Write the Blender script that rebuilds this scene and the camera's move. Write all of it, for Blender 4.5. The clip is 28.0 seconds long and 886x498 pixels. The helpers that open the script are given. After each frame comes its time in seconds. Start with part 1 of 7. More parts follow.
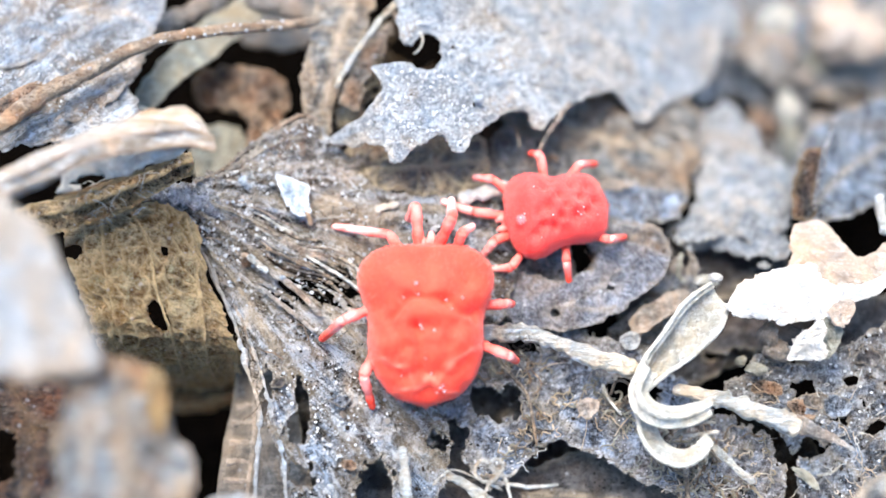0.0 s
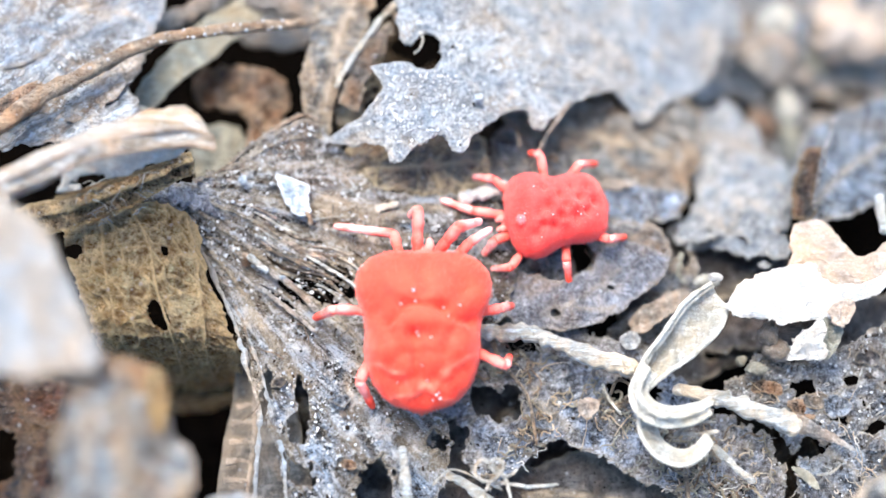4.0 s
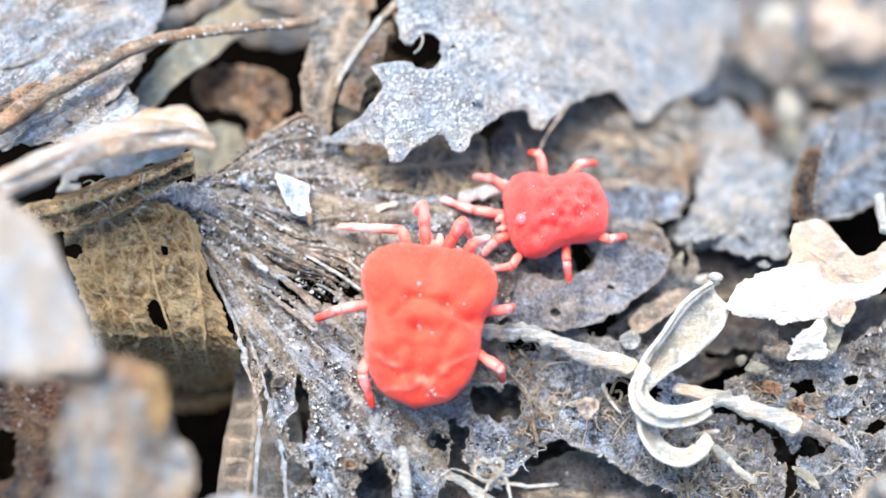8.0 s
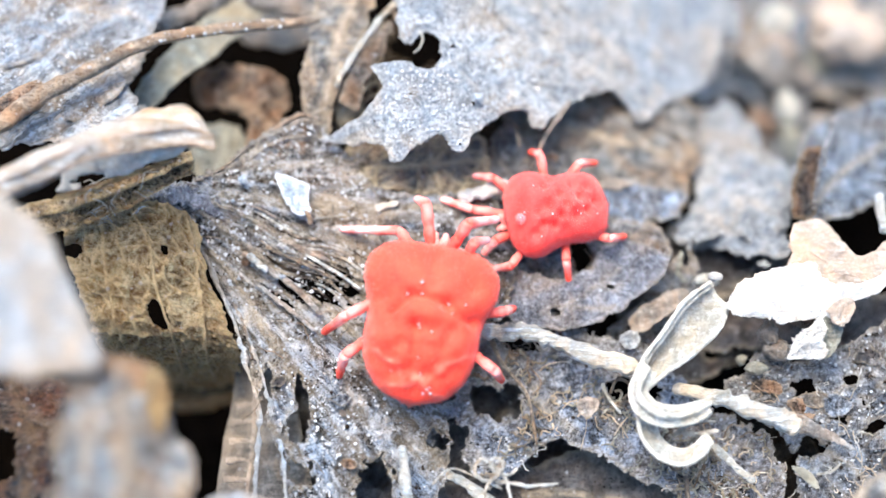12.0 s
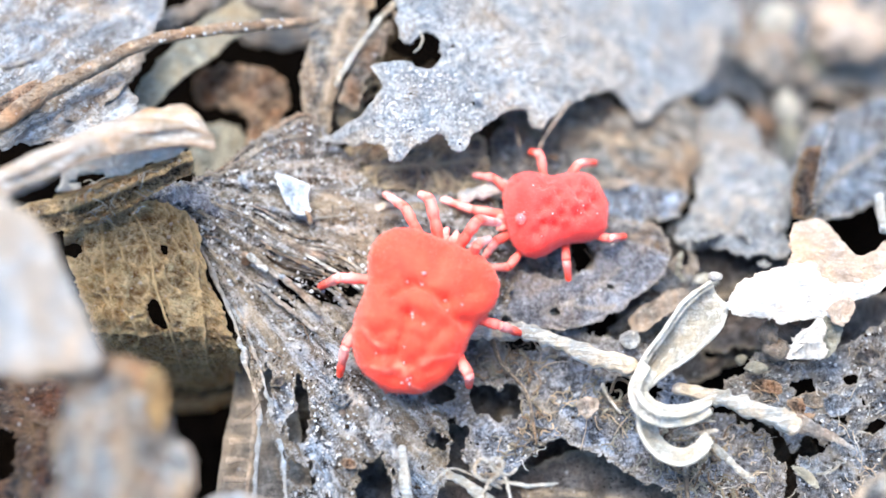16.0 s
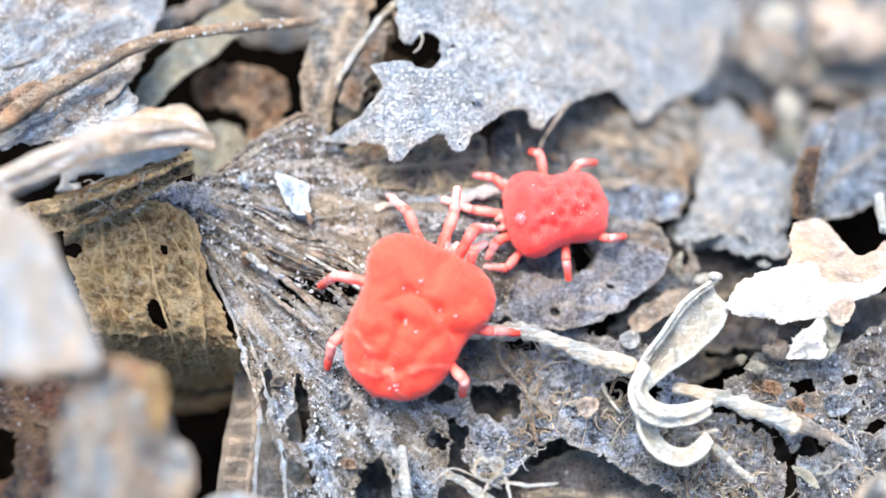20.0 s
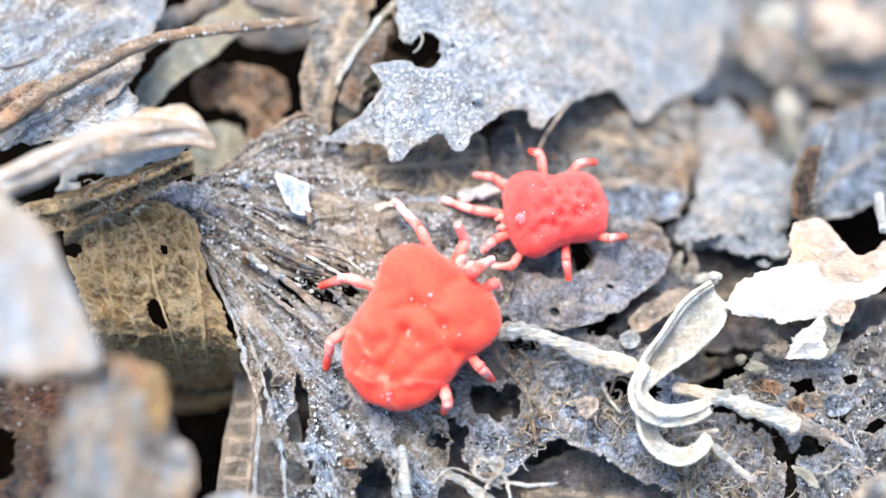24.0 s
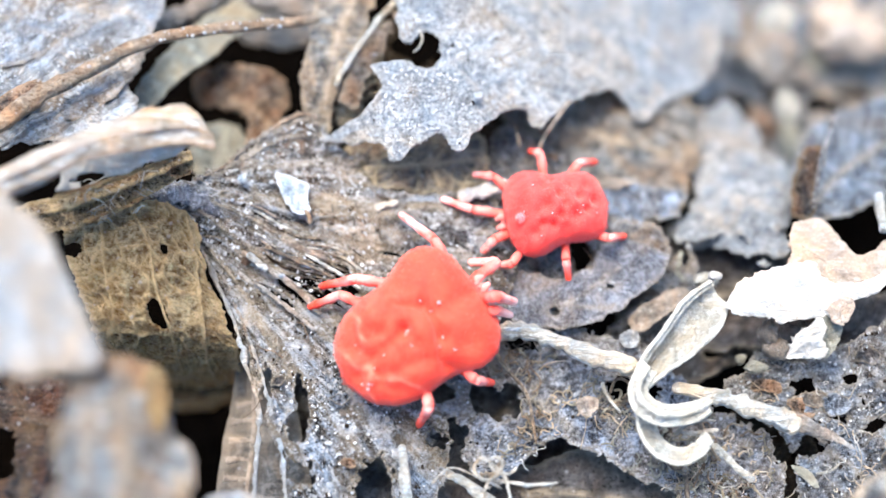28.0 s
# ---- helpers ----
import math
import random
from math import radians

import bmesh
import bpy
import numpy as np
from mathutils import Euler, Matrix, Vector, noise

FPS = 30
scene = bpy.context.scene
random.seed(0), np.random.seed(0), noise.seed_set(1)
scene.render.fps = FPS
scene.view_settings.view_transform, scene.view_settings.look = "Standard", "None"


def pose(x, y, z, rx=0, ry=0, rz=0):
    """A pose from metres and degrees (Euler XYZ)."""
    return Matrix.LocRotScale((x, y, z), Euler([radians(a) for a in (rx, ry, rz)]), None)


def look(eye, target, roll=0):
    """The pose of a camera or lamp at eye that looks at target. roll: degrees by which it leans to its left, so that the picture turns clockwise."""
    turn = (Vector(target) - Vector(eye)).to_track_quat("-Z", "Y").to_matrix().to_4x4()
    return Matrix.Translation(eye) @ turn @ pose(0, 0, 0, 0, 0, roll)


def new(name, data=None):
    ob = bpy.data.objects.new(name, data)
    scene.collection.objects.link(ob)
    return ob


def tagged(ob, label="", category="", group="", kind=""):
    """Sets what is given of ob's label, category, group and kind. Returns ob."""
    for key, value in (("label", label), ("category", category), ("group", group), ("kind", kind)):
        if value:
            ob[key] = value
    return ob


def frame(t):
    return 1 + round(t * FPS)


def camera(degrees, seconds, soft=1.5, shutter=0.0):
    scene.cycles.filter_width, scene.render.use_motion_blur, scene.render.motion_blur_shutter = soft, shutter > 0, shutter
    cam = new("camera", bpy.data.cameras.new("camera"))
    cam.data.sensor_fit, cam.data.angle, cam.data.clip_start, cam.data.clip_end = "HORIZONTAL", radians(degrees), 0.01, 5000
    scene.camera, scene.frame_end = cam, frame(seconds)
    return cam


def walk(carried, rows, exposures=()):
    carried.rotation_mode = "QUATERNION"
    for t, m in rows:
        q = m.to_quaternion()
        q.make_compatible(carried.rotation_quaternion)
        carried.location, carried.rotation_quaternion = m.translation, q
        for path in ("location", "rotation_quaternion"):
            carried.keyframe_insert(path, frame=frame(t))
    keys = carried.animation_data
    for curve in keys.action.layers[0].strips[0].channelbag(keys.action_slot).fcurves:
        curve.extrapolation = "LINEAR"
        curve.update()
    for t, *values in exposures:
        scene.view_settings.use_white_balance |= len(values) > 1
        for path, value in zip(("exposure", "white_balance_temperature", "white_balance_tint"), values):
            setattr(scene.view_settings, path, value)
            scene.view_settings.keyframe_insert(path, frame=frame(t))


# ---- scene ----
# All plan numbers are in millimetres; MM turns them into metres.
MM = 0.001
cam = camera(36.0, 28.0, soft=1.5)
cam.data.dof.use_dof = True
cam.data.dof.focus_distance = 29.2 * MM
cam.data.dof.aperture_fstop = 35.0


def eye_pose(dx, slide):
    """The hand-held phone over the litter, tipped 20 degrees from straight down."""
    a = radians(20)
    off = Vector((dx, slide * math.cos(a), slide * math.sin(a)))
    eye = Vector((0, -30.16 * math.sin(a), 30.16 * math.cos(a)))
    return look((eye + off) * MM, off * MM)


walk(cam, [(0, eye_pose(0, 0)), (7, eye_pose(0, -0.012)), (14, eye_pose(0.006, -0.026)), (21, eye_pose(0.008, -0.028)), (28, eye_pose(0.012, -0.04))])

# ---- light: bright hazy sky, soft sun from the upper left ----
SUN_EL, SUN_AZ = 68, 335
world = bpy.data.worlds.new("sky")
scene.world = world
world.use_nodes = True
wn = world.node_tree.nodes
sky = wn.new("ShaderNodeTexSky")
sky.sky_type = "NISHITA"
sky.sun_disc = False
sky.sun_elevation = radians(SUN_EL)
sky.sun_rotation = radians(SUN_AZ)
sky.dust_density = 2.0
haze = wn.new("ShaderNodeHueSaturation")
haze.inputs["Saturation"].default_value = 1.25
world.node_tree.links.new(sky.outputs[0], haze.inputs["Color"])
world.node_tree.links.new(haze.outputs[0], wn["Background"].inputs[0])
wn["Background"].inputs[1].default_value = 0.125
sun = new("sun", bpy.data.lights.new("sun", "SUN"))
sun.data.energy = 2.5
sun.data.angle = radians(40)
sun.data.color = (1.0, 0.99, 0.94)
az, el = radians(SUN_AZ), radians(SUN_EL)
sun.matrix_world = look(Vector((math.sin(az) * math.cos(el), math.cos(az) * math.cos(el), math.sin(el))), (0, 0, 0))
scene.view_settings.exposure = 2.22


# ---- materials ----
def node(nt, kind, **props):
    n = nt.nodes.new(kind)
    for key, value in props.items():
        if key in n.inputs:
            n.inputs[key].default_value = value
    return n


def base_material(name):
    m = bpy.data.materials.new(name)
    m.use_nodes = True
    nt = m.node_tree
    bsdf = nt.nodes["Principled BSDF"]
    tc = nt.nodes.new("ShaderNodeTexCoord")
    mp = nt.nodes.new("ShaderNodeMapping")
    mp.inputs["Scale"].default_value = (1000, 1000, 1000)
    nt.links.new(tc.outputs["Object"], mp.inputs["Vector"])
    return m, nt, bsdf, mp.outputs[0]


def noise_tex(nt, vec, scale, detail=4.0, rough=0.6, dist=0.0):
    n = node(nt, "ShaderNodeTexNoise", Scale=scale, Detail=detail, Roughness=rough, Distortion=dist)
    nt.links.new(vec, n.inputs["Vector"])
    return n.outputs["Fac"]


def ramp(nt, fac, stops):
    r = nt.nodes.new("ShaderNodeValToRGB")
    el = r.color_ramp.elements
    el[0].position, el[0].color = stops[0][0], (*stops[0][1], 1)
    el[1].position, el[1].color = stops[-1][0], (*stops[-1][1], 1)
    for p, c in stops[1:-1]:
        e = el.new(p)
        e.color = (*c, 1)
    nt.links.new(fac, r.inputs[0])
    return r.outputs[0]


def mix(nt, fac, a, b, mode="MIX"):
    n = nt.nodes.new("ShaderNodeMix")
    n.data_type, n.blend_type = "RGBA", mode
    for sock, v in ((n.inputs[0], fac), (n.inputs[6], a), (n.inputs[7], b)):
        if isinstance(v, (int, float)):
            sock.default_value = v
        elif isinstance(v, tuple):
            sock.default_value = (*v, 1)
        else:
            nt.links.new(v, sock)
    return n.outputs[2]


def calc(nt, op, a, b=None, clamp=False):
    n = nt.nodes.new("ShaderNodeMath")
    n.operation, n.use_clamp = op, clamp
    for sock, v in zip(n.inputs, (a, b)):
        if v is None:
            continue
        if isinstance(v, (int, float)):
            sock.default_value = v
        else:
            nt.links.new(v, sock)
    return n.outputs[0]


def attribute(nt, name):
    n = nt.nodes.new("ShaderNodeAttribute")
    n.attribute_name = name
    return n.outputs["Fac"]


def bump(nt, bsdf, height, dist_mm, strength=1.0):
    n = nt.nodes.new("ShaderNodeBump")
    n.inputs["Strength"].default_value = strength
    n.inputs["Distance"].default_value = dist_mm * MM
    nt.links.new(height, n.inputs["Height"])
    nt.links.new(n.outputs[0], bsdf.inputs["Normal"])


def litter_material(name, dark, light, stain, vein, rough=0.5, speck=0.55, speck_col=(0.75, 0.76, 0.78), fibre=0.0, fibre_turn=0.0, relief=0.05, spec=0.5, stain_amount=0.5, fan=0.0, pits=1.0, warm=0.5, coat=0.0, bold=0.0, rotten=0.6, soft=0.08, thin=0.0, glow=(0.5, 0.3, 0.1), cool=None):
    """Decayed leaf tissue: mottled at three scales, with dark rot, pale mineral grit, paler veins and worn rim; hollows
    darkened and crests whitened in place of shade and glints.
    """
    m, nt, bsdf, vec = base_material(name)
    n1 = noise_tex(nt, vec, 0.6, 4, 0.65, 0.8)
    n2 = noise_tex(nt, vec, 2.4, 6, 0.72)
    n3 = noise_tex(nt, vec, 11.0, 4, 0.75)
    mp = node(nt, "ShaderNodeMapping", Scale=(1.1, 16, 8), Rotation=(0, 0, radians(fibre_turn)))
    nt.links.new(vec, mp.inputs[0])
    streak = mp.outputs[0]
    if fan:
        xyz = nt.nodes.new("ShaderNodeCombineXYZ")
        nt.links.new(calc(nt, "MULTIPLY", attribute(nt, "fan_turn"), 26.0 * fan), xyz.inputs[0])
        nt.links.new(calc(nt, "MULTIPLY", attribute(nt, "fan_reach"), 0.8), xyz.inputs[1])
        streak = xyz.outputs[0]
    nf = noise_tex(nt, streak, 0.8, 5, 0.68, 0.4)
    tone = calc(nt, "ADD", calc(nt, "MULTIPLY", n2, 0.55), calc(nt, "MULTIPLY", n3, 0.45))
    tone = calc(nt, "ADD", calc(nt, "MULTIPLY", tone, 1 - fibre), calc(nt, "MULTIPLY", nf, fibre))
    mid = tuple((p + q) / 2.6 for p, q in zip(dark, light))
    col = ramp(nt, tone, [(0.5 - soft, dark), (0.5, mid), (0.5 + soft, light)])
    patch = ramp(nt, calc(nt, "ADD", calc(nt, "MULTIPLY", n1, 0.75), calc(nt, "MULTIPLY", n3, 0.25)), [(0.45, (0, 0, 0)), (0.58, (1, 1, 1))])
    col = mix(nt, calc(nt, "MULTIPLY", patch, stain_amount), col, stain)
    rot = ramp(nt, noise_tex(nt, vec, 1.3, 5, 0.7, 1.2), [(0.36, (1, 1, 1)), (0.46, (0, 0, 0))])
    col = mix(nt, calc(nt, "MULTIPLY", rot, rotten), col, tuple(p * 0.6 for p in dark))
    n4 = noise_tex(nt, vec, 3.6, 7, 0.78, 0.6)
    n0 = noise_tex(nt, vec, 0.8, 5, 0.62, 1.0)
    # Tint turns bluer towards low y.
    if cool:
        place = nt.nodes.new("ShaderNodeSeparateXYZ")
        nt.links.new(vec, place.inputs[0])
        cool_shift = node(nt, "ShaderNodeMapRange", **{"From Min": cool[0], "From Max": cool[1], "To Min": 0.01, "To Max": 0.13})
        nt.links.new(place.outputs["Y"], cool_shift.inputs["Value"])
        n0 = calc(nt, "SUBTRACT", n0, cool_shift.outputs[0])
    tint = ramp(nt, n0, [(0.38, (0.56, 0.77, 1.0)), (0.5, (0.98, 0.99, 0.98)), (0.6, (1.38, 1.06, 0.7))])
    col = mix(nt, warm, col, tint, "MULTIPLY")
    # Crevice shade and wet glints put into the colour: n4 lows darkened, highs whitened.
    col = mix(nt, calc(nt, "MULTIPLY", ramp(nt, n4, [(0.4, (1, 1, 1)), (0.47, (0, 0, 0))]), 0.7 * pits), col, tuple(p * 0.5 for p in dark))
    col = mix(nt, calc(nt, "MULTIPLY", ramp(nt, n4, [(0.54, (0, 0, 0)), (0.62, (1, 1, 1))]), 0.6 * pits), col, tuple(min(0.85, p * 1.6) for p in light))
    col = mix(nt, calc(nt, "MULTIPLY", attribute(nt, "vein"), ramp(nt, n2, [(0.38, (max(0.1, bold),) * 3), (0.58, (0.85, 0.85, 0.85))])), col, vein)
    col = mix(nt, calc(nt, "MULTIPLY", attribute(nt, "rim"), 0.5), col, vein)
    vor = node(nt, "ShaderNodeTexVoronoi", Scale=6.0)
    nt.links.new(vec, vor.inputs["Vector"])
    pick = nt.nodes.new("ShaderNodeSeparateColor")
    nt.links.new(vor.outputs["Color"], pick.inputs[0])
    size = calc(nt, "MULTIPLY", calc(nt, "POWER", pick.outputs[0], 4.0), 0.34)
    g = calc(nt, "MULTIPLY", calc(nt, "SUBTRACT", size, vor.outputs["Distance"]), 14.0, clamp=True)
    col = mix(nt, calc(nt, "MULTIPLY", g, speck), col, speck_col)
    nt.links.new(col, bsdf.inputs["Base Color"])
    r = calc(nt, "ADD", calc(nt, "MULTIPLY", n3, 0.7), rough - 0.4, clamp=True)
    nt.links.new(r, bsdf.inputs["Roughness"])
    bsdf.inputs["Specular IOR Level"].default_value = spec
    h = calc(nt, "ADD", calc(nt, "ADD", calc(nt, "MULTIPLY", n2, 0.8), n4), calc(nt, "MULTIPLY", n3, 0.5))
    h = calc(nt, "ADD", h, calc(nt, "MULTIPLY", nf, 0.9 * fibre))
    h = calc(nt, "ADD", h, calc(nt, "MULTIPLY", g, 0.3))
    bump(nt, bsdf, h, relief * 5)
    if thin:
        let = nt.nodes.new("ShaderNodeBsdfTranslucent")
        both = nt.nodes.new("ShaderNodeMixShader")
        both.inputs[0].default_value = thin
        nt.links.new(mix(nt, 0.6, col, glow), let.inputs["Color"])
        nt.links.new(bsdf.outputs[0], both.inputs[1])
        nt.links.new(let.outputs[0], both.inputs[2])
        nt.links.new(both.outputs[0], nt.nodes["Material Output"].inputs["Surface"])
    if coat:
        bsdf.inputs["Coat Weight"].default_value = coat
        bsdf.inputs["Coat Roughness"].default_value = 0.2
        nt.links.new(bsdf.inputs["Normal"].links[0].from_socket, bsdf.inputs["Coat Normal"])
    return m


def skin_material(name, deep, light, pale, sheen=0.4):
    """Velvety mite skin: saturated red, paler on worn ridges, powdery sheen."""
    m, nt, bsdf, vec = base_material(name)
    n1 = noise_tex(nt, vec, 1.8, 3)
    n2 = noise_tex(nt, vec, 26.0, 2, 0.7)
    col = mix(nt, ramp(nt, n1, [(0.3, (0, 0, 0)), (0.7, (1, 1, 1))]), deep, light)
    col = mix(nt, calc(nt, "MULTIPLY", attribute(nt, "pale"), 0.8), col, pale)
    col = mix(nt, calc(nt, "MULTIPLY", ramp(nt, n2, [(0.58, (0, 0, 0)), (0.7, (1, 1, 1))]), 0.3), col, pale)
    nt.links.new(col, bsdf.inputs["Base Color"])
    bsdf.inputs["Roughness"].default_value = 0.62
    bsdf.inputs["Specular IOR Level"].default_value = 0.3
    bsdf.inputs["Sheen Weight"].default_value = sheen
    bsdf.inputs["Sheen Roughness"].default_value = 0.4
    bsdf.inputs["Sheen Tint"].default_value = (1.0, 0.6, 0.55, 1)
    bsdf.inputs["Subsurface Weight"].default_value = 0.08
    bsdf.inputs["Subsurface Radius"].default_value = (1.0, 0.25, 0.15)
    bsdf.inputs["Subsurface Scale"].default_value = 0.12 * MM
    bump(nt, bsdf, calc(nt, "ADD", n2, calc(nt, "MULTIPLY", n1, 0.5)), 0.03)
    return m


M_MAIN = litter_material("main_leaf", (0.012, 0.01, 0.009), (0.54, 0.555, 0.59), (0.24, 0.145, 0.075), (0.48, 0.38, 0.26), 0.32, 0.8, fibre=0.65, fan=1.0, relief=0.075, spec=1.0, pits=1.0, warm=0.7, stain_amount=0.4, coat=0.8, rotten=1.0, soft=0.045, cool=(-1.0, -3.2))
M_SIDE = litter_material("side_leaf", (0.022, 0.018, 0.016), (0.41, 0.41, 0.42), (0.2, 0.135, 0.085), (0.4, 0.31, 0.22), 0.34, 0.5, fibre=0.12, fibre_turn=-12, relief=0.06, spec=0.9, pits=0.6, warm=0.65, coat=0.6, bold=0.3, rotten=0.8, soft=0.1)
M_UPPER = litter_material("grey_leaf", (0.33, 0.33, 0.335), (0.9, 0.9, 0.88), (0.35, 0.32, 0.3), (0.7, 0.66, 0.6), 0.32, 1.0, fibre=0.1, relief=0.13, spec=0.9, pits=0.8, warm=0.5, coat=0.6, soft=0.085, rotten=0.35)
M_PALE = litter_material("pale_leaf", (0.46, 0.43, 0.39), (0.88, 0.87, 0.85), (0.42, 0.33, 0.25), (0.5, 0.4, 0.3), 0.5, 0.2, fibre=0.3, fibre_turn=40, relief=0.08, pits=0.35, stain_amount=0.6)
M_DUN = litter_material("dun_leaf", (0.03, 0.022, 0.016), (0.42, 0.37, 0.31), (0.26, 0.15, 0.07), (0.5, 0.36, 0.22), 0.45, 0.2, fibre=0.25, spec=0.8, pits=0.9, warm=0.7, soft=0.06, coat=0.4)
M_WHITE = litter_material("bleached_leaf", (0.58, 0.5, 0.42), (0.86, 0.83, 0.79), (0.78, 0.66, 0.54), (0.85, 0.76, 0.64), 0.6, 0.1, fibre=0.4, fibre_turn=10, pits=0.3, stain_amount=0.5)
# Near-white streaks in the base colour stand in for glints on the ridges.
M_GLINT = litter_material("glinting_leaf", (0.24, 0.21, 0.19), (0.95, 0.96, 0.98), (0.36, 0.22, 0.11), (0.6, 0.5, 0.4), 0.24, 0.7, fibre=0.6, fibre_turn=-50, fan=1.2, relief=0.13, spec=1.0, pits=0.85, coat=1.0, warm=0.6, stain_amount=0.3, rotten=0.35, soft=0.085)
M_YELLOW = litter_material("skeleton_leaf", (0.13, 0.065, 0.022), (0.74, 0.57, 0.33), (0.52, 0.3, 0.1), (0.8, 0.6, 0.32), 0.36, 0.35, fibre=0.05, relief=0.075, spec=0.6, pits=0.6, warm=0.4, coat=0.1, bold=0.5, thin=0.35, glow=(0.75, 0.4, 0.12), soft=0.07)
M_BROWN = litter_material("brown_leaf", (0.03, 0.017, 0.01), (0.36, 0.24, 0.16), (0.34, 0.14, 0.055), (0.5, 0.33, 0.2), 0.36, 0.3, fibre=0.3, fibre_turn=20, spec=0.45, pits=0.5, warm=0.6, coat=0.05, soft=0.055)
M_RUST = litter_material("rust_leaf", (0.012, 0.007, 0.005), (0.14, 0.09, 0.05), (0.2, 0.075, 0.025), (0.42, 0.28, 0.15), 0.3, 0.25, fibre=0.35, fibre_turn=30, relief=0.09, spec=0.8, pits=0.7, warm=0.8, coat=0.3)
M_NEAR = litter_material("near_leaf", (0.13, 0.09, 0.06), (0.7, 0.69, 0.67), (0.38, 0.2, 0.08), (0.5, 0.4, 0.28), 0.45, 0.2, fibre=0.6, fibre_turn=88, relief=0.09, pits=0.5, stain_amount=0.8, warm=0.9, soft=0.05)
M_OCHRE = litter_material("ochre_leaf", (0.2, 0.1, 0.035), (0.46, 0.3, 0.13), (0.3, 0.15, 0.05), (0.5, 0.34, 0.16), 0.5, 0.1, fibre=0.6, fibre_turn=90, pits=0.4)
M_FUZZ = litter_material("woolly_brown_leaf", (0.05, 0.025, 0.01), (0.56, 0.38, 0.2), (0.42, 0.21, 0.065), (0.66, 0.46, 0.22), 0.35, 0.3, fibre=0.3, fibre_turn=30, relief=0.11, spec=0.7, pits=0.8, warm=0.4, coat=0.2, soft=0.06)
M_LOBE = litter_material("upturned_brown", (0.03, 0.02, 0.013), (0.38, 0.33, 0.29), (0.34, 0.175, 0.08), (0.5, 0.42, 0.32), 0.36, 0.5, fibre=0.35, fibre_turn=20, spec=0.6, pits=0.5, warm=0.6, coat=0.2, soft=0.06, stain_amount=0.75)
M_SKELETON = litter_material("netted_skeleton", (0.05, 0.036, 0.024), (0.44, 0.35, 0.26), (0.22, 0.14, 0.08), (0.6, 0.46, 0.27), 0.4, 0.3, fibre=0.1, spec=0.7, pits=0.4, bold=0.85, coat=0.3)
M_LAVENDER = litter_material("lavender_grey_leaf", (0.08, 0.07, 0.072), (0.44, 0.435, 0.47), (0.22, 0.165, 0.13), (0.42, 0.35, 0.28), 0.32, 0.6, fibre=0.2, fibre_turn=-20, relief=0.06, spec=1.0, pits=0.5, warm=0.45, coat=0.9, rotten=0.5, soft=0.1)
# Shade under the curled leaf put into the base colour.
M_SHADE = litter_material("shade_coloured_leaf", (0.03, 0.016, 0.008), (0.2, 0.12, 0.052), (0.15, 0.068, 0.022), (0.2, 0.13, 0.07), 0.6, 0.1, fibre=0.2, spec=0.1)
M_UNDER = litter_material("under_leaf", (0.045, 0.037, 0.03), (0.25, 0.225, 0.2), (0.17, 0.115, 0.075), (0.36, 0.28, 0.2), 0.5, 0.2, fibre=0.25, spec=0.5, pits=0.4)
M_ROSE = litter_material("rosy_dry_leaf", (0.46, 0.32, 0.22), (0.72, 0.59, 0.48), (0.6, 0.42, 0.29), (0.66, 0.5, 0.38), 0.5, 0.1, fibre=0.3, fibre_turn=15, pits=0.25, warm=0.3)
M_GUM = litter_material("red_brown_rot", (0.006, 0.004, 0.003), (0.15, 0.1, 0.065), (0.2, 0.07, 0.022), (0.2, 0.12, 0.06), 0.25, 0.3, fibre=0.55, fibre_turn=85, relief=0.1, spec=0.8, pits=0.7, warm=0.6, coat=0.5, soft=0.06)
# Darkened to read as shade under holes; also colours dark leaf scraps.
M_DARK_AND_SHADE = litter_material("dark_leaf_and_shade", (0.013, 0.01, 0.009), (0.12, 0.105, 0.1), (0.065, 0.043, 0.03), (0.4, 0.32, 0.22), 0.4, 0.3, fibre=0.2, fibre_turn=35, spec=0.7)
M_BLUE = litter_material("blue_grey_leaf", (0.024, 0.023, 0.026), (0.49, 0.545, 0.63), (0.17, 0.135, 0.105), (0.5, 0.41, 0.3), 0.28, 0.85, fibre=0.15, relief=0.085, spec=1.0, pits=0.5, warm=0.38, coat=1.0, rotten=0.75, soft=0.085)
M_SLATE = litter_material("slate_blue_leaf", (0.03, 0.028, 0.03), (0.6, 0.66, 0.78), (0.2, 0.16, 0.13), (0.6, 0.52, 0.42), 0.26, 0.9, fibre=0.15, relief=0.085, spec=1.0, pits=0.5, warm=0.38, coat=1.0, rotten=0.6, soft=0.065)
M_TAN = litter_material("tan_leaf", (0.13, 0.095, 0.066), (0.55, 0.46, 0.38), (0.4, 0.26, 0.18), (0.55, 0.42, 0.31), 0.45, 0.15, fibre=0.2, spec=0.7, pits=0.4)
M_TWIG = litter_material("twig_bark", (0.2, 0.115, 0.06), (0.58, 0.43, 0.3), (0.44, 0.25, 0.13), (0.4, 0.3, 0.2), 0.4, 0.4, fibre=0.3, spec=0.7, pits=0.2)
M_STEM = litter_material("straw_stem", (0.5, 0.42, 0.31), (0.97, 0.95, 0.9), (0.88, 0.82, 0.72), (0.7, 0.6, 0.45), 0.5, 0.2, fibre=0.7, fibre_turn=20, relief=0.08, pits=0.3)
M_CURL = litter_material("dry_curl", (0.46, 0.4, 0.31), (0.88, 0.85, 0.75), (0.55, 0.46, 0.33), (0.9, 0.84, 0.7), 0.45, 0.3, fibre=0.25, fibre_turn=-55, relief=0.06, spec=0.4, pits=0.6, warm=0.3)
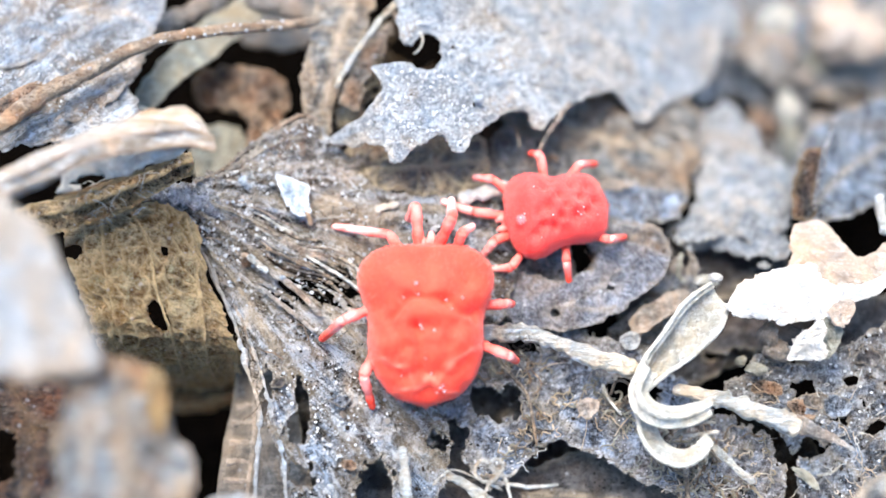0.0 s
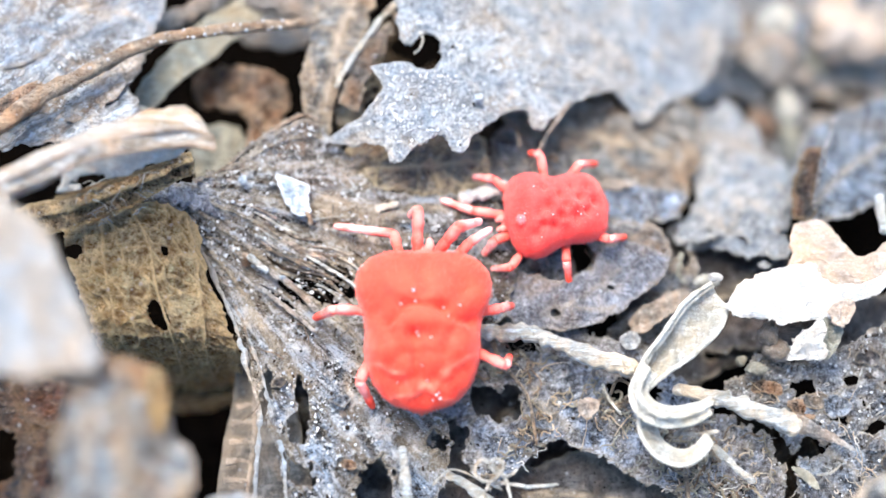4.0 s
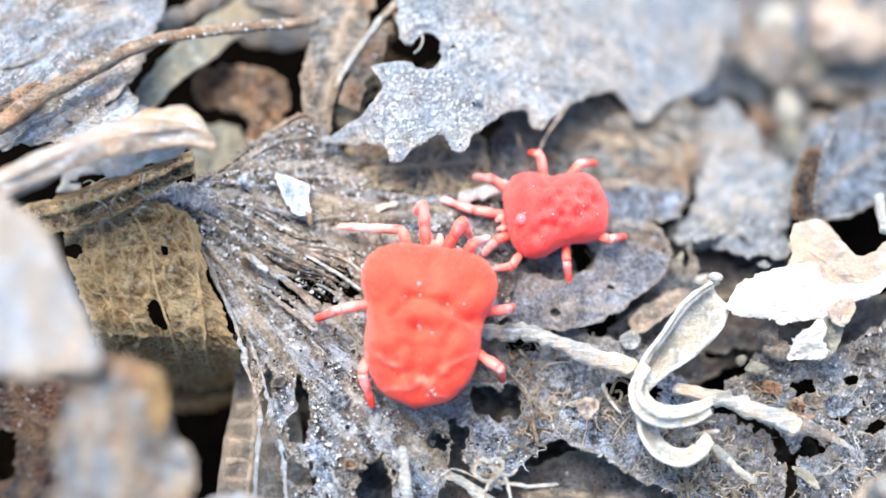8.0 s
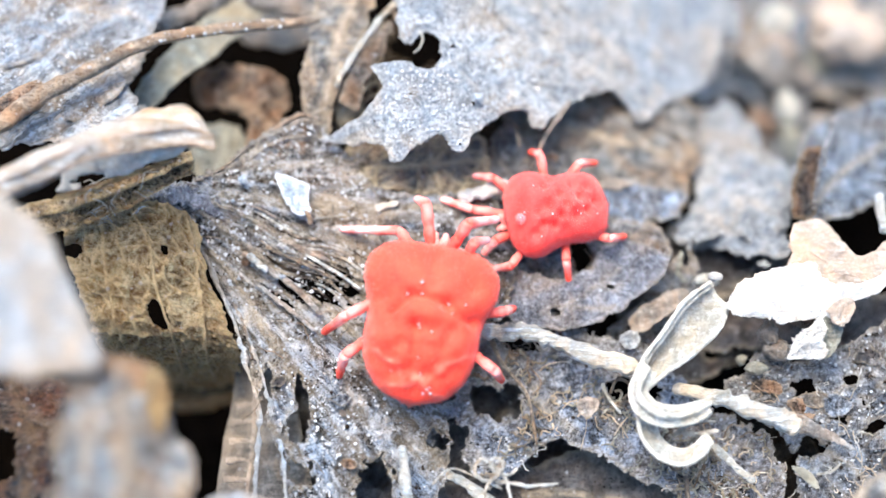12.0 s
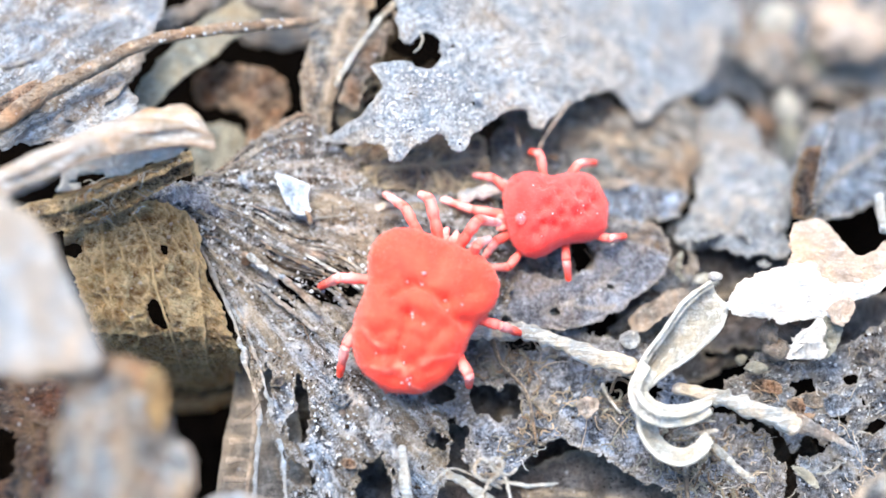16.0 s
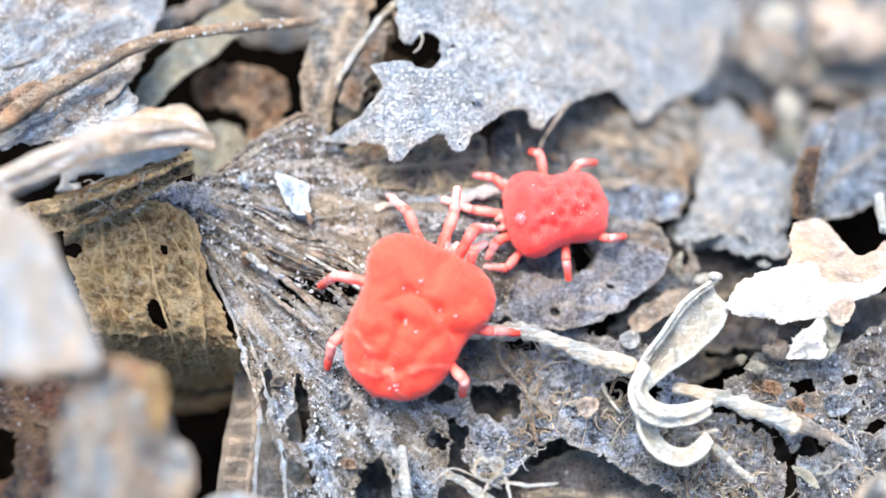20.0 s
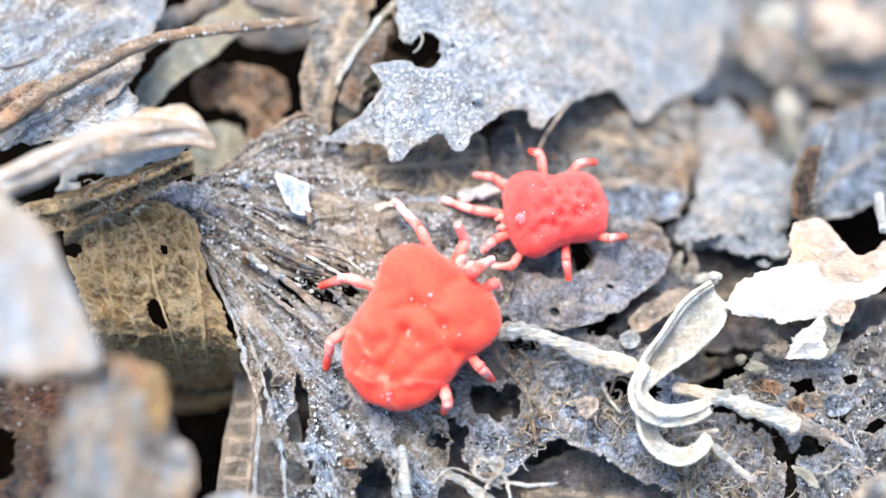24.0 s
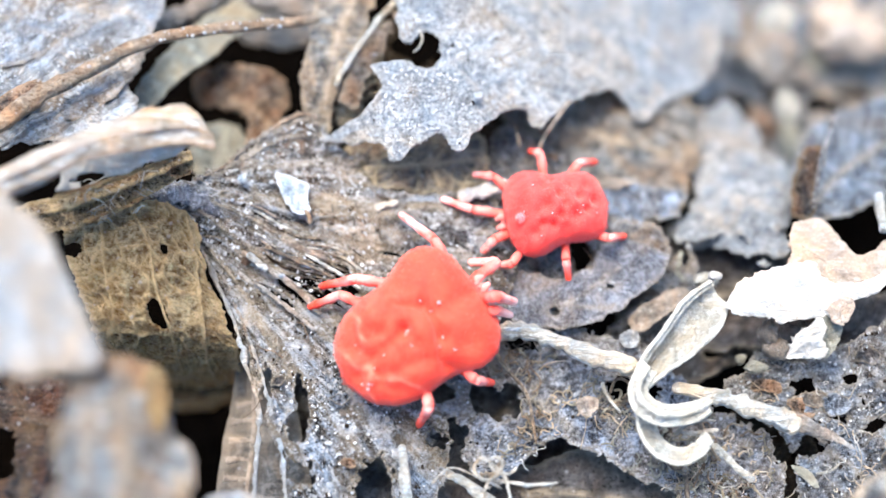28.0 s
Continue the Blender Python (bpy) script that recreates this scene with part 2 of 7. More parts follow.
M_DRAB = litter_material("drab_leaf", (0.2, 0.17, 0.12), (0.46, 0.43, 0.34), (0.36, 0.31, 0.22), (0.5, 0.45, 0.34), 0.5, 0.1, fibre=0.3, fibre_turn=-40, pits=0.2)
M_WARM = litter_material("warm_pale_leaf", (0.5, 0.34, 0.2), (0.96, 0.9, 0.82), (0.7, 0.46, 0.29), (0.45, 0.28, 0.17), 0.45, 0.15, fibre=0.6, fibre_turn=-25, pits=0.3, relief=0.06)
M_FLAKE = litter_material("flake_skin", (0.3, 0.35, 0.4), (0.66, 0.71, 0.76), (0.7, 0.7, 0.7), (0.85, 0.85, 0.82), 0.4, 0.1, pits=0.6, coat=0.4)
# Darkened to read as shade in gaps; also colours crumbs and fibres.
M_UMBER_AND_SHADE = litter_material("umber_leaf_and_shade", (0.007, 0.005, 0.003), (0.06, 0.04, 0.026), (0.036, 0.021, 0.011), (0.16, 0.11, 0.06), 0.5, 0.1, fibre=0.2, fibre_turn=30, spec=0.12, warm=0.4)
# Near-black base colour stands in for the shade between litter layers.
M_SHADE_SOIL = litter_material("soil", (0.0015, 0.0012, 0.001), (0.007, 0.005, 0.0038), (0.004, 0.003, 0.002), (0.1, 0.08, 0.06), 1.0, 0.0, relief=0.1, spec=0.0)
M_FIBRE = litter_material("root_fibre", (0.4, 0.33, 0.25), (0.82, 0.77, 0.68), (0.45, 0.34, 0.22), (0.6, 0.5, 0.4), 0.45, 0.1, pits=0.5)
M_ROOT = litter_material("dark_root", (0.09, 0.065, 0.045), (0.36, 0.28, 0.2), (0.2, 0.13, 0.085), (0.3, 0.25, 0.2), 0.45, 0.2)
M_GRIT = litter_material("grit", (0.74, 0.75, 0.77), (0.94, 0.95, 0.96), (0.9, 0.88, 0.84), (0.9, 0.9, 0.9), 0.3, 0.3, spec=1.0, pits=0.1, warm=0.15, rotten=0.1, coat=0.6)
M_SKIN = skin_material("orange_red_velvet", (0.72, 0.024, 0.009), (0.82, 0.05, 0.02), (0.86, 0.24, 0.16), 0.4)
M_SKIN2 = skin_material("pink_red_velvet", (0.68, 0.022, 0.018), (0.78, 0.045, 0.036), (0.84, 0.24, 0.2), 0.4)
M_LEG = skin_material("mite_leg_skin", (0.68, 0.022, 0.007), (0.76, 0.04, 0.014), (0.9, 0.5, 0.44), 0.12)
M_BEAD, nt_b, bsdf_b, vec_b = base_material("dew_bead")
bsdf_b.inputs["Base Color"].default_value = (1.0, 0.95, 0.94, 1)
bsdf_b.inputs["Roughness"].default_value = 0.02
bsdf_b.inputs["IOR"].default_value = 1.5
bsdf_b.inputs["Transmission Weight"].default_value = 0.9


# ---- shape tools ----
def lattice(i, j, seed):
    h = (i.astype(np.int64) * 374761393 + j.astype(np.int64) * 668265263 + seed * 1274126177) & 0x7FFFFFFF
    h = ((h ^ (h >> 13)) * 1103515245 + 12345) & 0x7FFFFFFF
    h = (h ^ (h >> 16)) & 0xFFFF
    return h / 32767.5 - 1.0


def vnoise(x, y, seed=0):
    xi, yi = np.floor(x), np.floor(y)
    u, v = x - xi, y - yi
    u, v = u * u * (3 - 2 * u), v * v * (3 - 2 * v)
    xi, yi = xi.astype(np.int64), yi.astype(np.int64)
    a, b = lattice(xi, yi, seed), lattice(xi + 1, yi, seed)
    c, d = lattice(xi, yi + 1, seed), lattice(xi + 1, yi + 1, seed)
    return (a * (1 - u) + b * u) * (1 - v) + (c * (1 - u) + d * u) * v


def fbm(x, y, seed=0, octaves=4):
    out, amp, k = 0.0, 1.0, 1.0
    for o in range(octaves):
        out = out + amp * vnoise(x * k, y * k, seed + 17 * o)
        amp, k = amp * 0.5, k * 2.1
    return out / 1.8


def worley(x, y, seed=0):
    """Distances to the nearest and second nearest scattered centre."""
    xi, yi = np.floor(x), np.floor(y)
    f1, f2 = np.full(x.shape, 9.0), np.full(x.shape, 9.0)
    for i in (-1, 0, 1):
        for j in (-1, 0, 1):
            cx, cy = xi + i, yi + j
            d = np.hypot(cx + 0.5 + 0.42 * lattice(cx, cy, seed) - x, cy + 0.5 + 0.42 * lattice(cx, cy, seed + 7) - y)
            f2 = np.minimum(f2, np.maximum(f1, d))
            f1 = np.minimum(f1, d)
    return f1, f2


def tilted_plates(x, y, size, seed):
    """Heights of small tilted plates of torn tissue, about size across."""
    x, y = (x + 0.35 * size * fbm(x * 2 / size, y * 2 / size, seed + 1, 2)) / size, (y + 0.35 * size * fbm(x * 2 / size, y * 2 / size, seed + 2, 2)) / size
    xi, yi = np.floor(x), np.floor(y)
    best, out = np.full(x.shape, 9.0), np.zeros(x.shape)
    for i in (-1, 0, 1):
        for j in (-1, 0, 1):
            cx, cy = xi + i, yi + j
            dx, dy = x - cx - 0.5 - 0.42 * lattice(cx, cy, seed), y - cy - 0.5 - 0.42 * lattice(cx, cy, seed + 7)
            d = np.hypot(dx, dy)
            value = 0.4 * lattice(cx, cy, seed + 11) + 1.3 * (dx * lattice(cx, cy, seed + 13) + dy * lattice(cx, cy, seed + 19))
            out = np.where(d < best, value, out)
            best = np.minimum(best, d)
    return out


def net_lines(x, y, scale, width, seed):
    """1 on the lines of a vein net, 0 inside its meshes."""
    wx, wy = x + 0.25 / scale * fbm(x * scale, y * scale, seed + 2, 2), y + 0.25 / scale * fbm(x * scale, y * scale, seed + 3, 2)
    f1, f2 = worley(wx * scale, wy * scale, seed)
    return np.exp(-((f2 - f1) / scale / width) ** 2)


def spline(points, n):
    """A smooth curve through the points, n samples."""
    p = np.array(points, float)
    p = np.vstack([2 * p[0] - p[1], p, 2 * p[-1] - p[-2]])
    t = np.linspace(0, len(p) - 3 - 1e-6, n)
    i = t.astype(int)
    f = (t - i)[:, None]
    a, b, c, d = p[i], p[i + 1], p[i + 2], p[i + 3]
    return 0.5 * (2 * b + (c - a) * f + (2 * a - 5 * b + 4 * c - d) * f ** 2 + (3 * b - a - 3 * c + d) * f ** 3)


def surface_through(points):
    """A smooth height sheet through (x, y, z) points."""
    p = np.array(points, float)
    n = len(p)
    d = np.hypot(p[:, None, 0] - p[None, :, 0], p[:, None, 1] - p[None, :, 1])
    k = d * d * np.log(d + 1e-9) + np.eye(n) * 0.4
    q = np.hstack([np.ones((n, 1)), p[:, :2]])
    a = np.block([[k, q], [q.T, np.zeros((3, 3))]])
    w = np.linalg.solve(a, np.concatenate([p[:, 2], np.zeros(3)]))

    def height(x, y):
        x, y = np.asarray(x, float), np.asarray(y, float)
        r = np.hypot(x[..., None] - p[:, 0], y[..., None] - p[:, 1])
        return (r * r * np.log(r + 1e-9)) @ w[:n] + w[n] + w[n + 1] * x + w[n + 2] * y
    return height


def inside_distance(x, y, outline):
    """Distance to a closed outline, positive inside."""
    best, sign = np.full(x.shape, 1e9), np.full(x.shape, -1.0)
    n = len(outline)
    for i in range(n):
        ax, ay = outline[i][:2]
        bx, by = outline[(i + 1) % n][:2]
        ex, ey = bx - ax, by - ay
        t = np.clip(((x - ax) * ex + (y - ay) * ey) / (ex * ex + ey * ey + 1e-12), 0, 1)
        best = np.minimum(best, np.hypot(x - ax - t * ex, y - ay - t * ey))
        cross = (ay > y) != (by > y)
        cut = cross & (x < ex * (y - ay) / (ey if abs(ey) > 1e-12 else 1e-12) + ax)
        sign[cut] *= -1
    return best * sign


def clip(cols, tris, f):
    """Keep the part of a triangle sheet where f is positive."""
    count = (f[tris] > 0).sum(1)
    out, extra, known = [tris[count == 3]], [], {}
    base = len(cols)

    def cut(i, j):
        key = (i, j) if i < j else (j, i)
        if key not in known:
            t = f[key[0]] / (f[key[0]] - f[key[1]])
            known[key] = base + len(extra)
            extra.append(cols[key[0]] * (1 - t) + cols[key[1]] * t)
        return known[key]
    more = []
    for tri in tris[(count == 1) | (count == 2)].tolist():
        ins = [f[v] > 0 for v in tri]
        if sum(ins) == 1:
            k = ins.index(True)
            a, b, c = tri[k], tri[(k + 1) % 3], tri[(k + 2) % 3]
            more.append((a, cut(a, b), cut(a, c)))
        else:
            k = ins.index(False)
            a, b, c = tri[k], tri[(k + 1) % 3], tri[(k + 2) % 3]
            ab, ac = cut(a, b), cut(a, c)
            more += [(ab, b, c), (ab, c, ac)]
    if more:
        out.append(np.array(more))
    if extra:
        cols = np.vstack([cols, np.array(extra)])
    tris = np.vstack(out)
    used, back = np.unique(tris, return_inverse=True)
    return cols[used], back.reshape(tris.shape)


def shell(v, tris, thick):
    """Give a triangle sheet thickness and a rim. Returns vertices and faces; the underside repeats the upper vertices."""
    n = np.zeros_like(v)
    fn = np.cross(v[tris[:, 1]] - v[tris[:, 0]], v[tris[:, 2]] - v[tris[:, 0]])
    for k in range(3):
        np.add.at(n, tris[:, k], fn)
    n /= np.linalg.norm(n, axis=1)[:, None] + 1e-12
    m = len(v)
    e = np.vstack([tris[:, [0, 1]], tris[:, [1, 2]], tris[:, [2, 0]]])
    code = e[:, 0] * m + e[:, 1]
    lone = e[~np.isin(code, e[:, 1] * m + e[:, 0])]
    rim = np.vstack([np.column_stack([lone[:, 1], lone[:, 0], lone[:, 0] + m]), np.column_stack([lone[:, 1], lone[:, 0] + m, lone[:, 1] + m])])
    return np.vstack([v, v - n * thick]), np.vstack([tris, tris[:, ::-1] + m, rim])


ORIGIN = {}


def add(name, v, faces, material, parent=None, label="", category="", group="", kind="", attrs=None, origin=None):
    """Link vertices (mm, world) and faces as one smooth mesh object, its origin in its middle or at its parent's."""
    v = np.asarray(v, float)
    o = ORIGIN[parent.name] if parent else np.array(origin) if origin is not None else np.array([*v[:, :2].mean(0), v[:, 2].min()])
    me = bpy.data.meshes.new(name)
    me.from_pydata(((v - o) * MM).tolist(), [], faces if isinstance(faces, list) else faces.tolist())
    me.polygons.foreach_set("use_smooth", [True] * len(me.polygons))
    for key, value in (attrs or {}).items():
        me.attributes.new(key, "FLOAT", "POINT").data.foreach_set("value", np.asarray(value, np.float32))
    me.materials.append(material)
    ob = new(name, me)
    if parent:
        ob.parent = parent
    else:
        ob.location = Vector(o * MM)
    ORIGIN[ob.name] = o
    return tagged(ob, label, category, group, kind)


def tube_mesh(path, radii, sides=8, rough=0.0, seed=0, flat=1.0):
    """A closed round sweep along a path with a radius at each sample."""
    path, radii = np.array(path, float), np.array(radii, float)
    tan = np.gradient(path, axis=0)
    tan /= np.linalg.norm(tan, axis=1)[:, None] + 1e-12
    side = np.cross(tan, np.where(np.abs(tan[:, 2:3]) > 0.92, [[1.0, 0, 0]], [[0, 0, 1.0]]))
    side /= np.linalg.norm(side, axis=1)[:, None] + 1e-12
    up = np.cross(side, tan)
    a = np.arange(sides) / sides * 2 * np.pi
    n = len(path)
    ii = np.arange(n)[:, None] * np.ones(sides)
    r = radii[:, None] * (1 + rough * vnoise(ii * 0.45, np.cos(a)[None, :] * 1.7 + 5 + ii * 0.02, seed))
    v = path[:, None] + r[..., None] * (np.cos(a)[None, :, None] * side[:, None] + flat * np.sin(a)[None, :, None] * up[:, None])
    v = v.reshape(-1, 3)
    f = []
    for i in range(n - 1):
        for k in range(sides):
            b, c = i * sides + k, i * sides + (k + 1) % sides
            f.append((b, c, c + sides, b + sides))
    f.append(tuple(range(sides))[::-1])
    f.append(tuple(range((n - 1) * sides, n * sides)))
    return v, f


def tube(name, points, r0, r1, material, parent=None, n=40, sides=8, rough=0.25, seed=0, flat=1.0, swell=None, **tags):
    path = spline(points, n)
    s = np.linspace(0, 1, n)
    r = r0 * (1 - s) + r1 * s
    r = r * np.clip(np.minimum(s, 1 - s) * 22 + 0.45, 0, 1)
    if swell:
        r = r * (1 + swell * vnoise(s * 9, s * 0, seed + 3))
    v, f = tube_mesh(path, r, sides, rough, seed, flat)
    return add(name, v, f, material, parent, **tags)


def leaf(name, outline, material, label, inner=(), holes=(), res=0.09, ragged=0.06, rag=2.2, pin=0.0, thick=0.07, ripple=0.06, wrinkle=0.02, veins=(), vein_r=0.05, seed=1, smooth=1, rim=0.12, category="leaf", group="", vein_mat=None, net=0.0, web=0.0, fan=None, slits=None, fan_rise=0.12, plates=()):
    """A torn leaf blade over its outline (x, y, z), with holes, wrinkles and raised veins as parts."""
    ragged *= 1.5
    pts = [Vector(p) for p in outline]
    for _ in range(smooth):
        pts = [q for i in range(len(pts)) for q in (pts[i] * 0.8 + pts[(i + 1) % len(pts)] * 0.2, pts[i] * 0.2 + pts[(i + 1) % len(pts)] * 0.8)]
    height = surface_through(list(outline) + list(inner))
    xs, ys = [p.x for p in pts], [p.y for p in pts]
    gx, gy = np.arange(min(xs) - 0.3, max(xs) + 0.3, res), np.arange(min(ys) - 0.3, max(ys) + 0.3, res)
    x, y = [a.ravel() for a in np.meshgrid(gx, gy)]
    x = x + res * 0.3 * vnoise(x * 7, y * 7, seed + 5)
    y = y + res * 0.3 * vnoise(x * 7, y * 7, seed + 6)
    f = inside_distance(x, y, pts)
    tear = fbm(x * rag, y * rag, seed, 4)
    f = f + ragged * (tear - 0.15) + ragged * 0.45 * fbm(x * rag * 4, y * rag * 4, seed + 2, 2)
    for hx, hy, hr, hs in holes:
        d = (np.hypot((x - hx) / hr, (y - hy) / hs) - 1) * min(hr, hs)
        f = np.minimum(f, d + 0.7 * min(hr, hs) * fbm(x * 3.0 / max(hr, 0.3), y * 3.0 / max(hr, 0.3), seed + 9, 4))
    if pin:
        f = np.minimum(f, (pin - fbm(x * 2.4, y * 2.4, seed + 31, 4)) * 0.3)
    if web:
        wx, wy = x + 0.2 * web * vnoise(x / web, y / web, 5), y + 0.2 * web * vnoise(x / web, y / web, 6)
        f1, f2 = worley(wx / web, wy / web, seed)
        f = np.minimum(f, np.maximum(0.022 - (f2 - f1) * web * 0.5, 0.12 * (fbm(x * 1.1, y * 1.1, seed + 3, 3) - 0.35)))
    if fan and slits:
        turn, reach = np.arctan2(y - fan[1], x - fan[0]), np.hypot(x - fan[0], y - fan[1])
        w = np.exp(-(((x - slits[0]) / slits[2]) ** 2 + ((y - slits[1]) / slits[3]) ** 2))
        f = np.minimum(f, 0.12 * (0.68 - w - fbm(turn * 30, reach * 0.8, seed + 95, 3)))
    nx = len(gx)
    i, j = np.meshgrid(np.arange(nx - 1), np.arange(len(gy) - 1))
    a = (j * nx + i).ravel()
    tris = np.vstack([np.column_stack([a, a + 1, a + nx + 1]), np.column_stack([a, a + nx + 1, a + nx])])
    cols, tris = clip(np.column_stack([x, y, f]), tris, f)
    x, y, edge = cols.T
    vein_near = np.zeros(len(x))
    lines = []
    for w in veins:
        line = spline(w, 40)
        ok = inside_distance(line[:, 0], line[:, 1], pts) > ragged * 1.1 + vein_r
        for hx, hy, hr, hs in holes:
            ok &= np.hypot((line[:, 0] - hx) / (hr + 0.05), (line[:, 1] - hy) / (hs + 0.05)) > 1.15
        run, best = [], []
        for k, good in enumerate(ok):
            run = run + [k] if good else []
            best = run if len(run) > len(best) else best
        if len(best) > 5:
            lines.append(line[best])
    for line in lines:
        for k in range(len(line) - 1):
            p, q = line[k], line[k + 1]
            e = q[:2] - p[:2]
            t = np.clip(((x - p[0]) * e[0] + (y - p[1]) * e[1]) / (e @ e + 1e-9), 0, 1)
            vein_near = np.maximum(vein_near, np.exp(-(np.hypot(x - p[0] - t * e[0], y - p[1] - t * e[1]) / (vein_r * 2.2)) ** 2))
    nt_ = np.zeros(len(x))
    if net:
        nt_ = np.maximum(net_lines(x, y, 1.3, 0.05, seed + 40) * net, net_lines(x, y, 3.4, 0.03, seed + 44) * net * 0.6)
    if fan:
        turn, reach = np.arctan2(y - fan[1], x - fan[0]), np.hypot(x - fan[0], y - fan[1])

    def top(px, py):
        return sum(h * tilted_plates(px, py, size, seed + 100) for size, h in plates) + height(px, py) + ripple * fbm(px * 0.7, py * 0.7, seed + 60, 3) + wrinkle * fbm(px * 3.3, py * 3.3, seed + 70, 3) + wrinkle * 1.2 * (0.5 - np.abs(fbm(px * 1.6, py * 1.6, seed + 75, 4)))
    z = top(x, y) + 0.6 * vein_r * vein_near + 0.03 * nt_ + wrinkle * 0.55 * (vnoise(x * 8.5, y * 8.5, seed + 90) + 0.7 * vnoise(x * 15, y * 15, seed + 91))
    if fan:
        z = z + fan_rise * np.clip(reach / 2, 0, 1) * fbm(turn * 22, reach * 0.5, seed + 80, 3)
    v, faces = shell(np.column_stack([x, y, z]), tris, thick)
    rim_near = np.clip(1 - edge / rim, 0, 1)
    ob = add(name, v, faces, material, None, label, category, group, attrs={"vein": np.tile(np.maximum(vein_near, nt_), 2), "rim": np.tile(rim_near, 2), **({"fan_turn": np.tile(turn, 2), "fan_reach": np.tile(reach, 2)} if fan else {})})
    for k, line in enumerate(lines):
        lx, ly = line[:, 0], line[:, 1]
        wob = np.column_stack([lx, ly, top(lx, ly) + vein_r * 0.35])
        r = np.linspace(vein_r, vein_r * 0.45, len(line)) * (1 + 0.2 * vnoise(np.arange(len(line)) * 0.6, np.zeros(len(line)), seed + k))
        tv, tf = tube_mesh(wob, r, 6, 0.2, seed + k)
        add("vein", tv, tf, vein_mat or material, ob, attrs={"vein": np.ones(len(tv)), "rim": np.zeros(len(tv))})
    TOPS[ob.name] = (top, pts, holes)
    return ob


TOPS = {}


def loft(name, rails, material, label="", nu=60, nv=24, thick=0.08, ragged=0.05, holes=(), wrinkle=0.03, seed=1, parent=None, category="leaf", group="", net=0.0, ribs=(), end_rag=0.1, cross=()):
    """A bent leaf skin through several rails, with torn edges and holes (u, v, ru, rv) in its own surface."""
    r = np.array([spline(p, nu) for p in rails])
    g = np.array([spline(r[:, k], nv) for k in range(nu)])
    u, w = np.meshgrid(np.linspace(0, 1, nv), np.linspace(0, 1, nu))
    cu, cw = u.ravel(), w.ravel()
    v = g.reshape(-1, 3)
    du = np.gradient(g, axis=1).reshape(-1, 3)
    dw = np.gradient(g, axis=0).reshape(-1, 3)
    n = np.cross(du, dw)
    n /= np.linalg.norm(n, axis=1)[:, None] + 1e-12
    if n[:, 2].mean() < 0:
        n = -n
    lw, lu = np.linalg.norm(dw, axis=1).mean() * nu, np.linalg.norm(du, axis=1).mean() * nv
    sx, sy = cw * lw, cu * lu
    nt_ = np.zeros(len(v))
    for a in ribs:
        nt_ = np.maximum(nt_, np.exp(-((cu - a) * lu / 0.07) ** 2))
    for q in cross:
        nt_ = np.maximum(nt_, np.exp(-((cw - q - 0.05 * np.sin(cu * 5 + q * 9)) * lw / 0.04) ** 2))
    if net:
        nt_ = np.maximum(nt_, np.maximum(net_lines(sx, sy, 1.7, 0.06, seed + 40), net_lines(sx, sy, 3.6, 0.03, seed + 44) * 0.5) * net)
    v = v + n * (wrinkle * fbm(sx * 1.6, sy * 1.6, seed, 4) + 0.085 * nt_)[:, None]
    f = np.minimum(np.minimum(cu, 1 - cu) * lu, np.minimum(cw, 1 - cw) * lw * (ragged / max(end_rag, 1e-6))) - ragged * (0.55 + fbm(sx * 2.6, sy * 2.6, seed + 8, 4))
    edge = f.copy()
    for hu, hw, ru, rw in holes:
        d = np.hypot((cu - hu) / ru, (cw - hw) / rw) - 1
        f = np.minimum(f, d * 0.2 + 0.02 * fbm(sx * 3, sy * 3, seed + 3, 3))
    i, j = np.meshgrid(np.arange(nv - 1), np.arange(nu - 1))
    a = (j * nv + i).ravel()
    tris = np.vstack([np.column_stack([a, a + 1, a + nv + 1]), np.column_stack([a, a + nv + 1, a + nv])])
    fn = np.cross(v[tris[:, 1]] - v[tris[:, 0]], v[tris[:, 2]] - v[tris[:, 0]])
    if fn[:, 2].mean() < 0:
        tris = tris[:, ::-1]
    cols, tris = clip(np.column_stack([v, nt_, edge]), tris, f)
    v, faces = shell(cols[:, :3], tris, thick)
    rim_near = np.clip(1 - cols[:, 4] / 0.1, 0, 1)
    ob = add(name, v, faces, material, parent, label, category if not parent else "", group, attrs={"vein": np.tile(np.clip(cols[:, 3], 0, 1), 2), "rim": np.tile(rim_near, 2)})
    if not parent:
        for q in cross:
            u0 = np.linspace(0.03, 0.97, 30)
            rows = np.clip(((q + 0.05 * np.sin(u0 * 5 + q * 9)) * (nu - 1)).round().astype(int), 0, nu - 1)
            cols_i = (u0 * (nv - 1)).round().astype(int)
            tv, tf = tube_mesh(g[rows, cols_i] + n.reshape(nu, nv, 3)[rows, cols_i] * 0.04, np.linspace(0.034, 0.02, 30), 6, 0.2, seed)
            add("vein", tv, tf, material, ob, attrs={"vein": np.ones(len(tv)), "rim": np.zeros(len(tv))})
        for a in ribs if ribs or cross else (0.35, 0.7):
            col = g[2:-2, int(round(a * (nv - 1)))]
            m = n.reshape(nu, nv, 3)[2:-2, int(round(a * (nv - 1)))]
            tv, tf = tube_mesh(col + m * 0.03, np.full(len(col), 0.05), 6, 0.25, seed)
            add("vein", tv, tf, material, ob, attrs={"vein": np.ones(len(tv)), "rim": np.zeros(len(tv))})
    return ob


